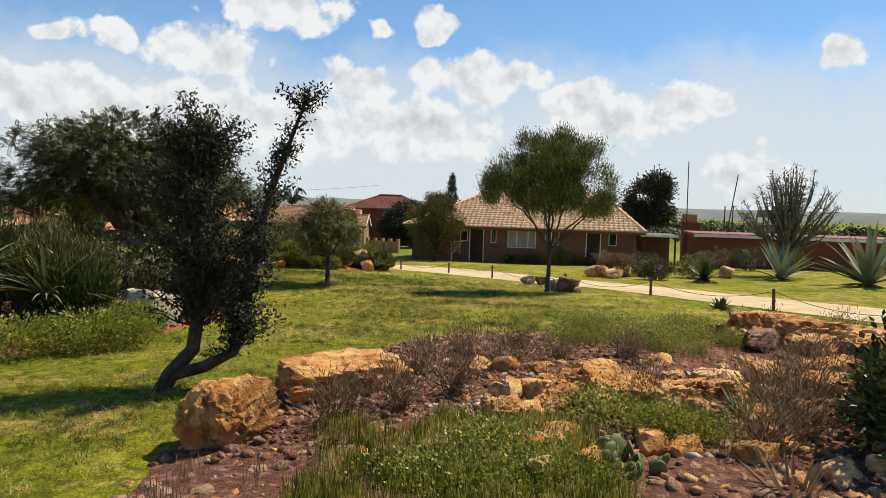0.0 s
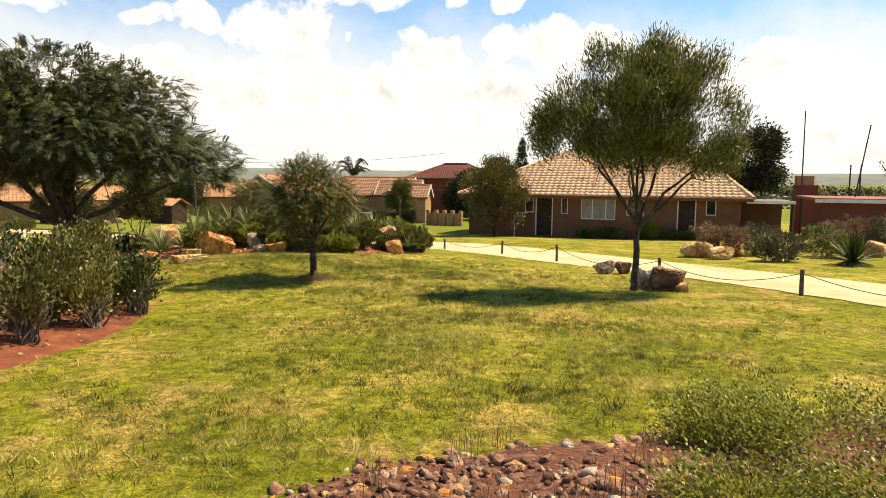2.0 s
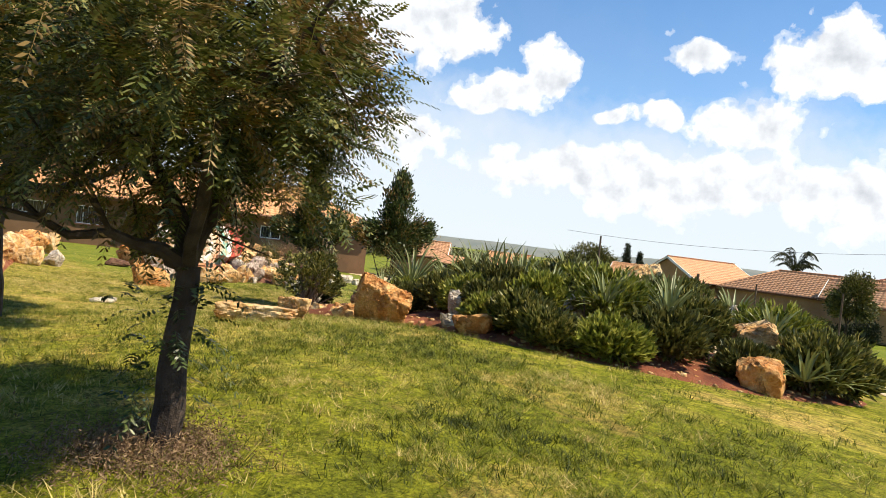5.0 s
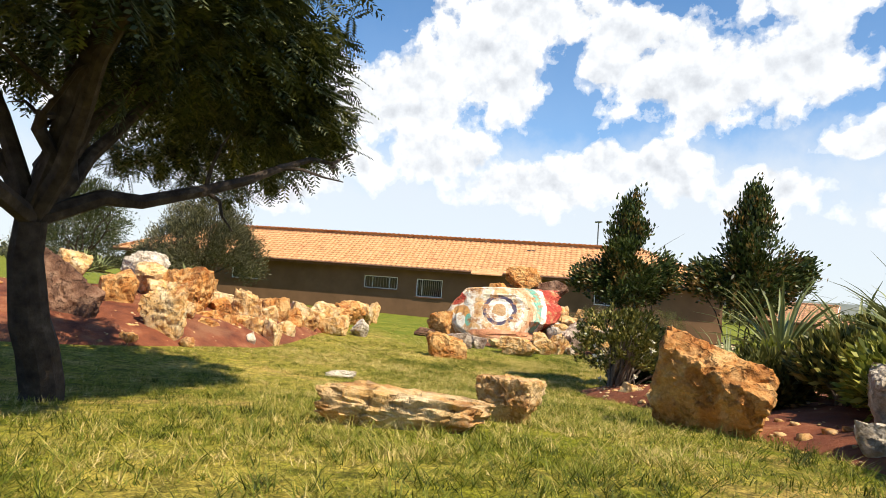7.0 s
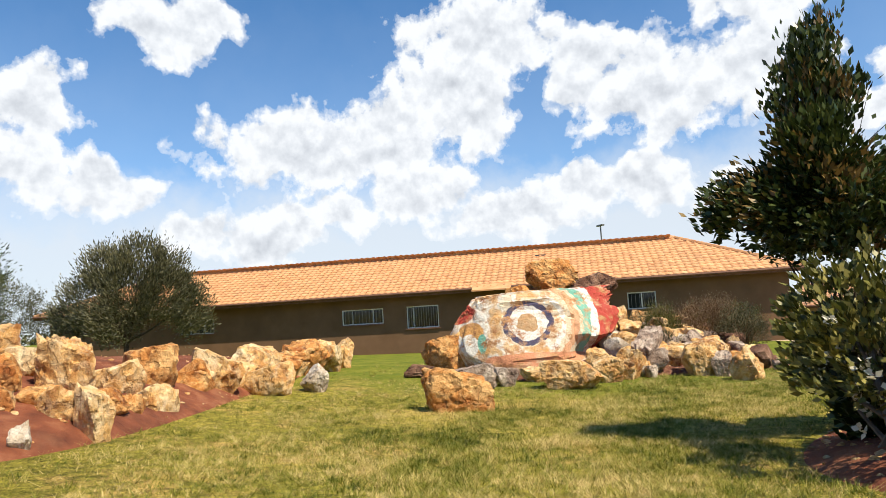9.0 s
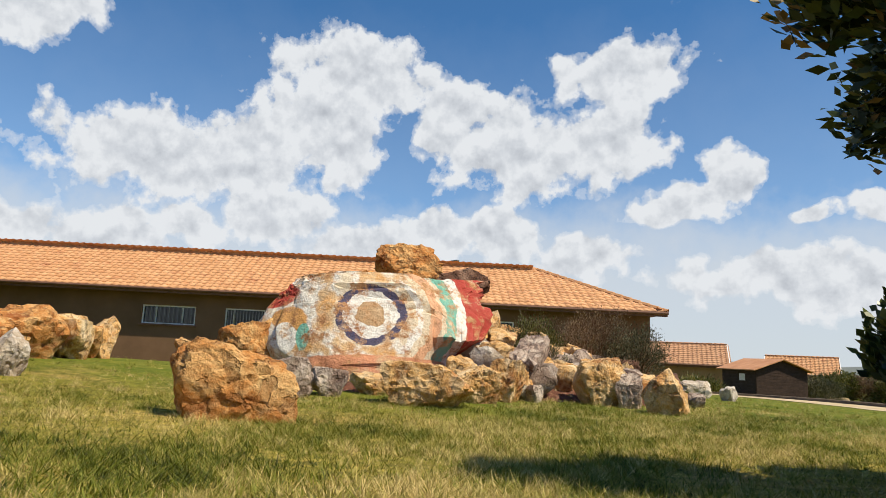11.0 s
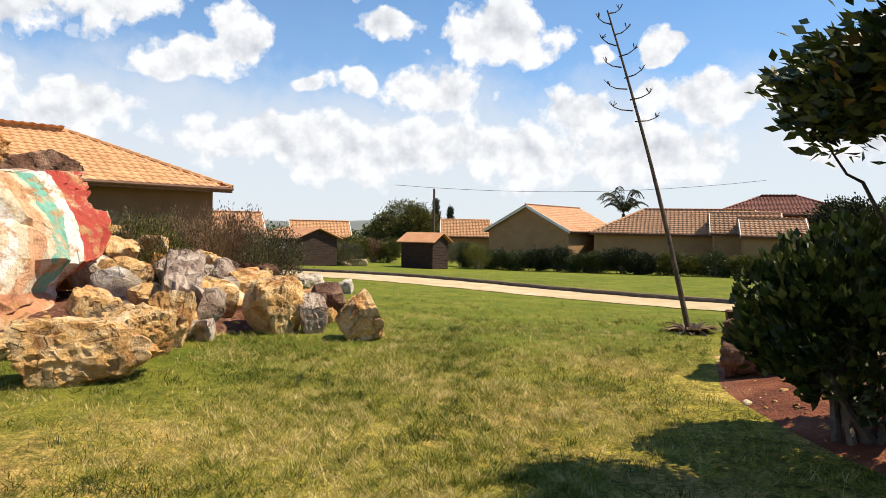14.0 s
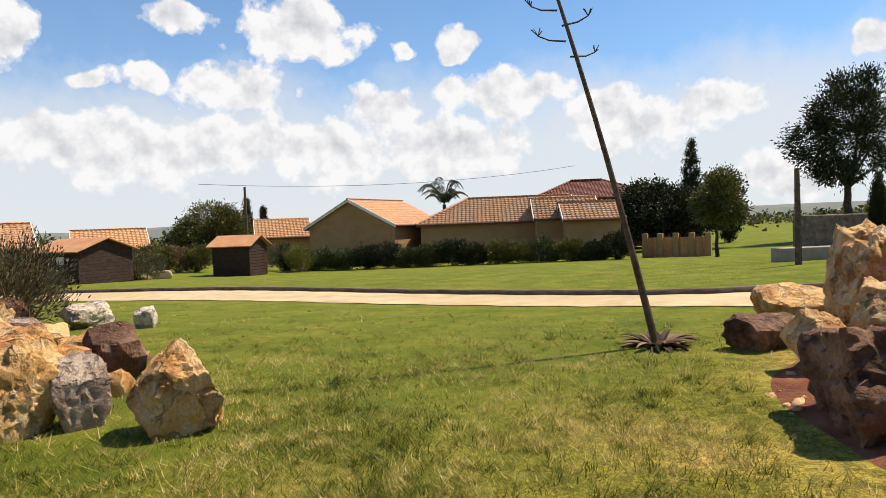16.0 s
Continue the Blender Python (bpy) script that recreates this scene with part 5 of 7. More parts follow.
def spray_cloud(centres, mid, length, leaflet, rng, droop=0.5, pairs=8, twigs=3):
    """Feathery compound leaves: arching ribs with pairs of small leaflets, several to a clump."""
    c = np.repeat(centres, twigs, 0) + rng.normal(0, 0.05, (len(centres) * twigs, 3))
    k = len(c)
    o = c - mid
    o[:, 2] *= 0.4
    o /= np.linalg.norm(o, axis=1)[:, None] + 1e-6
    way = o * 0.8 + rng.normal(0, 0.5, (k, 3))
    way /= np.linalg.norm(way, axis=1)[:, None] + 1e-6
    ln = length * rng.uniform(0.6, 1.2, (k, 1))
    side = np.cross(way, np.array((0, 0, 1.0)) + rng.normal(0, 0.25, (k, 3)))
    side /= np.linalg.norm(side, axis=1)[:, None] + 1e-6
    pts = []
    down = np.array((0, 0, -1.0))
    for j in range(pairs):
        u = (j + 0.6) / pairs
        at = c + way * ln * u + down * ln * droop * u * u
        ahead = way + down * 2 * droop * u
        ahead /= np.linalg.norm(ahead, axis=1)[:, None]
        size = leaflet * (0.55 + 1.6 * u * (1 - u)) * rng.uniform(0.8, 1.2, (k, 1))
        for sg in (-1, 1):
            d = side * sg * 0.85 + ahead * 0.45 + down * 0.2
            w = ahead * size * 0.22
            pts.append(np.stack([at, at + d * size * 0.5 + w, at + d * size, at + d * size * 0.5 - w], 1))
    pts = np.concatenate([np.stack([c - side * 0.0015, c + side * 0.0015, c + way * ln + down * ln * droop + side * 0.0008, c + way * ln + down * ln * droop - side * 0.0008], 1)] + pts)
    return pts.reshape(-1, 3), np.arange(len(pts) * 4).reshape(-1, 4)


def lobe_points(lobes, n, rng, shell=0.45, gaps=0.0):
    """Clump centres inside a union of ellipsoids, mostly near their surfaces."""
    vol = np.array([l[3] * l[4] * l[5] for l in lobes]) ** (2 / 3)
    pick = rng.choice(len(lobes), n, p=vol / vol.sum())
    d = rng.normal(0, 1, (n, 3))
    d /= np.linalg.norm(d, axis=1)[:, None]
    r = rng.uniform(shell, 1.0, n) ** 0.7
    l = np.array(lobes)[pick]
    p = l[:, :3] + d * r[:, None] * l[:, 3:]
    if gaps:
        keep = np.array([noise.noise(Vector(q) * 1.6 + Vector((7.7, 3.1, 1.9))) for q in p]) > -0.35 + gaps
        p = p[keep]
    return p


def limbs(root, fork, targets, r0, rng, wobble=0.05, sides=7, stems=None):
    """Trunk and limbs as tapered tubes: one mesh for the trunk, one a limb."""
    trunk = tube(bend(root, fork, 0, 6, rng, wobble * 0.5), np.linspace(r0 * 1.25, r0 * 0.8, 7), 10)
    out = []
    for t in targets:
        mid = Vector(fork).lerp(Vector(t), 0.55) + Vector(rng.normal(0, 0.12, 3))
        line = bend(fork, mid, 0.03, 4, rng, wobble) + bend(mid, t, 0.03, 4, rng, wobble)[1:]
        pieces = [tube(line, np.linspace(r0 * 0.55, r0 * 0.08, len(line)), sides)]
        for _ in range(4):
            a = line[int(rng.integers(3, len(line) - 1))]
            b = a + Vector(rng.normal(0, 0.32, 3)) + Vector((0, 0, 0.22))
            pieces.append(tube(bend(a, b, 0.02, 3, rng, wobble * 0.4), np.linspace(r0 * 0.18, r0 * 0.04, 4), 5))
        out.append(join(pieces))
    return trunk, out


def tree(label, x, y, fork, lobes, r0, leaf_mat, seed, clumps=500, per=40, spread_r=0.12, length=0.09, width=0.018, bark=BARK, lean=(0.0, 0.0), droop=0.0, up=0.0, shell=0.45, gaps=0.0, limb_count=7, name="tree", lift=0.0, second=None, category="tree", outward=0.6, spray=None, steady=0.05):
    """A tree with trunk, limbs and a crown of many small leaves. Lobes are relative to the foot."""
    rng = np.random.default_rng(seed)
    ob = empty(name, x, y, gz(x, y) + lift)
    tagged(ob, label, category)
    top = Vector((lean[0], lean[1], fork))
    order = np.argsort(-np.array([l[3] * l[4] * l[5] for l in lobes]))
    targets = [Vector(lobes[order[i % len(lobes)]][:3]) + Vector(rng.normal(0, 0.5, 3)) * Vector(lobes[order[i % len(lobes)]][3:]) for i in range(limb_count)]
    trunk, arms = limbs((0, 0, -0.12), top, targets, r0, rng, steady)
    part("trunk", trunk, bark, ob)
    for a in arms:
        part("limb", a, bark, ob)
    c = lobe_points(lobes, clumps, rng, shell, gaps)
    counts = rng.poisson(per, len(c))
    mid = np.array([np.mean([l[k] for l in lobes]) for k in range(3)])
    if second:
        half = rng.random(len(c)) < second[1]
        for mask, mat, nm in ((~half, leaf_mat, "crown"), (half, second[0], "crown")):
            if spray:
                p, f = spray_cloud(c[mask], mid, spray[0], spray[1], rng, spray[2])
            else:
                p, f = leaf_cloud(c[mask], counts[mask], spread_r, length, width, rng, droop, up, mid, outward)
            crown = new(nm, fast_mesh(nm, p, f, mat))
            crown.parent = ob
    else:
        p, f = leaf_cloud(c, counts, spread_r, length, width, rng, droop, up, mid, outward)
        crown = new("crown", fast_mesh("crown", p, f, leaf_mat))
        crown.parent = ob
    return ob


def bush(label, x, y, w, d, h, leaf_mat, seed, clumps=160, per=30, length=0.06, width=0.018, lift=0.0, stems=8, name="shrub", spread_r=0.07, up=0.3, bloom=None, category="shrub", stem_mat=None, gaps=0.0, shell=0.5, low=0.0):
    """A shrub: several stems from the ground and a leafy mass of uneven lobes."""
    rng = np.random.default_rng(seed)
    ob = empty(name, x, y, gz(x, y) + lift)
    tagged(ob, label, category)
    lobes = [(0, 0, h * 0.52, w * 0.40, d * 0.40, h * 0.46)]
    for _ in range(5):
        a = rng.uniform(0, 2 * math.pi)
        lobes.append((math.cos(a) * w * 0.27, math.sin(a) * d * 0.27, h * rng.uniform(0.38, 0.68), w * 0.24, d * 0.24, h * rng.uniform(0.26, 0.36)))
    pieces = []
    for _ in range(stems):
        l = lobes[int(rng.integers(len(lobes)))]
        tip = Vector(l[:3]) + Vector(rng.normal(0, 0.3, 3)) * Vector(l[3:])
        pieces.append(tube(bend((rng.normal(0, w * 0.06), rng.normal(0, d * 0.06), -0.06), tip, 0.02, 4, rng, 0.02), np.linspace(0.022, 0.006, 5) * max(0.5, h), 5))
    if stems <= 14:
        for one in pieces:
            part("stem", one, stem_mat or GREY_BARK, ob)
    else:
        part("woody_base", join(pieces), stem_mat or GREY_BARK, ob)
    c = lobe_points(lobes, clumps, rng, shell, gaps)
    c = c[c[:, 2] > 0.02 + low]
    p, f = leaf_cloud(c, rng.poisson(per, len(c)), spread_r, length, width, rng, 0.0, up, np.array((0, 0, h * 0.4)))
    p[:, 2] = np.maximum(p[:, 2], 0.0)
    leaves = new("leaves", fast_mesh("leaves", p, f, leaf_mat))
    leaves.parent = ob
    if bloom:
        c2 = lobe_points(lobes, bloom[1], rng, 0.85)
        for one in c2:
            p, f = leaf_cloud(one[None], np.array([9]), 0.02, 0.055, 0.024, rng, 0, 0.6)
            b = new("flower", fast_mesh("flower", p, f, bloom[0]))
            b.parent = ob
    return ob


def blades(count, length, width, rng, tilt=(10, 75), curl=0.5, segs=5, fold=0.25, thick=True, foot=0.05):
    """A rosette of pointed, folded, arching leaves: list of (points, quads)."""
    out = []
    for i in range(count):
        a = i * 2.39996 + rng.normal(0, 0.15)
        t = radians(rng.uniform(*tilt))
        ln, wd = length * rng.uniform(0.75, 1.1), width * rng.uniform(0.8, 1.1)
        o = Vector((math.cos(a), math.sin(a), 0))
        s = Vector((-math.sin(a), math.cos(a), 0))
        p = o * foot
        ang = math.pi / 2 - t
        pts, q = [], []
        for k in range(segs + 1):
            u = k / segs
            w = wd * (0.75 + 0.9 * u * (1 - u)) * (1 - u ** 3) + 0.002
            nrm = o * -math.sin(ang) + Vector((0, 0, math.cos(ang)))
            pts += [p + s * w + nrm * w * fold, p - nrm * w * 0.15, p - s * w + nrm * w * fold]
            p = p + (o * math.cos(ang) + Vector((0, 0, math.sin(ang)))) * (ln / segs)
            ang -= curl / segs * (0.5 + u)
        for k in range(segs):
            b = 3 * k
            q += [(b, b + 1, b + 4, b + 3), (b + 1, b + 2, b + 5, b + 4)]
        out.append((pts, q))
    return out


def rosette(label, x, y, count, length, width, mat, seed, lift=0.0, name="yucca", category="plant", dry=0, single=True, **kw):
    """A spiky plant; each large leaf is a part."""
    rng = np.random.default_rng(seed)
    ob = empty(name, x, y, gz(x, y) + lift)
    tagged(ob, label, category)
    made = blades(count, length, width, rng, **kw)
    if single:
        for p, q in made:
            part("leaf", (p, q), mat, ob)
    else:
        part("leaves", join(made), mat, ob)
    if dry:
        for p, q in blades(dry, length * 0.9, width, rng, tilt=(85, 115), curl=0.9):
            part("dry_leaf", (p, q), DRY, ob)
    return ob


def cactus(label, x, y, seed, pads=16, size=0.24, lift=0.0, wide=0.3):
    """A prickly pear: a low thicket of oval pads, the upper ones growing from the lower ones' rims."""
    rng = np.random.default_rng(seed)
    ob = empty("prickly_pear", x, y, gz(x, y) + lift)
    tagged(ob, label, "cactus")
    v, f = ICO[2]
    made = []
    roots = int(pads * 0.55)
    for i in range(pads):
        if i < roots:
            foot, yaw, lean = Vector((rng.uniform(-wide, wide), rng.uniform(-wide, wide), -0.02)), rng.uniform(0, 360), rng.uniform(-24, 24)
        else:
            m, s = made[int(rng.integers(roots))]
            ang = rng.uniform(-0.8, 0.8)
            foot, yaw, lean = m @ Vector((math.sin(ang) * s * 0.36, 0, s * (0.5 + 0.42 * math.cos(ang)))), rng.uniform(0, 360), rng.uniform(-30, 30)
        s = size * rng.uniform(0.75, 1.15)
        m = Matrix.Translation(foot) @ pose(0, 0, 0, lean, rng.uniform(-25, 25), yaw)
        p = v * np.array([0.40, 0.085, 0.52]) * s
        p[:, 0] *= 0.75 + 0.35 * (v[:, 2] + 1) / 2
        p[:, 2] += 0.48 * s
        pad = new("pad", fast_mesh("pad", p, f, CACTUS, True))
        pad.parent, pad.matrix_basis = ob, m
        made.append((m, s))
    return ob


def tufts(label, spots, mat, seed, blades_each=26, height=0.2, width=0.004, name="grass_tuft", lean=0.5, category="grass"):
    """Loose tufts of thin stalks at the given places, one mesh."""
    rng = np.random.default_rng(seed)
    spots = np.array(spots)
    idx = np.repeat(np.arange(len(spots)), blades_each)
    k = len(idx)
    base = spots[idx] + np.column_stack([rng.normal(0, 0.05, (k, 2)), np.zeros(k)])
    a = rng.uniform(0, 2 * math.pi, k)
    h = height * rng.uniform(0.5, 1.25, k)
    l = h * lean * rng.uniform(0.2, 1.0, k)
    o = np.column_stack([np.cos(a), np.sin(a), np.zeros(k)])
    s = np.column_stack([-np.sin(a), np.cos(a), np.zeros(k)]) * width
    mid = base + o * (l * 0.35)[:, None] + np.column_stack([np.zeros((k, 2)), h * 0.6])
    tip = base + o * l[:, None] + np.column_stack([np.zeros((k, 2)), h])
    pts = np.stack([base - s, base + s, mid + s * 0.7, tip, mid - s * 0.7], 1).reshape(-1, 3)
    j = np.arange(k)[:, None] * 5
    ob = new(name, fast_mesh(name, pts, np.concatenate([j + [0, 1, 2, 4]], 0), mat))
    tagged(ob, label, category, kind="stuff")
    return ob


def bed_spots(bed, n, seed, keep=None):
    """Random places on a bed's soil."""
    rng = np.random.default_rng(seed)
    c, rim = bed["centre"], bed["rim"]
    lo, hi = rim.min(0), rim.max(0)
    ra = np.arctan2(rim[:, 1] - c[1], rim[:, 0] - c[0])
    rr = np.hypot(*(rim - c).T)
    order = np.argsort(ra)
    out = []
    while len(out) < n:
        xy = rng.uniform(lo, hi, (4 * n + 50, 2))
        s = np.hypot(*(xy - c).T) / np.interp(np.arctan2(xy[:, 1] - c[1], xy[:, 0] - c[0]), ra[order], rr[order], period=2 * math.pi)
        xy, s = xy[s < 0.99], s[s < 0.99]
        z = ground_z(xy[:, 0], xy[:, 1]) + bed["height"] * (1 - s ** 2) ** 0.8 + 0.05 * (1 - s ** 8) - 0.02
        for (x, y), zz, ss in zip(xy, z, s):
            if len(out) < n and (keep is None or keep(x, y)):
                out.append((x, y, zz + noise.fractal(Vector((x * 1.5, y * 1.5, bed["seed"])), 0.9, 2.0, 4) * bed["lump"] * (1 - ss ** 6)))
    return out


def build_trees():
    # the round-headed tree on the lawn by the road, with upward tufts
    lobes = [(-0.1, 0.0, 2.55, 1.0, 1.0, 0.68), (-1.0, 0.1, 2.75, 0.6, 0.65, 0.6), (1.0, -0.1, 2.55, 0.7, 0.7, 0.7), (-0.45, 0.2, 3.3, 0.55, 0.6, 0.6), (0.4, 0.1, 3.35, 0.55, 0.6, 0.62), (1.45, 0.1, 2.4, 0.36, 0.4, 0.55), (-1.4, 0.0, 2.5, 0.32, 0.4, 0.5), (0.05, -0.5, 2.95, 0.7, 0.5, 0.6), (1.1, 0.1, 3.2, 0.4, 0.4, 0.55)]
    lobes = [(a, b, 1.08 * c, d, e, g * 1.08) for a, b, c, d, e, g in lobes]
    tree("fine-leaved tree with an upright tufted crown on the lawn", 18.97, 21.28, 1.12, lobes, 0.056, KAREE, 21, 950, 84, 0.10, 0.115, 0.0085, lean=(0.07, 0.0), up=1.3, gaps=0.2, limb_count=9, outward=0.3)
    # the small drooping tree
    lobes = [(-0.05, 0, 1.66, 0.66, 0.64, 0.40), (0.46, -0.28, 1.50, 0.40, 0.40, 0.30), (-0.68, -0.28, 1.55, 0.52, 0.52, 0.36), (-0.35, 0.45, 1.5, 0.50, 0.46, 0.32), (-0.10, 0.0, 1.98, 0.48, 0.48, 0.26), (0.28, 0.26, 1.58, 0.36, 0.32, 0.30), (-0.2, -0.55, 1.28, 0.42, 0.38, 0.30), (0.22, 0.20, 1.18, 0.30, 0.28, 0.22), (-0.3, 0.1, 1.1, 0.34, 0.3, 0.22)]
    lobes = [(a * 1.18, b * 1.12, c * 1.05, d * 1.1, e * 1.08, g * 1.04) for a, b, c, d, e, g in lobes]
    ob = tree("small feathery-leaved tree with a drooping rounded crown", 13.04, 22.65, 0.80, lobes, 0.062, FEATHER, 22, 2300, 62, 0.075, 0.055, 0.009, gaps=0.08, second=(RUSTY, 0.24), lean=(0.02, 0.02), limb_count=9, spray=(0.22, 0.040, 0.22), steady=0.015)
    rng = np.random.default_rng(122)
    low = np.column_stack([rng.normal(0, 0.10, (22, 2)), rng.uniform(0.15, 0.8, 22)])
    p, f = spray_cloud(low, np.array((0, 0, 0.3)), 0.16, 0.045, rng, 0.6, 6)
    suckers = new("sucker_growth", fast_mesh("sucker_growth", p, f, GLOSSY))
    suckers.parent = ob
    # tall feathery tree over the left rockery
    lobes = [(0.0, 0, 3.3, 2.0, 2.0, 0.95), (2.2, -0.4, 3.0, 1.7, 1.5, 0.8), (3.6, -0.9, 2.7, 0.95, 0.9, 0.55), (-1.6, 0.5, 3.2, 1.5, 1.5, 0.8), (0.8, 0.5, 3.7, 1.3, 1.0, 0.7), (-0.5, -1.2, 3.9, 1.3, 1.2, 0.7), (2.3, 0.2, 3.0, 1.0, 0.8, 0.55), (1.2, -1.5, 3.2, 1.2, 1.1, 0.7), (-1.0, 1.0, 3.35, 1.3, 1.2, 0.7), (-0.7, 1.35, 3.05, 0.9, 0.6, 0.5), (0.9, 0.7, 3.1, 0.9, 0.7, 0.55), (-1.2, 1.6, 2.5, 0.7, 0.55, 0.36), (0.0, 0.2, 4.4, 1.7, 1.6, 0.7), (-1.6, -0.4, 4.1, 1.3, 1.2, 0.7), (1.8, -0.2, 4.0, 1.3, 1.2, 0.7),
             (-2.2, 1.5, 2.75, 1.1, 0.9, 0.7), (-3.2, 1.2, 2.5, 0.9, 0.8, 0.6), (-1.2, 1.75, 2.7, 0.9, 0.6, 0.55), (-3.6, 0.3, 2.9, 1.1, 0.9, 0.8)]
    # most sprays take dark GUM, putting the crown's backlit shade into leaf colour
    tree("spreading multi-stemmed tree, feathery leaves coloured dark for its backlit crown", 7.1, 23.7, 1.3, lobes, 0.13, FEATHER, 23, 7200, 52, 0.15, 0.085, 0.014, gaps=0.06, lean=(0.35, -0.1), limb_count=13, second=(GUM, 0.88), spray=(0.30, 0.078, 0.22))
    # the dark two-stemmed thorny shrub-tree at the start
    rng = np.random.default_rng(24)
    ob = empty("tree", 12.89, 10.0, gz(12.89, 10.0))
    tagged(ob, "dark two-stemmed thorn tree leaning over the lawn", "tree")
    left = [(0, 0, -0.1), (0.12, 0.05, 0.16), (0.30, 0.1, 0.38), (0.34, 0.15, 0.75), (0.30, 0.2, 1.3), (0.32, 0.2, 1.9), (0.36, 0.2, 2.3)]
    right = [(0.12, 0.05, 0.14), (0.42, 0.05, 0.22), (0.68, 0.1, 0.36), (0.74, 0.1, 0.7), (0.84, 0.15, 1.3), (1.02, 0.15, 1.95), (1.32, 0.1, 2.75)]
    part("trunk", tube(left, [0.085, 0.075, 0.065, 0.06, 0.05, 0.035, 0.012], 9), BARK, ob)
    part("trunk", tube(right, [0.06, 0.055, 0.052, 0.05, 0.045, 0.032, 0.010], 9), BARK, ob)
    pieces, cl = [], []
    for line, w, n in ((left, 0.88, 260), (right, 0.46, 105)):
        for i in range(n):
            s = rng.uniform(0.40 if line is left else 0.30, 1.0) * (len(line) - 1.01)
            k = int(s)
            a = Vector(line[k]).lerp(Vector(line[k + 1]), s - k)
            reach = w * (1.0 if a.z < 1.9 else 0.65) * rng.uniform(0.35, 1.0)
            b = a + Vector((rng.normal(-0.12 if line is left else 0.0, 0.5), rng.normal(0, 0.45), rng.uniform(0.25, 1.1))).normalized() * reach
            pieces.append(tube(bend(a, b, 0.02, 3, rng, 0.015), [0.012, 0.009, 0.006, 0.003], 5))
            for u in np.linspace(0.25, 1.0, 5):
                cl.append(tuple(a.lerp(b, u)))
    part("branchwork", join(pieces), BARK, ob)
    p, f = leaf_cloud(np.array(cl), rng.poisson(13, len(cl)), 0.040, 0.05, 0.010, rng, 0, 0.3)
    crown = new("crown", fast_mesh("crown", p, f, DARK_LEAF))
    crown.parent = ob
    # two slender trees in the rockery
    for x, y, h, s, k in ((1.75, 32.6, 3.75, 31, 1.75), (4.0, 33.4, 3.7, 32, 1.75)):
        lobes = [(0, 0, h * 0.54, 0.40, 0.40, h * 0.10), (0.06, 0.04, h * 0.66, 0.30, 0.30, h * 0.12), (0.0, 0, h * 0.80, 0.20, 0.20, h * 0.12), (0.03, 0.0, h * 0.92, 0.10, 0.10, h * 0.09), (-0.36, 0.24, h * 0.52, 0.22, 0.22, h * 0.07), (0.36, -0.24, h * 0.50, 0.22, 0.22, h * 0.08), (-0.22, -0.28, h * 0.55, 0.22, 0.22, h * 0.09), (0.2, 0.3, h * 0.60, 0.18, 0.18, h * 0.1)]
        lobes = [(a * k, b * k, c, d * k, e * k, g) for a, b, c, d, e, g in lobes]
        tree("slender dark-leaved young tree with several thin stems", x, y, 0.4, lobes, 0.036, GLOSSY, s, int(520 * k), 30, 0.075, 0.095, 0.022, up=0.8, gaps=0.22, limb_count=7, shell=0.35, lift=0.02, second=(RUSTY, 0.15))
    # trees round the brown house
    lobes = [(0, 0, 2.2, 1.3, 1.2, 0.8), (1.3, 0, 2.1, 1.1, 1.0, 0.75), (-0.9, 0.1, 1.9, 0.9, 0.9, 0.7), (0.5, 0.2, 2.75, 1.0, 0.9, 0.5), (1.9, 0.1, 1.8, 0.6, 0.6, 0.6)]
    lobes = [(a * 0.80 - 0.3, b * 0.9, c * 1.28, d * 0.85, e * 0.9, g * 1.4) for a, b, c, d, e, g in lobes] + [(-0.6, -0.2, 1.2, 0.75, 0.6, 0.7), (0.7, -0.1, 1.25, 0.7, 0.6, 0.7)]
    tree("dense dark round-topped tree in front of the brown house", 17.2, 45.4, 0.9, lobes, 0.12, OLIVE, 33, 900, 44, 0.15, 0.13, 0.022, gaps=0.26, up=0.6, limb_count=7, second=(RUSTY, 0.15))
    lobes = [(a, b, c, d, e, g) for a, b, c, d, e, g in ((0, 0, 2.3, 0.85, 0.8, 0.7), (0.3, 0, 3.0, 0.65, 0.6, 0.55), (-0.4, 0, 2.0, 0.6, 0.6, 0.5), (0.6, 0, 1.9, 0.6, 0.6, 0.45))]
    tree("round-headed green tree beyond the dirt road", 10.3, 59.5, 1.1, lobes, 0.07, OLIVE, 34, 300, 40, 0.14, 0.13, 0.03, limb_count=6)
    lobes = [(0, 0, 8.5, 2.6, 2.4, 1.6), (2.2, 0, 7.0, 1.9, 1.8, 1.4), (-2.2, 0, 6.6, 2.0, 1.8, 1.4), (0.6, 0, 10.4, 1.8, 1.8, 1.2), (-0.8, 0, 4.8, 1.7, 1.6, 0.9), (3.2, 0, 5.4, 1.4, 1.3, 1.0)]
    lobes = [tuple(1.15 * v for v in l) for l in lobes]
    tree("tall dark gum tree behind the brown house", 31.9, 85.5, 4.0, lobes, 0.3, DARK_LEAF, 35, 800, 44, 0.34, 0.30, 0.06, gaps=0.26, limb_count=9)
    lobes = [(0, 0, 5.0, 1.5, 1.4, 1.4), (1.0, 0, 6.0, 1.1, 1.1, 1.0), (-0.8, 0, 3.8, 1.1, 1.1, 0.9), (0.9, 0, 4.0, 1.2, 1.1, 1.0)]
    tree("dark gum tree beside the end of the brown house", 33.6, 54.0, 2.6, lobes, 0.2, DARK_LEAF, 36, 420, 44, 0.24, 0.22, 0.05, gaps=0.1, limb_count=7, lift=-0.3)
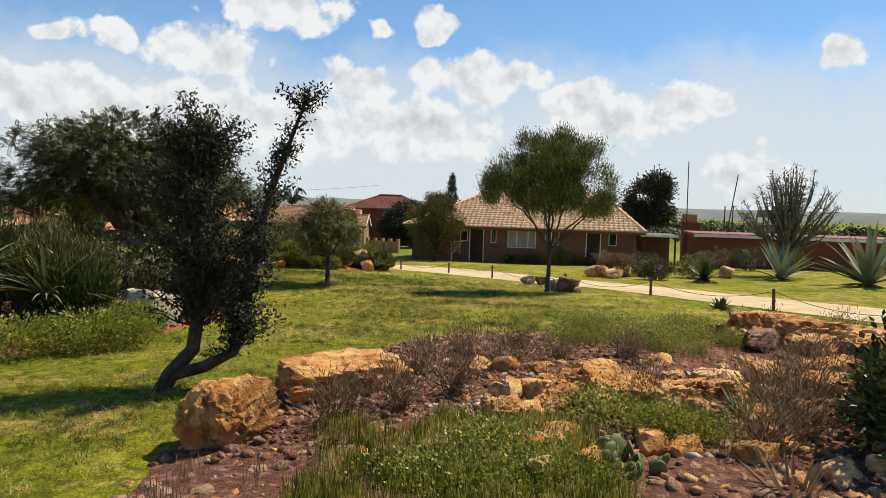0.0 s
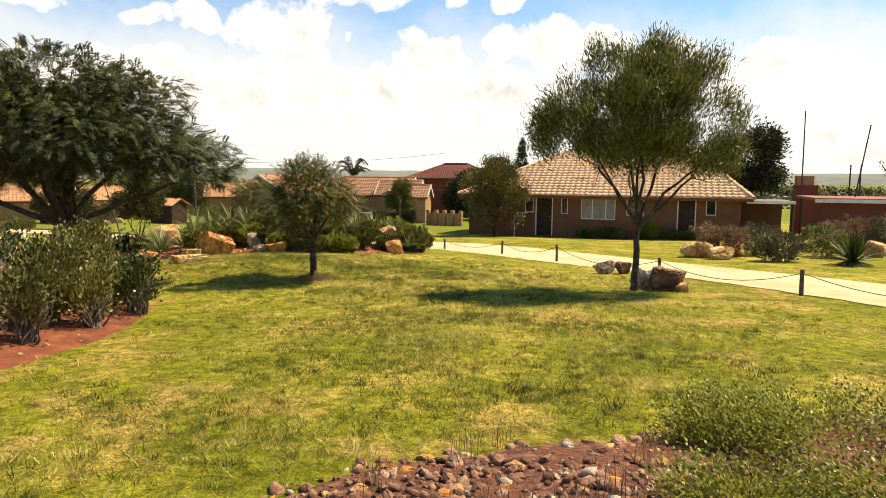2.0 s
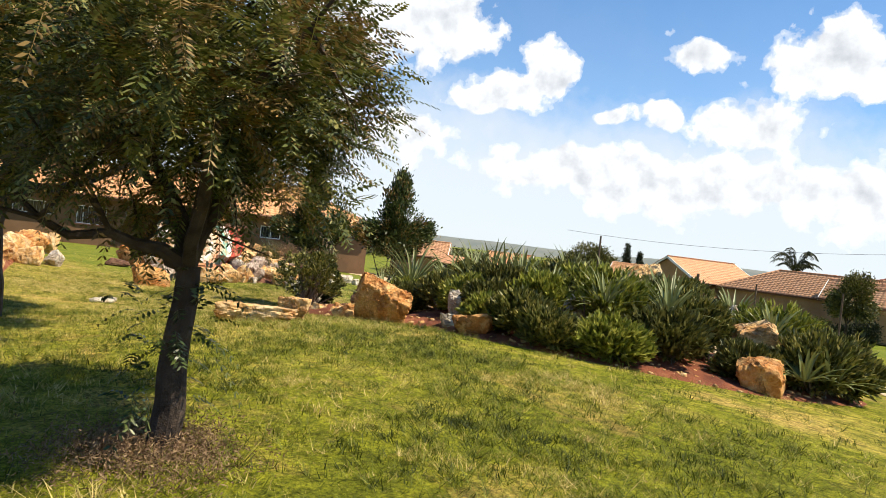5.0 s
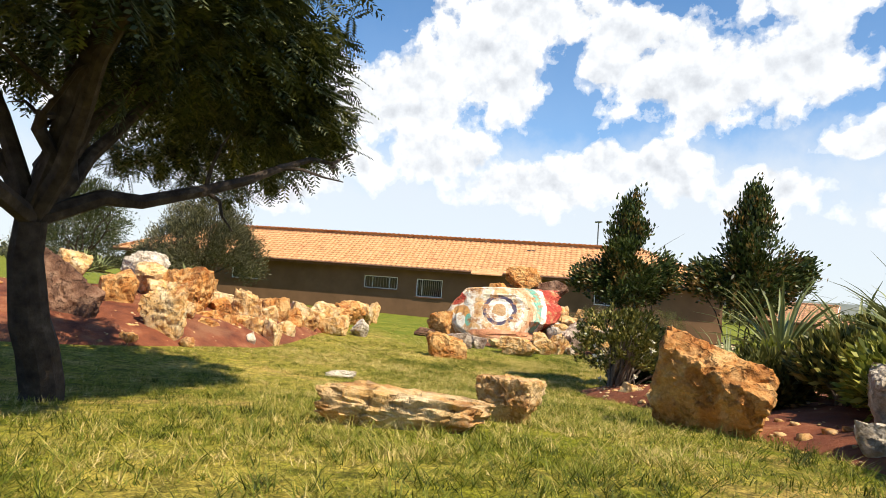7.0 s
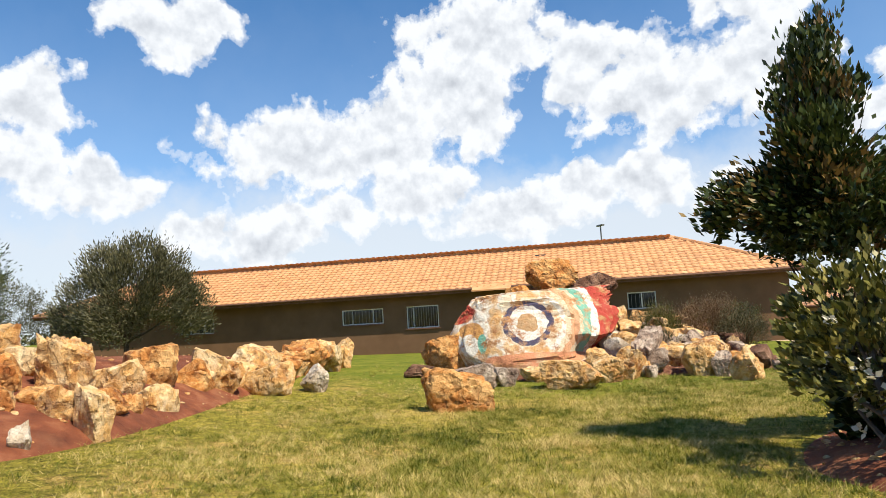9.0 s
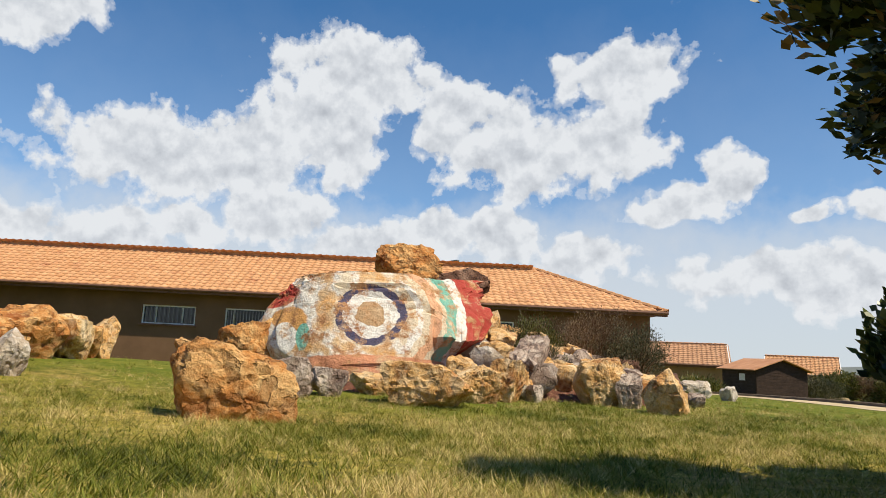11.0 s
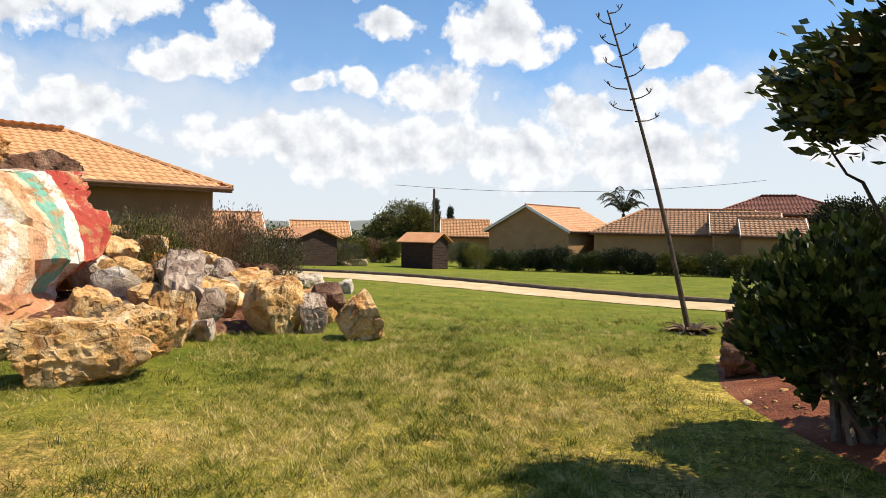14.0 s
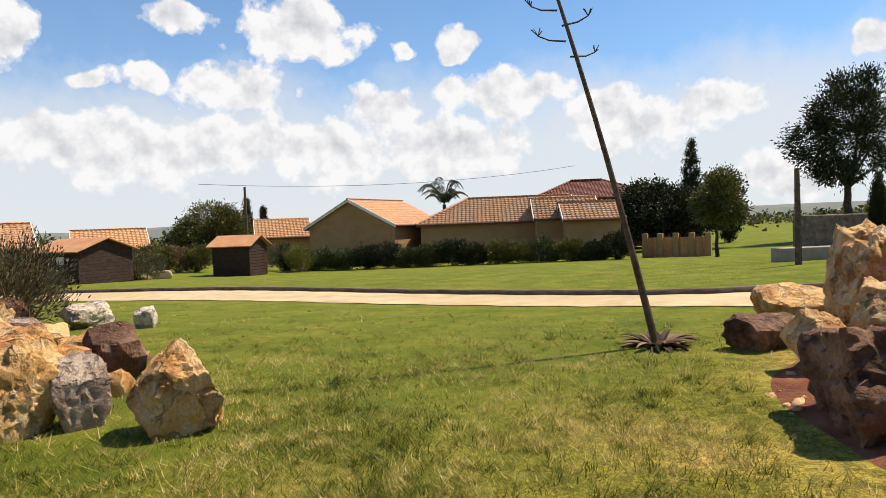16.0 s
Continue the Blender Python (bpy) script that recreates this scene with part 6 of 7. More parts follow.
    # bushy trees at the end of the low building
    lobes = [(0, 0, 2.6, 1.5, 1.5, 1.2), (1.6, 2.0, 2.5, 1.2, 1.2, 1.1), (-1.5, -2.1, 2.4, 1.4, 1.3, 1.1), (0.5, 0.8, 4.0, 1.2, 1.2, 0.8), (2.4, 3.4, 1.9, 0.9, 0.9, 1.0), (-0.6, -1.0, 3.6, 1.1, 1.1, 0.9), (-2.6, -3.2, 1.8, 0.9, 0.9, 0.8), (1.2, 2.4, 3.4, 0.8, 0.8, 0.7), (0.8, -0.4, 1.6, 1.2, 1.2, 0.9)]
    narrow = [(a * 0.72, b * 0.72, c * 1.06, d * 0.82, e * 0.82, g * 1.0) for a, b, c, d, e, g in lobes]
    tree("grey-green bushy tree against the low building", -24.1, 24.9, 0.8, narrow, 0.12, GREY_SHRUB, 37, 1000, 60, 0.20, 0.16, 0.022, up=1.0, limb_count=7, gaps=0.18)
    tree("grey-green bushy tree past the low building", -36.0, 17.0, 0.8, lobes, 0.12, GREY_SHRUB, 38, 420, 46, 0.18, 0.13, 0.02, up=0.7, limb_count=7)
    lobes = [(0, 0, 2.0, 1.3, 1.2, 1.0), (0.8, 0, 2.5, 0.9, 0.9, 0.7), (-0.9, 0, 1.7, 0.9, 0.9, 0.8)]
    lobes = [(a * 1.6, b * 1.6, c * 1.35, d * 1.6, e * 1.6, g * 1.4) for a, b, c, d, e, g in lobes]
    tree("dark green tree on top of the slope", -17.0, 20.4, 0.8, lobes, 0.1, GUM, 39, 420, 46, 0.15, 0.12, 0.02, up=0.7, limb_count=6, lift=0.0)
    # far trees behind the houses
    lobes = [(0, 0, 3.2, 3.2, 2.6, 2.3), (2.6, 0, 2.8, 2.2, 2.0, 2.0), (-2.0, 0, 2.4, 2.0, 2.0, 1.6), (5.2, 0, 3.6, 1.9, 1.6, 2.1)]
    tree("broad dark evergreen tree behind the tan houses", 16.28, 85.5, 1.2, lobes, 0.3, DARK_LEAF, 40, 800, 44, 0.3, 0.26, 0.07, limb_count=6)
    lobes = [(0, 0, 3.0, 3.2, 2.6, 2.4), (1.6, 0, 2.4, 2.2, 2.0, 2.0), (-1.8, 0, 2.2, 2.0, 2.0, 1.8)]
    tree("big round dark tree beside the power pole", -22.01, 94.6, 1.0, lobes, 0.3, OLIVE, 41, 700, 44, 0.28, 0.24, 0.06, limb_count=6)
    tree("distant dark round tree", -31.27, 111.28, 1.0, [(0, 0, 2.0, 1.8, 1.6, 1.4), (1.2, 0, 1.7, 1.2, 1.2, 1.0)], 0.2, DARK_LEAF, 42, 220, 40, 0.25, 0.24, 0.06, limb_count=4)
    # cypresses
    for x, y, h, w, s in ((21.41, 90.9, 9.4, 0.95, 51), (26.0, 94.0, 6.0, 0.8, 52), (-21.28, 103.44, 6.2, 0.62, 53), (-19.61, 103.74, 5.3, 0.55, 54), (36.0, 88.0, 5.0, 0.7, 55)):
        lobes = [(0, 0, h * 0.22, w, w, h * 0.2), (0, 0, h * 0.45, w * 0.92, w * 0.92, h * 0.24), (0, 0, h * 0.68, w * 0.68, w * 0.68, h * 0.22), (0, 0, h * 0.87, w * 0.34, w * 0.34, h * 0.15)]
        tree("narrow dark pillar-shaped cypress", x, y, 0.6, lobes, 0.14, DARK_LEAF, s, 330, 40, 0.14, 0.18, 0.04, up=1.4, limb_count=4, category="cypress", name="cypress")
    # spiny many-armed tree and gum over the red-roofed wall
    rng = np.random.default_rng(60)
    x, y = 33.8, 35.2
    ob = empty("tree", x, y, gz(x, y))
    tagged(ob, "grey spiky-branched tree like a candelabra behind agaves", "tree")
    pieces, cl = [tube([(0, 0, -0.2), (0, 0, 1.4)], [0.22, 0.18], 9)], []
    for i in range(70):
        a = rng.uniform(0, 2 * math.pi)
        r = rng.uniform(0.3, 2.6)
        tip = Vector((math.cos(a) * r, math.sin(a) * r, 4.9 - 0.32 * r * r + rng.normal(0, 0.35)))
        line = bend((0, 0, 1.2), tip, -0.25, 5, rng, 0.08)
        pieces.append(tube(line, [0.09, 0.06, 0.05, 0.04, 0.035, 0.015], 5))
        for u in np.linspace(0.45, 1, 7):
            cl.append(tuple(line[2].lerp(line[-1], (u - 0.45) / 0.55)))
    part("trunk", join(pieces), GREY_BARK, ob)
    p, f = leaf_cloud(np.array(cl), rng.poisson(15, len(cl)), 0.06, 0.20, 0.014, rng, 0, 0.5)
    crown = new("crown", fast_mesh("crown", p, f, GUM))
    crown.parent = ob


build_trees()


def build_palm():
    rng = np.random.default_rng(70)
    x, y = -0.4, 98.6
    ob = empty("palm", x, y, gz(x, y) - 0.4)
    tagged(ob, "tall palm with arching feathery fronds behind the roofs", "palm")
    part("trunk", tube([(0, 0, -0.2), (0.1, 0, 2.0), (0.05, 0, 5.4)], [0.28, 0.2, 0.17], 10), BARK, ob)
    for i in range(20):
        a = i * 2.4 + rng.normal(0, 0.2)
        o = Vector((math.cos(a), math.sin(a), 0))
        rise, reach = rng.uniform(1.4, 4.0), rng.uniform(1.5, 2.6)
        line = []
        for k in range(9):
            u = k / 8
            line.append(Vector((0.05, 0, 5.4)) + o * reach * u + Vector((0, 0, rise * 2.2 * u - rise * 1.7 * u * u)))
        pieces = [tube(line, np.linspace(0.035, 0.01, 9), 4)]
        side = Vector((-o.y, o.x, 0))
        for k in range(2, 9):
            for w in np.linspace(0, 0.85, 3):
                b = line[k - 1].lerp(line[k], w)
                for sg in (-1, 1):
                    tip = b + side * sg * 0.42 + Vector((0, 0, -0.28)) + o * 0.15
                    m = b.lerp(tip, 0.5) + Vector((0, 0, 0.05))
                    pieces.append(([b, m + o * 0.06, tip, m - o * 0.06], [(0, 1, 2, 3)]))
        part("frond", join(pieces), DARK_LEAF, ob)


build_palm()

# ---- beds: shrubs, spiky plants, low cover ----
def build_beds():
    rng = np.random.default_rng(80)
    # long rockery bed: a bank of shrubs
    spots = [(14.2, 30.36, 1.1, 0.75), (13.51, 31.08, 1.2, 0.95), (12.66, 30.32, 1.2, 0.85), (12.78, 29.23, 1.1, 0.6), (11.75, 29.58, 1.3, 0.95), (11.99, 31.07, 1.3, 1.0), (10.93, 29.22, 1.1, 0.75), (10.8, 30.34, 1.3, 0.95),
             (9.94, 29.78, 1.2, 0.8), (9.73, 30.77, 1.4, 1.0), (8.79, 30.53, 1.2, 0.85), (8.81, 31.7, 1.4, 0.9), (11.21, 28.38, 0.9, 0.5), (10.25, 29.02, 0.8, 0.5), (7.62, 31.19, 1.1, 0.75), (13.22, 31.87, 1.2, 0.8), (6.65, 32.57, 1.3, 0.8), (10.44, 32.07, 1.5, 0.8), (13.58, 29.66, 0.7, 0.4), (12.4, 28.42, 0.9, 0.45), (11.71, 28.18, 0.8, 0.4), (9.65, 29.38, 1.0, 0.6), (8.92, 29.57, 0.9, 0.55), (8.1, 29.55, 0.8, 0.45), (10.72, 28.3, 0.7, 0.4), (14.41, 31.0, 0.9, 0.6), (7.44, 30.42, 0.9, 0.6), (14.08, 31.54, 1.0, 0.7)]
    kinds = (SHRUB, COVER, SHRUB, OLIVE, COVER)
    for i, (x, y, w, h) in enumerate(spots):
        m = kinds[i % 5]
        bush(("olive-green leafy shrub in the rockery", "fresh green shrub in the rockery", "yellow-green shrub in the rockery", "dull olive shrub in the rockery", "bright green shrub in the rockery")[i % 5],
             x, y, w, w * 0.95, h * 1.08, m, 200 + i, 300, 20, 0.105, 0.019, bed_z(BED_D, x, y) - gz(x, y) - 0.04, 14, spread_r=0.028, up=0.7)
    for i, (x, y, n, l) in enumerate(((9.51, 31.23, 40, 0.85), (10.45, 30.84, 40, 0.8), (8.13, 31.43, 36, 0.9), (11.38, 30.26, 30, 0.7), (13.15, 30.78, 26, 0.6), (8.43, 30.52, 30, 0.75), (10.44, 29.65, 26, 0.65), (14.38, 30.21, 22, 0.5), (14.18, 29.81, 18, 0.4), (9.55, 30.3, 36, 0.8), (12.26, 30.56, 30, 0.7), (8.92, 30.81, 40, 0.85), (11.21, 30.89, 36, 0.8), (7.23, 30.65, 40, 0.9), (12.57, 29.69, 26, 0.6), (9.96, 30.18, 30, 0.7), (7.41, 31.53, 36, 0.85), (10.9, 29.5, 30, 0.6), (11.9, 29.2, 28, 0.55), (13.6, 30.6, 26, 0.55), (12.9, 31.3, 30, 0.6), (9.2, 29.9, 34, 0.7), (10.2, 31.4, 36, 0.75), (11.7, 31.5, 32, 0.7))):
        rosette("clump of long arching strap leaves", x, y, int(n * 1.4), l * 1.08, 0.024, SPIKE, 300 + i, bed_z(BED_D, x, y) - gz(x, y) + (0.46 if i < 4 or i > 8 else 0.2), "strap_leaf_plant", tilt=(5, 80), curl=0.9)
    # flax and white-flowering shrub at the bed's end
    for i, (x, y, n, l) in enumerate(((5.72, 31.4, 70, 1.05), (6.31, 31.91, 60, 1.0), (5.1, 32.59, 50, 0.95))):
        rosette("big clump of arching flax leaves", x, y, n, l, 0.022, SPIKE, 320 + i, bed_z(BED_D, x, y) - gz(x, y), "flax", tilt=(5, 75), curl=1.0)
    bush("leafy shrub with scattered cream flowers on bare lower stems", 2.95, 31.6, 1.95, 1.7, 1.5, SHRUB, 330, 420, 20, 0.08, 0.022, 0.06, 40, spread_r=0.03, bloom=(CREAM, 30), shell=0.62, up=0.6, low=0.42)
    bush("low dark glossy shrub at the bed's rim", 2.28, 32.5, 0.8, 0.7, 0.55, GLOSSY, 338, 130, 26, 0.10, 0.036, 0.02, 12, shell=0.6, up=0.6)
    bush("dark glossy shrub at the corner of the bed", 1.32, 33.4, 1.5, 1.3, 1.25, GLOSSY, 331, 820, 14, 0.075, 0.026, 0.08, 20, shell=0.6, up=0.9, spread_r=0.025)
    bush("dark glossy shrub at the corner of the bed", 3.4, 33.58, 0.95, 0.95, 0.85, GLOSSY, 332, 190, 16, 0.075, 0.026, 0.1, 16, shell=0.6, up=0.9, spread_r=0.025)
    bush("low shrub at the foot of the slender tree", 4.46, 33.07, 1.2, 1.1, 0.55, SHRUB, 334, 140, 30, 0.07, 0.022, 0.25, 8)
    # left bed
    spots = [(10.79, 18.76, 1.3, 1.0), (10.97, 17.6, 1.0, 0.85), (9.68, 18.04, 1.4, 1.1), (10.19, 19.56, 1.3, 1.0), (8.52, 16.99, 1.5, 1.15), (8.71, 15.5, 1.5, 1.2), (9.42, 15.99, 1.2, 1.1), (10.76, 16.29, 0.9, 0.75), (7.64, 18.49, 1.5, 1.2), (7.23, 15.49, 1.6, 1.2), (9.88, 14.67, 1.2, 0.9), (6.37, 17.18, 1.6, 1.1), (11.48, 17.7, 0.9, 0.6), (11.41, 16.5, 0.85, 0.62), (11.39, 18.97, 0.95, 0.65), (10.8, 20.0, 0.9, 0.6), (11.43, 15.41, 0.8, 0.5), (9.9, 20.37, 0.9, 0.6)]
    for i, (x, y, w, h) in enumerate(spots):
        bush(("upright leafy shrub with bare twiggy stems", "olive-green leafy shrub in the red earth bed")[i % 2], x, y, w, w, h * 1.3, (SHRUB, OLIVE, GLOSSY)[i % 3], 400 + i, 150, 22, 0.065, 0.018, bed_z(BED_L, x, y) - gz(x, y) - 0.03, 34, stem_mat=GREY_BARK, shell=0.6, up=0.7, low=0.22, gaps=0.1)
    for i, (x, y) in enumerate(((10.2, 13.35), (9.4, 12.9), (8.3, 13.2))):
        rosette("clump of spiky green strap leaves", x, y, 60, 0.85, 0.022, SPIKE, 420 + i, bed_z(BED_L, x, y) - gz(x, y) + 0.45 + 0.3 * (i % 2), "strap_leaf_plant", tilt=(5, 85), curl=0.7)
    for i, (x, y, w, h) in enumerate(((10.0, 14.1, 1.5, 1.35), (9.0, 13.9, 1.7, 1.55), (8.1, 14.2, 1.7, 1.5), (9.4, 14.8, 1.6, 1.6), (10.5, 13.6, 1.0, 0.9), (7.4, 13.4, 1.6, 1.3))):
        bush("dense dark olive shrub with narrow upright leaves", x, y, w, w, h, (OLIVE, GLOSSY, OLIVE)[i % 3], 425 + i, 330, 30, 0.11, 0.011, bed_z(BED_L, x, y) - gz(x, y) - 0.03, 26, up=1.1, shell=0.55, spread_r=0.08)
    for i, (x, y, w) in enumerate(((11.26, 12.52, 1.3), (10.39, 12.0, 1.4), (9.28, 11.63, 1.5), (10.71, 13.23, 1.2), (11.31, 13.46, 0.9), (8.16, 11.48, 1.5))):
        bush("low spreading green ground cover", x, y, w * 1.25, w * 1.1, 0.42, COVER, 430 + i, 190, 34, 0.045, 0.015, 0.0, 5, "ground_cover", shell=0.6, up=0.6, category="ground cover")
    # aloes on the rockery slope
    for i, (x, y, l) in enumerate(((-3.06, 22.55, 0.6), (-4.23, 24.57, 0.55), (-2.48, 22.27, 0.5), (-3.66, 22.75, 0.5))):
        rosette("aloe clump with arching pale green leaves", x, y, 34, l, 0.032, SPIKE, 440 + i, bed_z(BED_F, x, y) - gz(x, y) + 0.3, "aloe", tilt=(10, 95), curl=0.9)
    # rockery by the painted rock: wispy grey shrubs
    for i, (x, y, w, h) in enumerate(((-6.54, 37.34, 1.2, 0.75), (-7.36, 36.86, 1.2, 0.8), (-7.26, 38.32, 1.4, 1.0), (-7.72, 39.26, 1.2, 0.8), (-8.6, 39.6, 1.7, 1.1), (-9.49, 41.77, 1.9, 1.2), (-11.5, 44.5, 2.0, 1.2), (-5.52, 36.37, 0.8, 0.5), (-6.2, 38.2, 1.3, 1.1), (-6.9, 37.6, 1.1, 1.0), (-5.6, 38.6, 1.2, 0.9))):
        bush("wispy grey-green shrub among the stones", x, y, w, w, h * 1.25, (OLIVE, GREY_SHRUB, DRY)[i % 3], 450 + i, 230, 34, 0.05, 0.007, 0.1, 20, up=0.8, stem_mat=DRY, shell=0.4)
    # first bed: herbs, dry twigs, succulents
    for i, (x, y, w, h) in enumerate(((18.31, 13.59, 1.3, 0.32), (19.17, 13.8, 1.4, 0.34), (19.94, 14.07, 1.2, 0.3), (18.46, 12.64, 1.2, 0.30), (19.53, 12.86, 1.3, 0.32), (17.6, 12.74, 0.9, 0.26), (18.66, 11.97, 1.0, 0.28), (17.98, 14.0, 0.9, 0.26), (16.76, 8.54, 0.9, 0.26), (17.22, 8.34, 0.6, 0.2), (15.88, 7.94, 0.7, 0.13), (15.5, 7.44, 0.9, 0.13), (16.08, 7.46, 0.6, 0.12))):
        bush("low mat of fresh green herbs", x, y, w * 1.15, w * 1.05, h * 0.78, COVER, 500 + i, 190, 38, 0.026, 0.009, bed_z(BED_A, x, y) - gz(x, y) - 0.02, 5, "herb_mat", shell=0.5, up=0.6, gaps=0.16, category="herb")
    for i, (x, y, w, h) in enumerate(((15.11, 9.04, 0.6, 0.4), (15.6, 9.5, 0.5, 0.42), (15.33, 10.43, 0.5, 0.36), (16.2, 10.61, 0.6, 0.32), (16.91, 11.21, 0.7, 0.3), (14.64, 8.72, 0.5, 0.35), (16.51, 12.04, 0.6, 0.3), (18.79, 9.46, 0.8, 0.5), (19.46, 10.43, 0.9, 0.5), (18.97, 8.64, 0.7, 0.55), (20.86, 13.83, 0.9, 0.5), (21.62, 13.3, 1.0, 0.5), (18.2, 9.0, 0.8, 0.5), (17.6, 8.0, 0.6, 0.4), (17.2, 9.3, 0.5, 0.35), (18.0, 8.3, 0.7, 0.45), (17.7, 11.3, 0.7, 0.4), (15.9, 11.4, 0.6, 0.35))):
        bush("dry reddish-brown twiggy bush in the gravel", x, y, w, w, h, DRY, 520 + i, 60, 16, 0.05, 0.005, bed_z(BED_A, x, y) - gz(x, y) - 0.02, 40, "dry_bush", up=1.0, stem_mat=DRY, shell=0.3)
    cactus("low prickly pear with upright green pads", 16.55, 7.66, 540, 40, 0.14, 0.03, 0.22)
    rosette("small spiky yucca with dry lower leaves", 17.85, 8.75, 46, 0.36, 0.013, SPIKE, 541, 0.08, "yucca", dry=12, tilt=(5, 80), curl=0.2)
    rosette("tuft of dry brown spiky leaves", 17.37, 7.32, 30, 0.32, 0.012, DRY, 542, 0.05, "yucca", tilt=(5, 75), curl=0.3)
    rosette("small grey agave with few broad leaves", 19.72, 14.72, 12, 0.30, 0.035, AGAVE, 543, 0.02, "agave", tilt=(10, 70), curl=0.1)
    bush("leafy succulent shrub at the bed's edge", 18.5, 7.7, 1.15, 1.1, 1.0, GLOSSY, 545, 320, 26, 0.06, 0.02, 0.05, 18, bloom=(CREAM, 6))
    rosette("tiered dark green succulent spire", 20.02, 13.68, 40, 0.2, 0.02, GLOSSY, 546, 0.5, "succulent", tilt=(5, 110), curl=0.3)
    # agaves beyond the road
    rosette("dense round spiky yucca ball beside the road", 27.0, 29.2, 170, 0.85, 0.026, GLOSSY, 550, 0.15, "yucca", tilt=(0, 120), curl=0.05, single=False)
    rosette("huge agave with broad cream-striped leaves", 33.4, 28.8, 34, 2.5, 0.15, AGAVE, 551, 0.1, "agave", dry=9, tilt=(8, 70), curl=0.35)
    rosette("huge blue-grey agave beyond the road", 31.77, 32.04, 26, 1.9, 0.13, AGAVE, 552, 0.05, "agave", dry=4, tilt=(10, 75), curl=0.3)
    rosette("huge agave with broad cream-striped leaves", 36.31, 26.95, 26, 2.2, 0.14, AGAVE, 553, 0.1, "agave", dry=6, tilt=(8, 75), curl=0.4)
    for i, (x, y, w, h, m) in enumerate(((25.5, 30.35, 1.4, 0.9, GREY_SHRUB), (24.4, 32.4, 1.8, 1.1, DRY), (25.88, 33.27, 2.0, 1.1, GREY_SHRUB), (27.85, 32.43, 1.8, 0.8, SHRUB), (33.42, 41.72, 2.2, 1.3, DRY), (35.22, 41.12, 2.4, 1.4, GREY_SHRUB), (31.82, 40.58, 1.6, 0.9, SHRUB), (37.52, 40.76, 2.2, 1.2, SHRUB))):
        bush("scrubby bush across the road", x, y, w, w, h, m, 560 + i, 150, 30, 0.09, 0.02, 0.0, 14)
    for i, (x, y, k) in enumerate(((23.39, 31.83, 0.9), (23.89, 30.95, 0.7), (24.9, 32.61, 0.8), (29.8, 32.94, 0.9))):
        rock(x, y, k * 1.2, k, k * 0.6, TAN_ROCK, "tan rock in the scrub across the road", 30 * i)
    # bushes along the brown house
    for i, (s, w, h, m) in enumerate(((5.0, 1.5, 1.0, COVER), (3.2, 1.3, 0.65, SHRUB), (1.9, 1.0, 0.5, SHRUB), (7.3, 1.1, 0.5, SHRUB), (6.4, 0.9, 0.45, SHRUB))):
        p = Vector((20.44, 47.08)) + Vector((0.968, -0.252)) * s + Vector((-0.252, -0.968)) * 0.9
        bush("round garden bush against the house wall", p.x, p.y, w, w, h, m, 570 + i, 170, 34, 0.08, 0.02, 0.0, 8)


build_beds()


def build_agave_stalk():
    x, y = 0.78, 38.2
    ob = empty("agave_stalk", x, y, gz(x, y))
    tagged(ob, "tall dead agave flower stalk leaning over, with bare candelabra twigs", "agave stalk")
    rng = np.random.default_rng(90)
    line = [Vector((0, 0, -0.1)).lerp(Vector((-1.15, -0.1, 4.15)), s) + Vector((0.06 * math.sin(s * 3.1), 0, 0)) for s in np.linspace(0, 1, 12)]
    part("stalk", tube(line, np.linspace(0.038, 0.010, 12), 9), POST_WOOD, ob)
    for i in range(11):
        s = 0.66 + 0.033 * i
        a = line[0].lerp(line[-1], s)
        sg = -1 if i % 2 else 1
        b = a + Vector((sg * (0.26 - 0.012 * i), rng.normal(0, 0.08), 0.07))
        c = b + Vector((sg * 0.04, 0, 0.07))
        pieces = [tube([a, a.lerp(b, 0.6) + Vector((0, 0, -0.02)), b, c], [0.010, 0.008, 0.006, 0.003], 5)]
        for _ in range(4):
            e = b + Vector((rng.normal(0, 0.03), rng.normal(0, 0.03), rng.uniform(0.03, 0.08)))
            pieces.append(tube([b, e], [0.005, 0.006], 4))
        part("twig", join(pieces), POST_WOOD, ob)
    for p, q in blades(56, 0.38, 0.045, rng, tilt=(60, 100), curl=0.9):
        part("dead_leaf", (p, q), DRY if rng.random() < 0.4 else DARK_WOOD, ob)


build_agave_stalk()


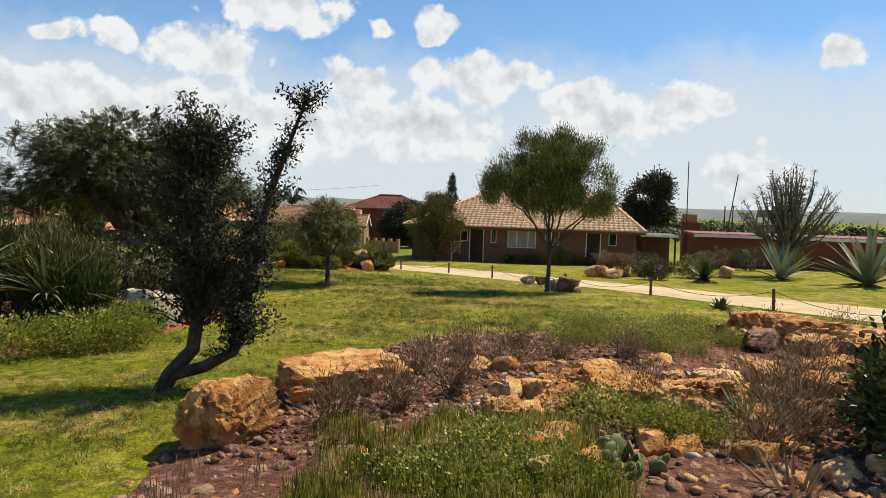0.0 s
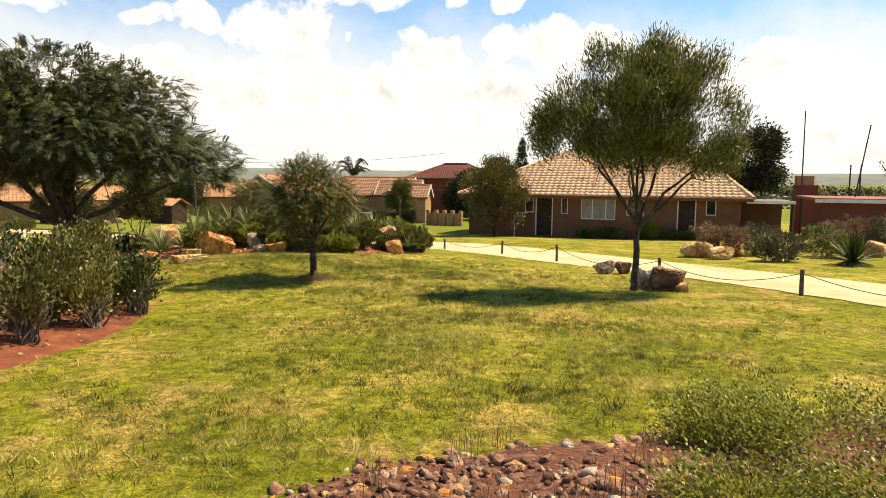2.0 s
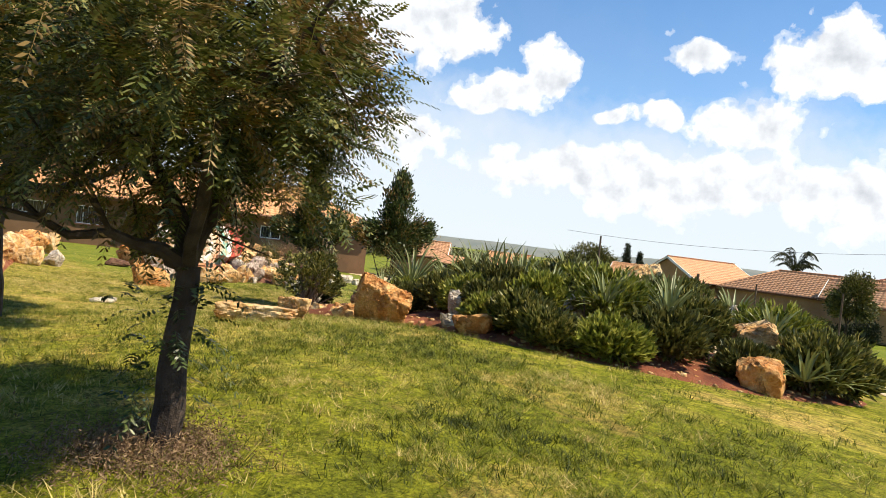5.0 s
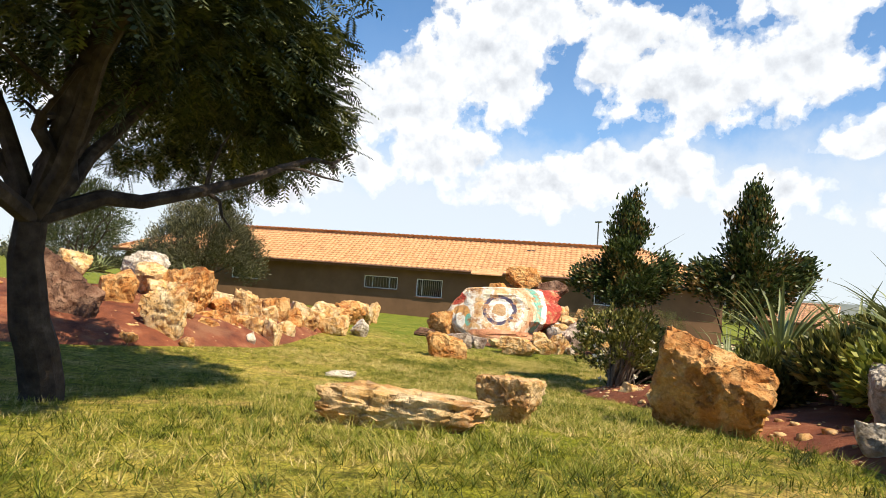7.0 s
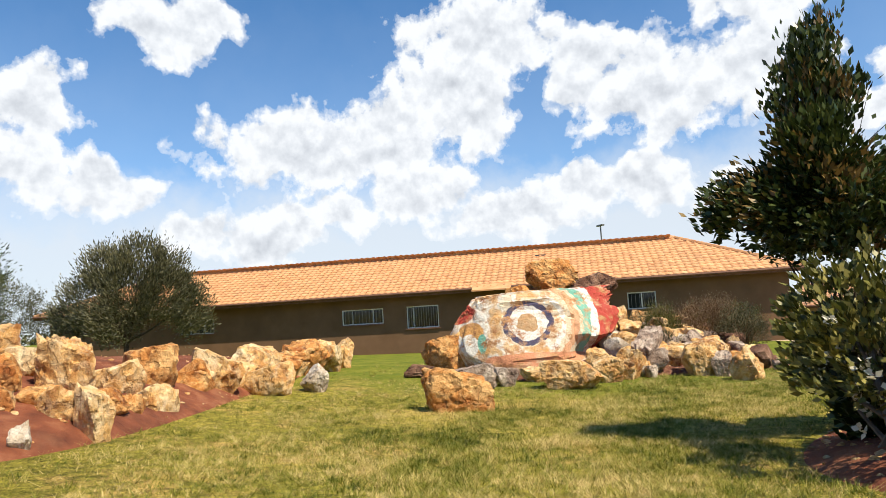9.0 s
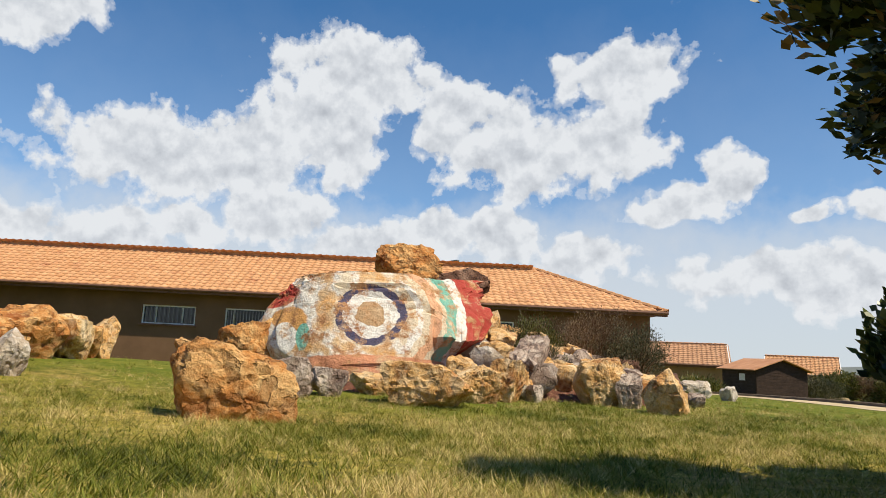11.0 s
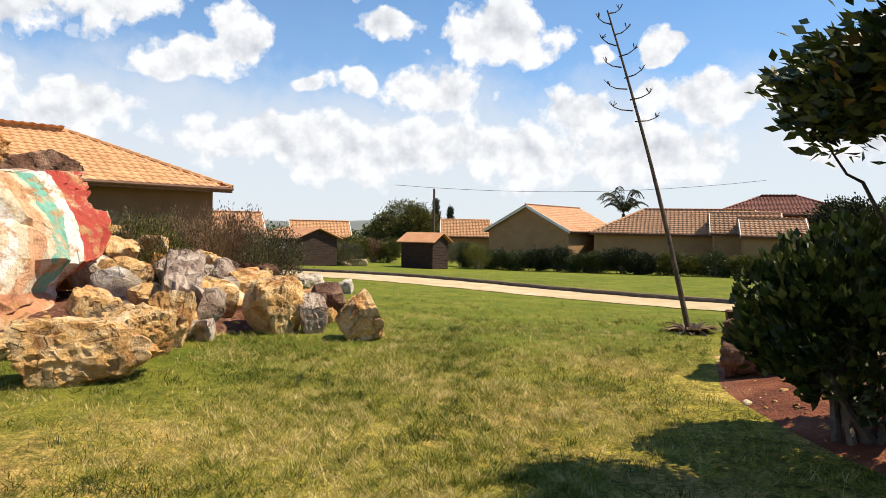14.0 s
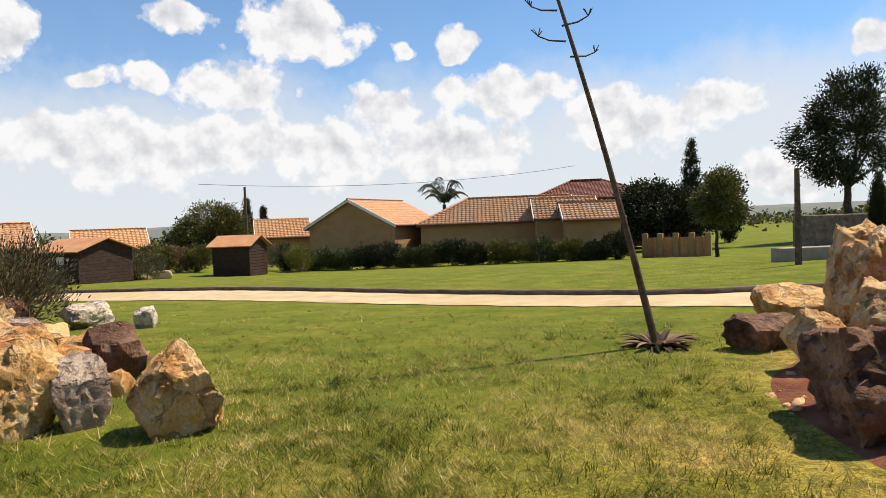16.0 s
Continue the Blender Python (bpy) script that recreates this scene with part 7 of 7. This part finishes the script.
# ---- posts, sheds, walls, poles ----
def build_small_structures():
    spots = [(15.1, 33.7), (17.1, 31.6), (18.55, 28.75), (20.3, 24.5), (21.8, 21.2), (23.6, 18.4), (25.0, 15.4)]
    heads = []
    for i, (x, y) in enumerate(spots):
        ob = empty("fence_post", x, y, gz(x, y), 25 * i)
        tagged(ob, "short weathered wooden post beside the dirt road", "post", "road posts")
        h = 0.40 + 0.05 * (i % 3)
        pts, q = tube([(0, 0, -0.15), (0.01, 0, h * 0.5), (0.02 * (i % 2), 0.01, h)], [0.038, 0.036, 0.034], 9)
        bm = bmesh.new()
        vs = [bm.verts.new(p) for p in pts[:-2]]
        for f in q:
            bm.faces.new([vs[k] for k in f])
        bm.faces.new(vs[-9:])
        part("post", bm, POST_WOOD, ob)
        heads.append(Vector((x, y, gz(x, y) + h - 0.06)))
    for a, b in zip(heads, heads[1:]):
        d = (b - a).length
        line = [a.lerp(b, s) - Vector((0, 0, min(0.28, 0.07 * d) * 4 * s * (1 - s))) for s in np.linspace(0, 1, 15)]
        ob = part("chain", tube(line, [0.007] * 15, 5), DARK_METAL)
        tagged(ob, "thin dark chain sagging between the road posts", "chain", "road chains")

    def shed(label, x, y, rz, w, d, h, wall_mat, planks, vent):
        z = gz(x, y)
        ob = empty("shed", x, y, z, rz)
        tagged(ob, label, "shed")
        part("body", box(w - 0.06, d - 0.06, h + 0.3, 0, 0, -0.3), wall_mat, ob)
        k = int((h) / 0.16)
        if planks:
            for sx, sy, horizontal in ((w, 0.03, 0), (0.03, d, 1)):
                for i in range(k):
                    if horizontal:
                        part("plank", box(0.035, d, 0.15, w / 2, 0, i * h / k, bevel=0.006), wall_mat, ob)
                    else:
                        part("plank", box(w, 0.035, 0.15, 0, -d / 2, i * h / k, bevel=0.006), wall_mat, ob)
        pts = [(-w / 2, sy * d / 2, h) for sy in (-1, 1)] + [(-w / 2, 0, h + 0.5)] + [(w / 2, sy * d / 2, h) for sy in (-1, 1)] + [(w / 2, 0, h + 0.5)]
        part("gable", (pts, [(0, 2, 1), (3, 4, 5), (0, 1, 4, 3), (0, 3, 5, 2), (1, 2, 5, 4)]), wall_mat, ob)
        for sg in (-1, 1):
            a, b = (0, h + 0.56), (sg * (d / 2 + 0.25), h - 0.06)
            p = [(sx * (w / 2 + 0.25), yy, zz + t) for sx in (-1, 1) for yy, zz in (a, b) for t in (0, 0.05)]
            part("roof", (p, [(0, 2, 3, 1), (4, 5, 7, 6), (0, 1, 5, 4), (2, 6, 7, 3), (1, 3, 7, 5), (0, 4, 6, 2)]), TIN, ob, "rust-orange sheet roof")
        if vent:
            part("sign", box(0.5, 0.03, 0.36, w * 0.12, -d / 2 - 0.04, h * 0.62, bevel=0.005), WHITE, ob, "small grey and white board")
        return ob

    shed("dark plank garden shed with an orange sheet roof", -18.6, 65.0, -25, 3.1, 3.0, 1.6, DARK_WOOD, True, True)
    shed("dark brown windowless hut with an orange sheet roof", -12.8, 71.3, -12, 2.3, 2.2, 1.75, DARK_WOOD, True, False)

    # boundary hedge in front of the far houses
    rng = np.random.default_rng(95)
    for i in range(16):
        s = i / 15
        x, y = -11.5 + 21.0 * s, 76.5 - 4.5 * s
        m = (DARK_LEAF, GUM, OLIVE)[int(rng.integers(3))]
        bush("dark clipped hedge along the far boundary", x, y, 2.0, 1.6, rng.uniform(1.2, 1.85), m, 600 + i, 170, 36, 0.14, 0.035, -0.1, 5, "hedge", category="hedge", spread_r=0.12)
    for i in range(12):
        s = i / 11
        x, y = -29.0 + 12.0 * s, 72.0 + 4.0 * s
        bush("tall scrubby hedge beside the sheds", x, y, 2.0, 1.6, rng.uniform(1.6, 2.3), (SHRUB, DRY, OLIVE)[i % 3], 630 + i, 150, 34, 0.16, 0.03, -0.1, 6, "hedge", category="hedge", spread_r=0.12)
    for i, (x, y, w, h) in enumerate(((-17.9, 66.6, 2.4, 1.3), (-16.7, 67.3, 2.4, 1.4), (-14.31, 52.78, 1.8, 0.6), (-12.0, 72.5, 2.4, 2.2), (-9.9, 74.5, 2.2, 1.8))):
        bush("tall wispy green thicket", x, y, w, w, h, (SHRUB, GREY_SHRUB)[i % 2], 650 + i, 260, 36, 0.12, 0.012, -0.1, 14, "thicket", category="shrub", spread_r=0.14, up=1.0)
    # sand heaps by the shed
    for x, y, w, h in ((-18.9, 66.8, 2.6, 0.4), (-17.4, 67.8, 2.2, 0.35), (-16.4, 68.4, 1.6, 0.5)):
        p, f = rock_shape(w, w * 0.7, h, 771 + int(w * 10), 4, 0.4, 3)
        ob = new("sand_heap", fast_mesh("sand_heap", p, f, ROAD, True))
        ob.matrix_basis = pose(x, y, gz(x, y) - 0.05)
        tagged(ob, "low heap of pale building sand", "sand heap")

    def pole(label, x, y, h, r, lean=0.0, name="pole", mat=POST_WOOD, lift=0.0):
        ob = part(name, tube([(0, 0, -0.3), (lean / 2, 0, h / 2), (lean, 0, h)], [r * 1.15, r, r * 0.8], 8), mat)
        ob.matrix_basis = pose(x, y, gz(x, y) + lift)
        return tagged(ob, label, "pole")

    pole("wooden power pole with a single wire", -16.4, 85.7, 6.3, 0.12)
    wire = part("power_wire", tube([Vector((-19.47, 84.0, 4.4)).lerp(Vector((12.0, 95.0, 5.6)), s) - Vector((0, 0, 3.2 * s * (1 - s))) for s in np.linspace(0, 1, 12)], [0.02] * 12, 4), DARK_METAL)
    tagged(wire, "thin overhead power wire", "wire")
    pole("dark slim wooden post by the gate", 7.0, 47.18, 2.2, 0.07)
    pole("thin garden post beyond the road", 9.52, 45.62, 2.0, 0.035)
    pole("thin garden post beyond the road", 12.02, 46.15, 2.0, 0.035)
    pole("thin aerial pole behind the red wall", 35.26, 50.12, 7.2, 0.04, -0.1, mat=DARK_METAL)
    pole("thin leaning aerial pole behind the red wall", 36.87, 48.11, 6.2, 0.04, 0.9, mat=DARK_METAL)
    for k in range(2):
        pole("short flue pipe on the red-roofed building", 38.4 + 0.6 * k, 51.0, 4.2, 0.05, mat=DARK_METAL)
    # floodlight mast behind the low building
    m = empty("floodlight_mast", -51.0, 66.6, -0.5)
    tagged(m, "slim lamp mast with a flat head far behind the roof", "lamp mast")
    part("mast", tube([(0, 0, -1), (0, 0, 9.6)], [0.10, 0.07], 8), METAL, m)
    part("head", box(1.0, 0.35, 0.16, 0, 0, 9.6, bevel=0.04), METAL, m)
    # vent on the low building's roof
    v = empty("roof_vent", -22.45, 43.3, 3.36, 58)
    tagged(v, "small dark vent cowl on the tiled roof", "vent")
    part("cowl", box(0.55, 0.4, 0.16, 0, 0, 0.0, bevel=0.04), DARK_METAL, v)
    # red-walled flat building at the far side of the road
    ob = empty("outbuilding", 33.9, 45.2, -0.30, -16)
    tagged(ob, "low red brick outbuilding with a pale sheet roof edge", "building")
    part("wall", box(13.0, 5.0, 2.5, 6.5, 2.5, -0.6), RED_BRICK, ob)
    part("roof", box(13.6, 5.6, 0.14, 6.5, 2.5, 1.9, bevel=0.03), TILE_RED, ob)
    part("fascia", box(13.6, 0.05, 0.18, 6.5, -0.33, 1.8), WHITE, ob, "white roof edge")
    st = empty("tank_stand", 38.6, 45.8, 1.73)
    tagged(st, "small metal tank stand on the roof", "tank stand")
    for sx in (-0.4, 0.4):
        for sy in (-0.4, 0.4):
            part("leg", box(0.06, 0.06, 1.1, sx, sy, 0), DARK_METAL, st)
    part("shelf", box(1.0, 1.0, 0.07, 0, 0, 0.55), DARK_METAL, st)
    part("tank", box(0.85, 0.85, 0.5, 0, 0, 1.1, bevel=0.08), METAL, st)
    tower = empty("chimney_block", 36.6, 52.54, -0.6, -16)
    tagged(tower, "square tan brick chimney tower behind the trees", "tower")
    part("shaft", box(1.2, 1.2, 3.4, 0, 0, -0.5), RED_BRICK, tower)
    part("cap", box(0.95, 0.95, 0.6, -0.1, 0, 2.9, bevel=0.03), TAN_PLASTER, tower)
    # lean-to beside the brown house
    lt = empty("lean_to", 29.7, 43.9, -0.55, -14.6)
    tagged(lt, "open lean-to carport with a white edge beside the house", "carport")
    part("roof", box(2.2, 4.0, 0.08, 1.1, 2.0, 2.05), METAL, lt)
    part("fascia", box(2.2, 0.05, 0.14, 1.1, -0.03, 2.00), WHITE, lt)
    for sx in (0.15, 2.05):
        part("post", box(0.1, 0.1, 2.2, sx, 0.1, -0.15), DARK_WOOD, lt)
    part("back_wall", box(2.2, 0.2, 2.15, 1.1, 3.8, -0.1), BRICK, lt)
    # white standpipe by the house
    pw = Vector((20.44, 47.08)) + Vector((0.968, -0.252)) * -1.9 + Vector((-0.252, -0.968)) * 1.2
    sp = part("standpipe", tube([(0, 0, -0.1), (0, 0, 1.15), (0.03, 0, 1.22), (0.7, 0, 1.25)], [0.03] * 4, 7), WHITE)
    sp.matrix_basis = pose(pw.x, pw.y, gz(pw.x, pw.y))
    tagged(sp, "white bent water pipe standing by the house", "pipe")
    # orange wooden gate wall by the tan houses
    g = empty("garden_wall", 11.6, 73.1, gz(12.5, 72.5), -32)
    tagged(g, "orange plank and pillar garden wall", "wall")
    for i in range(5):
        part("pillar", box(0.32, 0.32, 1.75, i * 0.92, 0, -0.3, bevel=0.02), TAN_PLASTER, g)
    for i in range(4):
        for k in range(5):
            part("plank", box(0.115, 0.04, 1.4, i * 0.92 + 0.225 + k * 0.118, 0, -0.2), BRIGHT_WOOD, g)
    # stone planter and low wall seen over the road
    pl = empty("planter", 9.01, 48.76, gz(9.01, 48.76), 5)
    tagged(pl, "low concrete planter wall with a square block", "planter")
    part("wall", box(3.6, 0.5, 0.42, 0, 0, -0.1, bevel=0.02), CONCRETE, pl)
    part("block", box(1.5, 0.9, 1.2, 0.2, 0.8, -0.1, bevel=0.03), GREY_BARK, pl)


build_small_structures()

# far hills on the horizon
hx = np.linspace(-2600, 2600, 180)
rows = []
for k, (yy, hh) in enumerate(((1900, -30), (2000, 12), (2100, 24), (2300, 26))):
    rows.append(np.column_stack([hx, yy - 0.00012 * hx ** 2, [hh * (0.8 + 0.35 * noise.fractal(Vector((a / 420, 3.3, k * 0.1)), 0.9, 2, 4)) if hh > 0 else hh for a in hx]]))
HILL = surface("far_hill", [(0.3, (0.13, 0.155, 0.15)), (0.7, (0.19, 0.20, 0.18))], 0.02, 1.0, 0.0)
tagged(new("far_hills", fast_mesh("far_hills", np.concatenate(rows), grid_faces(180, 4), HILL, True)), "low hazy blue-green hills along the horizon", "hills", kind="structure")


def build_far_scrub():
    """Bands of scrub and small far trees out to the skyline, too many to count."""
    rng = np.random.default_rng(150)
    for mat, seed in ((OLIVE, 1), (DARK_LEAF, 2), (GREY_SHRUB, 3)):
        rows = []
        for _ in range(150):
            a, r = rng.uniform(-1.25, 2.0), rng.uniform(105, 330) ** 1.0
            x, y = math.sin(-a) * r, 28 + math.cos(a) * r
            drop = 0.006 * max(math.hypot(x, y - 30) - 130, 0)
            h, w = rng.uniform(1.2, 3.6), rng.uniform(3, 9)
            k = int(w * 5)
            q = rng.normal(0, 1, (k, 3)) * (w * 0.4, w * 0.4, h * 0.22)
            rows.append(q + (x, y, gz(x, y) - drop + h * 0.45))
        c = np.concatenate(rows)
        p, f = leaf_cloud(c, rng.poisson(9, len(c)), 0.5, 0.7, 0.3, rng)
        ob = new("far_scrub", fast_mesh("far_scrub", p, f, mat))
        tagged(ob, "far scrub and small trees along the skyline", "scrub", kind="stuff")


build_far_scrub()


# ---- loose ground cover: stones and grass ----
def build_gravel():
    """Pebbles and chips over the first bed."""
    rng = np.random.default_rng(120)
    v, f = ICO[1]
    base = [v @ np.diag(rng.uniform(0.3, 0.55, 3) * (1, 1, 0.55)) * (1 + rng.normal(0, 0.16, (len(v), 1))) for i in range(9)]
    for mat, count, seed in ((CHIP, 6200, 1), (DARK_ROCK, 700, 2), (ORANGE_ROCK, 1500, 3), (PALE_ROCK, 260, 4)):
        spots = bed_spots(BED_A, count, 900 + seed, lambda x, y: not (x > 18.0 and y > 12.0) and y > 5.4)
        pts, faces = [], []
        for i, (x, y, z) in enumerate(spots):
            s = 0.022 + 0.11 * rng.random() ** 2.6
            m = np.array(Euler((rng.uniform(-0.7, 0.7), rng.uniform(-0.7, 0.7), rng.uniform(0, 6.3))).to_matrix()) * s * 1.3
            pts.append(base[i % 9] @ m.T + np.array((x, y, z - s * 0.1)))
            faces.append(f + i * len(v))
        ob = new("gravel", fast_mesh("gravel", np.concatenate(pts), np.concatenate(faces), mat))
        tagged(ob, "loose gravel and broken stones on the bed", "gravel", kind="stuff")
    for mat, count, seed in ((CHIP, 6600, 5), (PALE_ROCK, 420, 6), (DARK_ROCK, 2000, 7)):
        spots = bed_spots(BED_A, count, 900 + seed, lambda x, y: (13.9 < x < 18.2 and 8.0 < y < 13.4) or (x > 17.4 and 6.4 < y < 10.4))
        pts, faces = [], []
        for i, (x, y, z) in enumerate(spots):
            s = 0.025 + 0.07 * rng.random() ** 2
            m = np.array(Euler((rng.uniform(-0.9, 0.9), rng.uniform(-0.9, 0.9), rng.uniform(0, 6.3))).to_matrix()) * s * 1.3
            pts.append(base[i % 9] @ m.T + np.array((x, y, z + s * 0.1)))
            faces.append(f + i * len(v))
        ob = new("gravel", fast_mesh("gravel", np.concatenate(pts), np.concatenate(faces), mat))
        tagged(ob, "dense broken stone chips on the bed", "gravel", kind="stuff")
    for bed, n, seed in ((BED_E, 700, 31), (BED_F, 900, 32), (BED_D, 2600, 33), (BED_L, 400, 34)):
        pts, faces = [], []
        for i, (x, y, z) in enumerate(bed_spots(bed, n, seed)):
            s = 0.02 + 0.09 * rng.random() ** 2.5
            m = np.array(Euler((rng.uniform(-0.5, 0.5), rng.uniform(-0.5, 0.5), rng.uniform(0, 6.3))).to_matrix()) * s * 1.3
            pts.append(base[i % 9] @ m.T + np.array((x, y, z - s * 0.1)))
            faces.append(f + i * len(v))
        ob = new("gravel", fast_mesh("gravel", np.concatenate(pts), np.concatenate(faces), TAN_ROCK))
        tagged(ob, "loose stones on the red earth", "gravel", kind="stuff")


build_gravel()
rng_d = np.random.default_rng(140)
ring = np.column_stack([rng_d.normal(0, 1, (700, 2)) * 0.20 + (13.1, 22.55), np.zeros(700)])
ring[:, 2] = ground_z(ring[:, 0], ring[:, 1]) + 0.01 + rng_d.random(700) * 0.04
dp, df = leaf_cloud(ring, np.full(700, 14), 0.03, 0.026, 0.003, rng_d)
dp[:, 2] = np.maximum(dp[:, 2], ground_z(dp[:, 0], dp[:, 1]) + 0.004)
tagged(new("leaf_litter", fast_mesh("leaf_litter", dp, df, DRY)), "dry twigs and leaf litter round the small tree", "leaf litter", kind="stuff")


def build_grass():
    """Blades of the lawn along the walk, thinner further off."""
    rng = np.random.default_rng(130)
    beds = (BED_A, BED_L, BED_D, BED_F, BED_E)
    boxes = [(b["rim"].min(0), b["rim"].max(0)) for b in beds]
    walk_line = catmull([(13, 9), (16, 14), (16.6, 18), (15.0, 22.8), (11, 25.4), (6, 27.3), (2.6, 29.0), (0.4, 29.6), (-1.4, 32.5), (-1.6, 36), (-3, 29)], 12)
    road_near = road_line[::2]

    def patch(n, spread_m, size, seed, name, mat=GRASS, upright=True, label="short uneven blades of mown lawn grass"):
        tufted = n // 14
        k = rng.integers(len(walk_line), size=tufted)
        heart = walk_line[k] + rng.normal(0, 1, (tufted, 2)) * spread_m
        mine = rng.integers(tufted, size=n)
        xy = heart[mine] + rng.normal(0, 1, (n, 2)) * 0.028
        vigour = (0.35 + 1.7 * rng.random(tufted) ** 1.6)[mine]
        ok = np.ones(n, bool)
        for b, (lo, hi) in zip(beds, boxes):
            cand = np.where(((xy > lo) & (xy < hi)).all(1))[0]
            rim = b["rim"]
            inn = np.zeros(len(cand), bool)
            j = len(rim) - 1
            X, Y = xy[cand, 0], xy[cand, 1]
            for i in range(len(rim)):
                cross = ((rim[i, 1] > Y) != (rim[j, 1] > Y)) & (X < (rim[j, 0] - rim[i, 0]) * (Y - rim[i, 1]) / (rim[j, 1] - rim[i, 1] + 1e-9) + rim[i, 0])
                inn ^= cross
                j = i
            ok[cand[inn]] = False
        d = np.min(np.hypot(xy[:, None, 0] - road_near[None, :, 0], xy[:, None, 1] - road_near[None, :, 1]), 1) if n < 60000 else None
        if d is None:
            d = np.concatenate([np.min(np.hypot(c[:, None, 0] - road_near[None, :, 0], c[:, None, 1] - road_near[None, :, 1]), 1) for c in np.array_split(xy, n // 40000 + 1)])
        ok &= d > 2.1
        # bare and thin patches
        cell = {}
        keep = np.empty(n)
        gxy = np.round(xy * 4).astype(int)
        for i in range(n):
            key = (gxy[i, 0], gxy[i, 1])
            if key not in cell:
                cell[key] = noise.fractal(Vector((key[0] * 0.25 * 0.75, key[1] * 0.25 * 0.75, 0.0)), 0.9, 2.0, 4)
            keep[i] = cell[key]
        ok &= rng.random(n) < (np.clip(0.8 - 2.4 * keep, 0.22, 1.0) if upright else np.clip(0.35 + 1.6 * keep, 0.08, 1.0))
        xy = xy[ok]
        vigour = vigour[ok]
        m = len(xy)
        z = ground_z(xy[:, 0], xy[:, 1]) - 0.004
        base = np.column_stack([xy, z])
        a = rng.uniform(0, 2 * math.pi, m)
        h = size * rng.uniform(0.45, 1.3, m) * (vigour if upright else 0.25)
        l = h * rng.uniform(0.3, 2.0, m) if upright else size * rng.uniform(0.6, 1.6, m)
        b = rng.uniform(0, 2 * math.pi, m)
        s = np.column_stack([np.cos(b), np.sin(b), np.zeros(m)]) * (size * 0.075)
        tip = base + np.column_stack([np.cos(a) * l, np.sin(a) * l, h])
        pts = np.stack([base - s, base + s, tip], 1).reshape(-1, 3)
        ob = new(name, fast_mesh(name, pts, np.arange(3 * m).reshape(-1, 3), mat))
        tagged(ob, label, "grass", kind="stuff")

    patch(640000, 1.5, 0.040, 1, "grass")
    patch(420000, 3.6, 0.042, 2, "grass")
    patch(340000, 2.2, 0.024, 3, "dry_grass", STRAW, False, "dry straw-coloured clippings lying in the lawn")
    tufts("taller grass tufts standing in the lawn", [(*p, gz(*p)) for p in walk_line[rng.integers(len(walk_line), size=1500)] + rng.normal(0, 2.0, (1500, 2)) if not any(inside(b["rim"], *p) for b in beds)], GRASS, 131, 24, 0.065, 0.0030, lean=1.4)
    tufts("long grass at the edge of the bed", bed_spots(BED_A, 300, 132, lambda x, y: 14.6 < x < 16.4 and 6.4 < y < 8.6), GRASS, 133, 36, 0.20, 0.003)
    tufts("dry grass stalks in the bed", bed_spots(BED_A, 220, 134, lambda x, y: y > 6), DRY, 135, 16, 0.26, 0.0022)


build_grass()
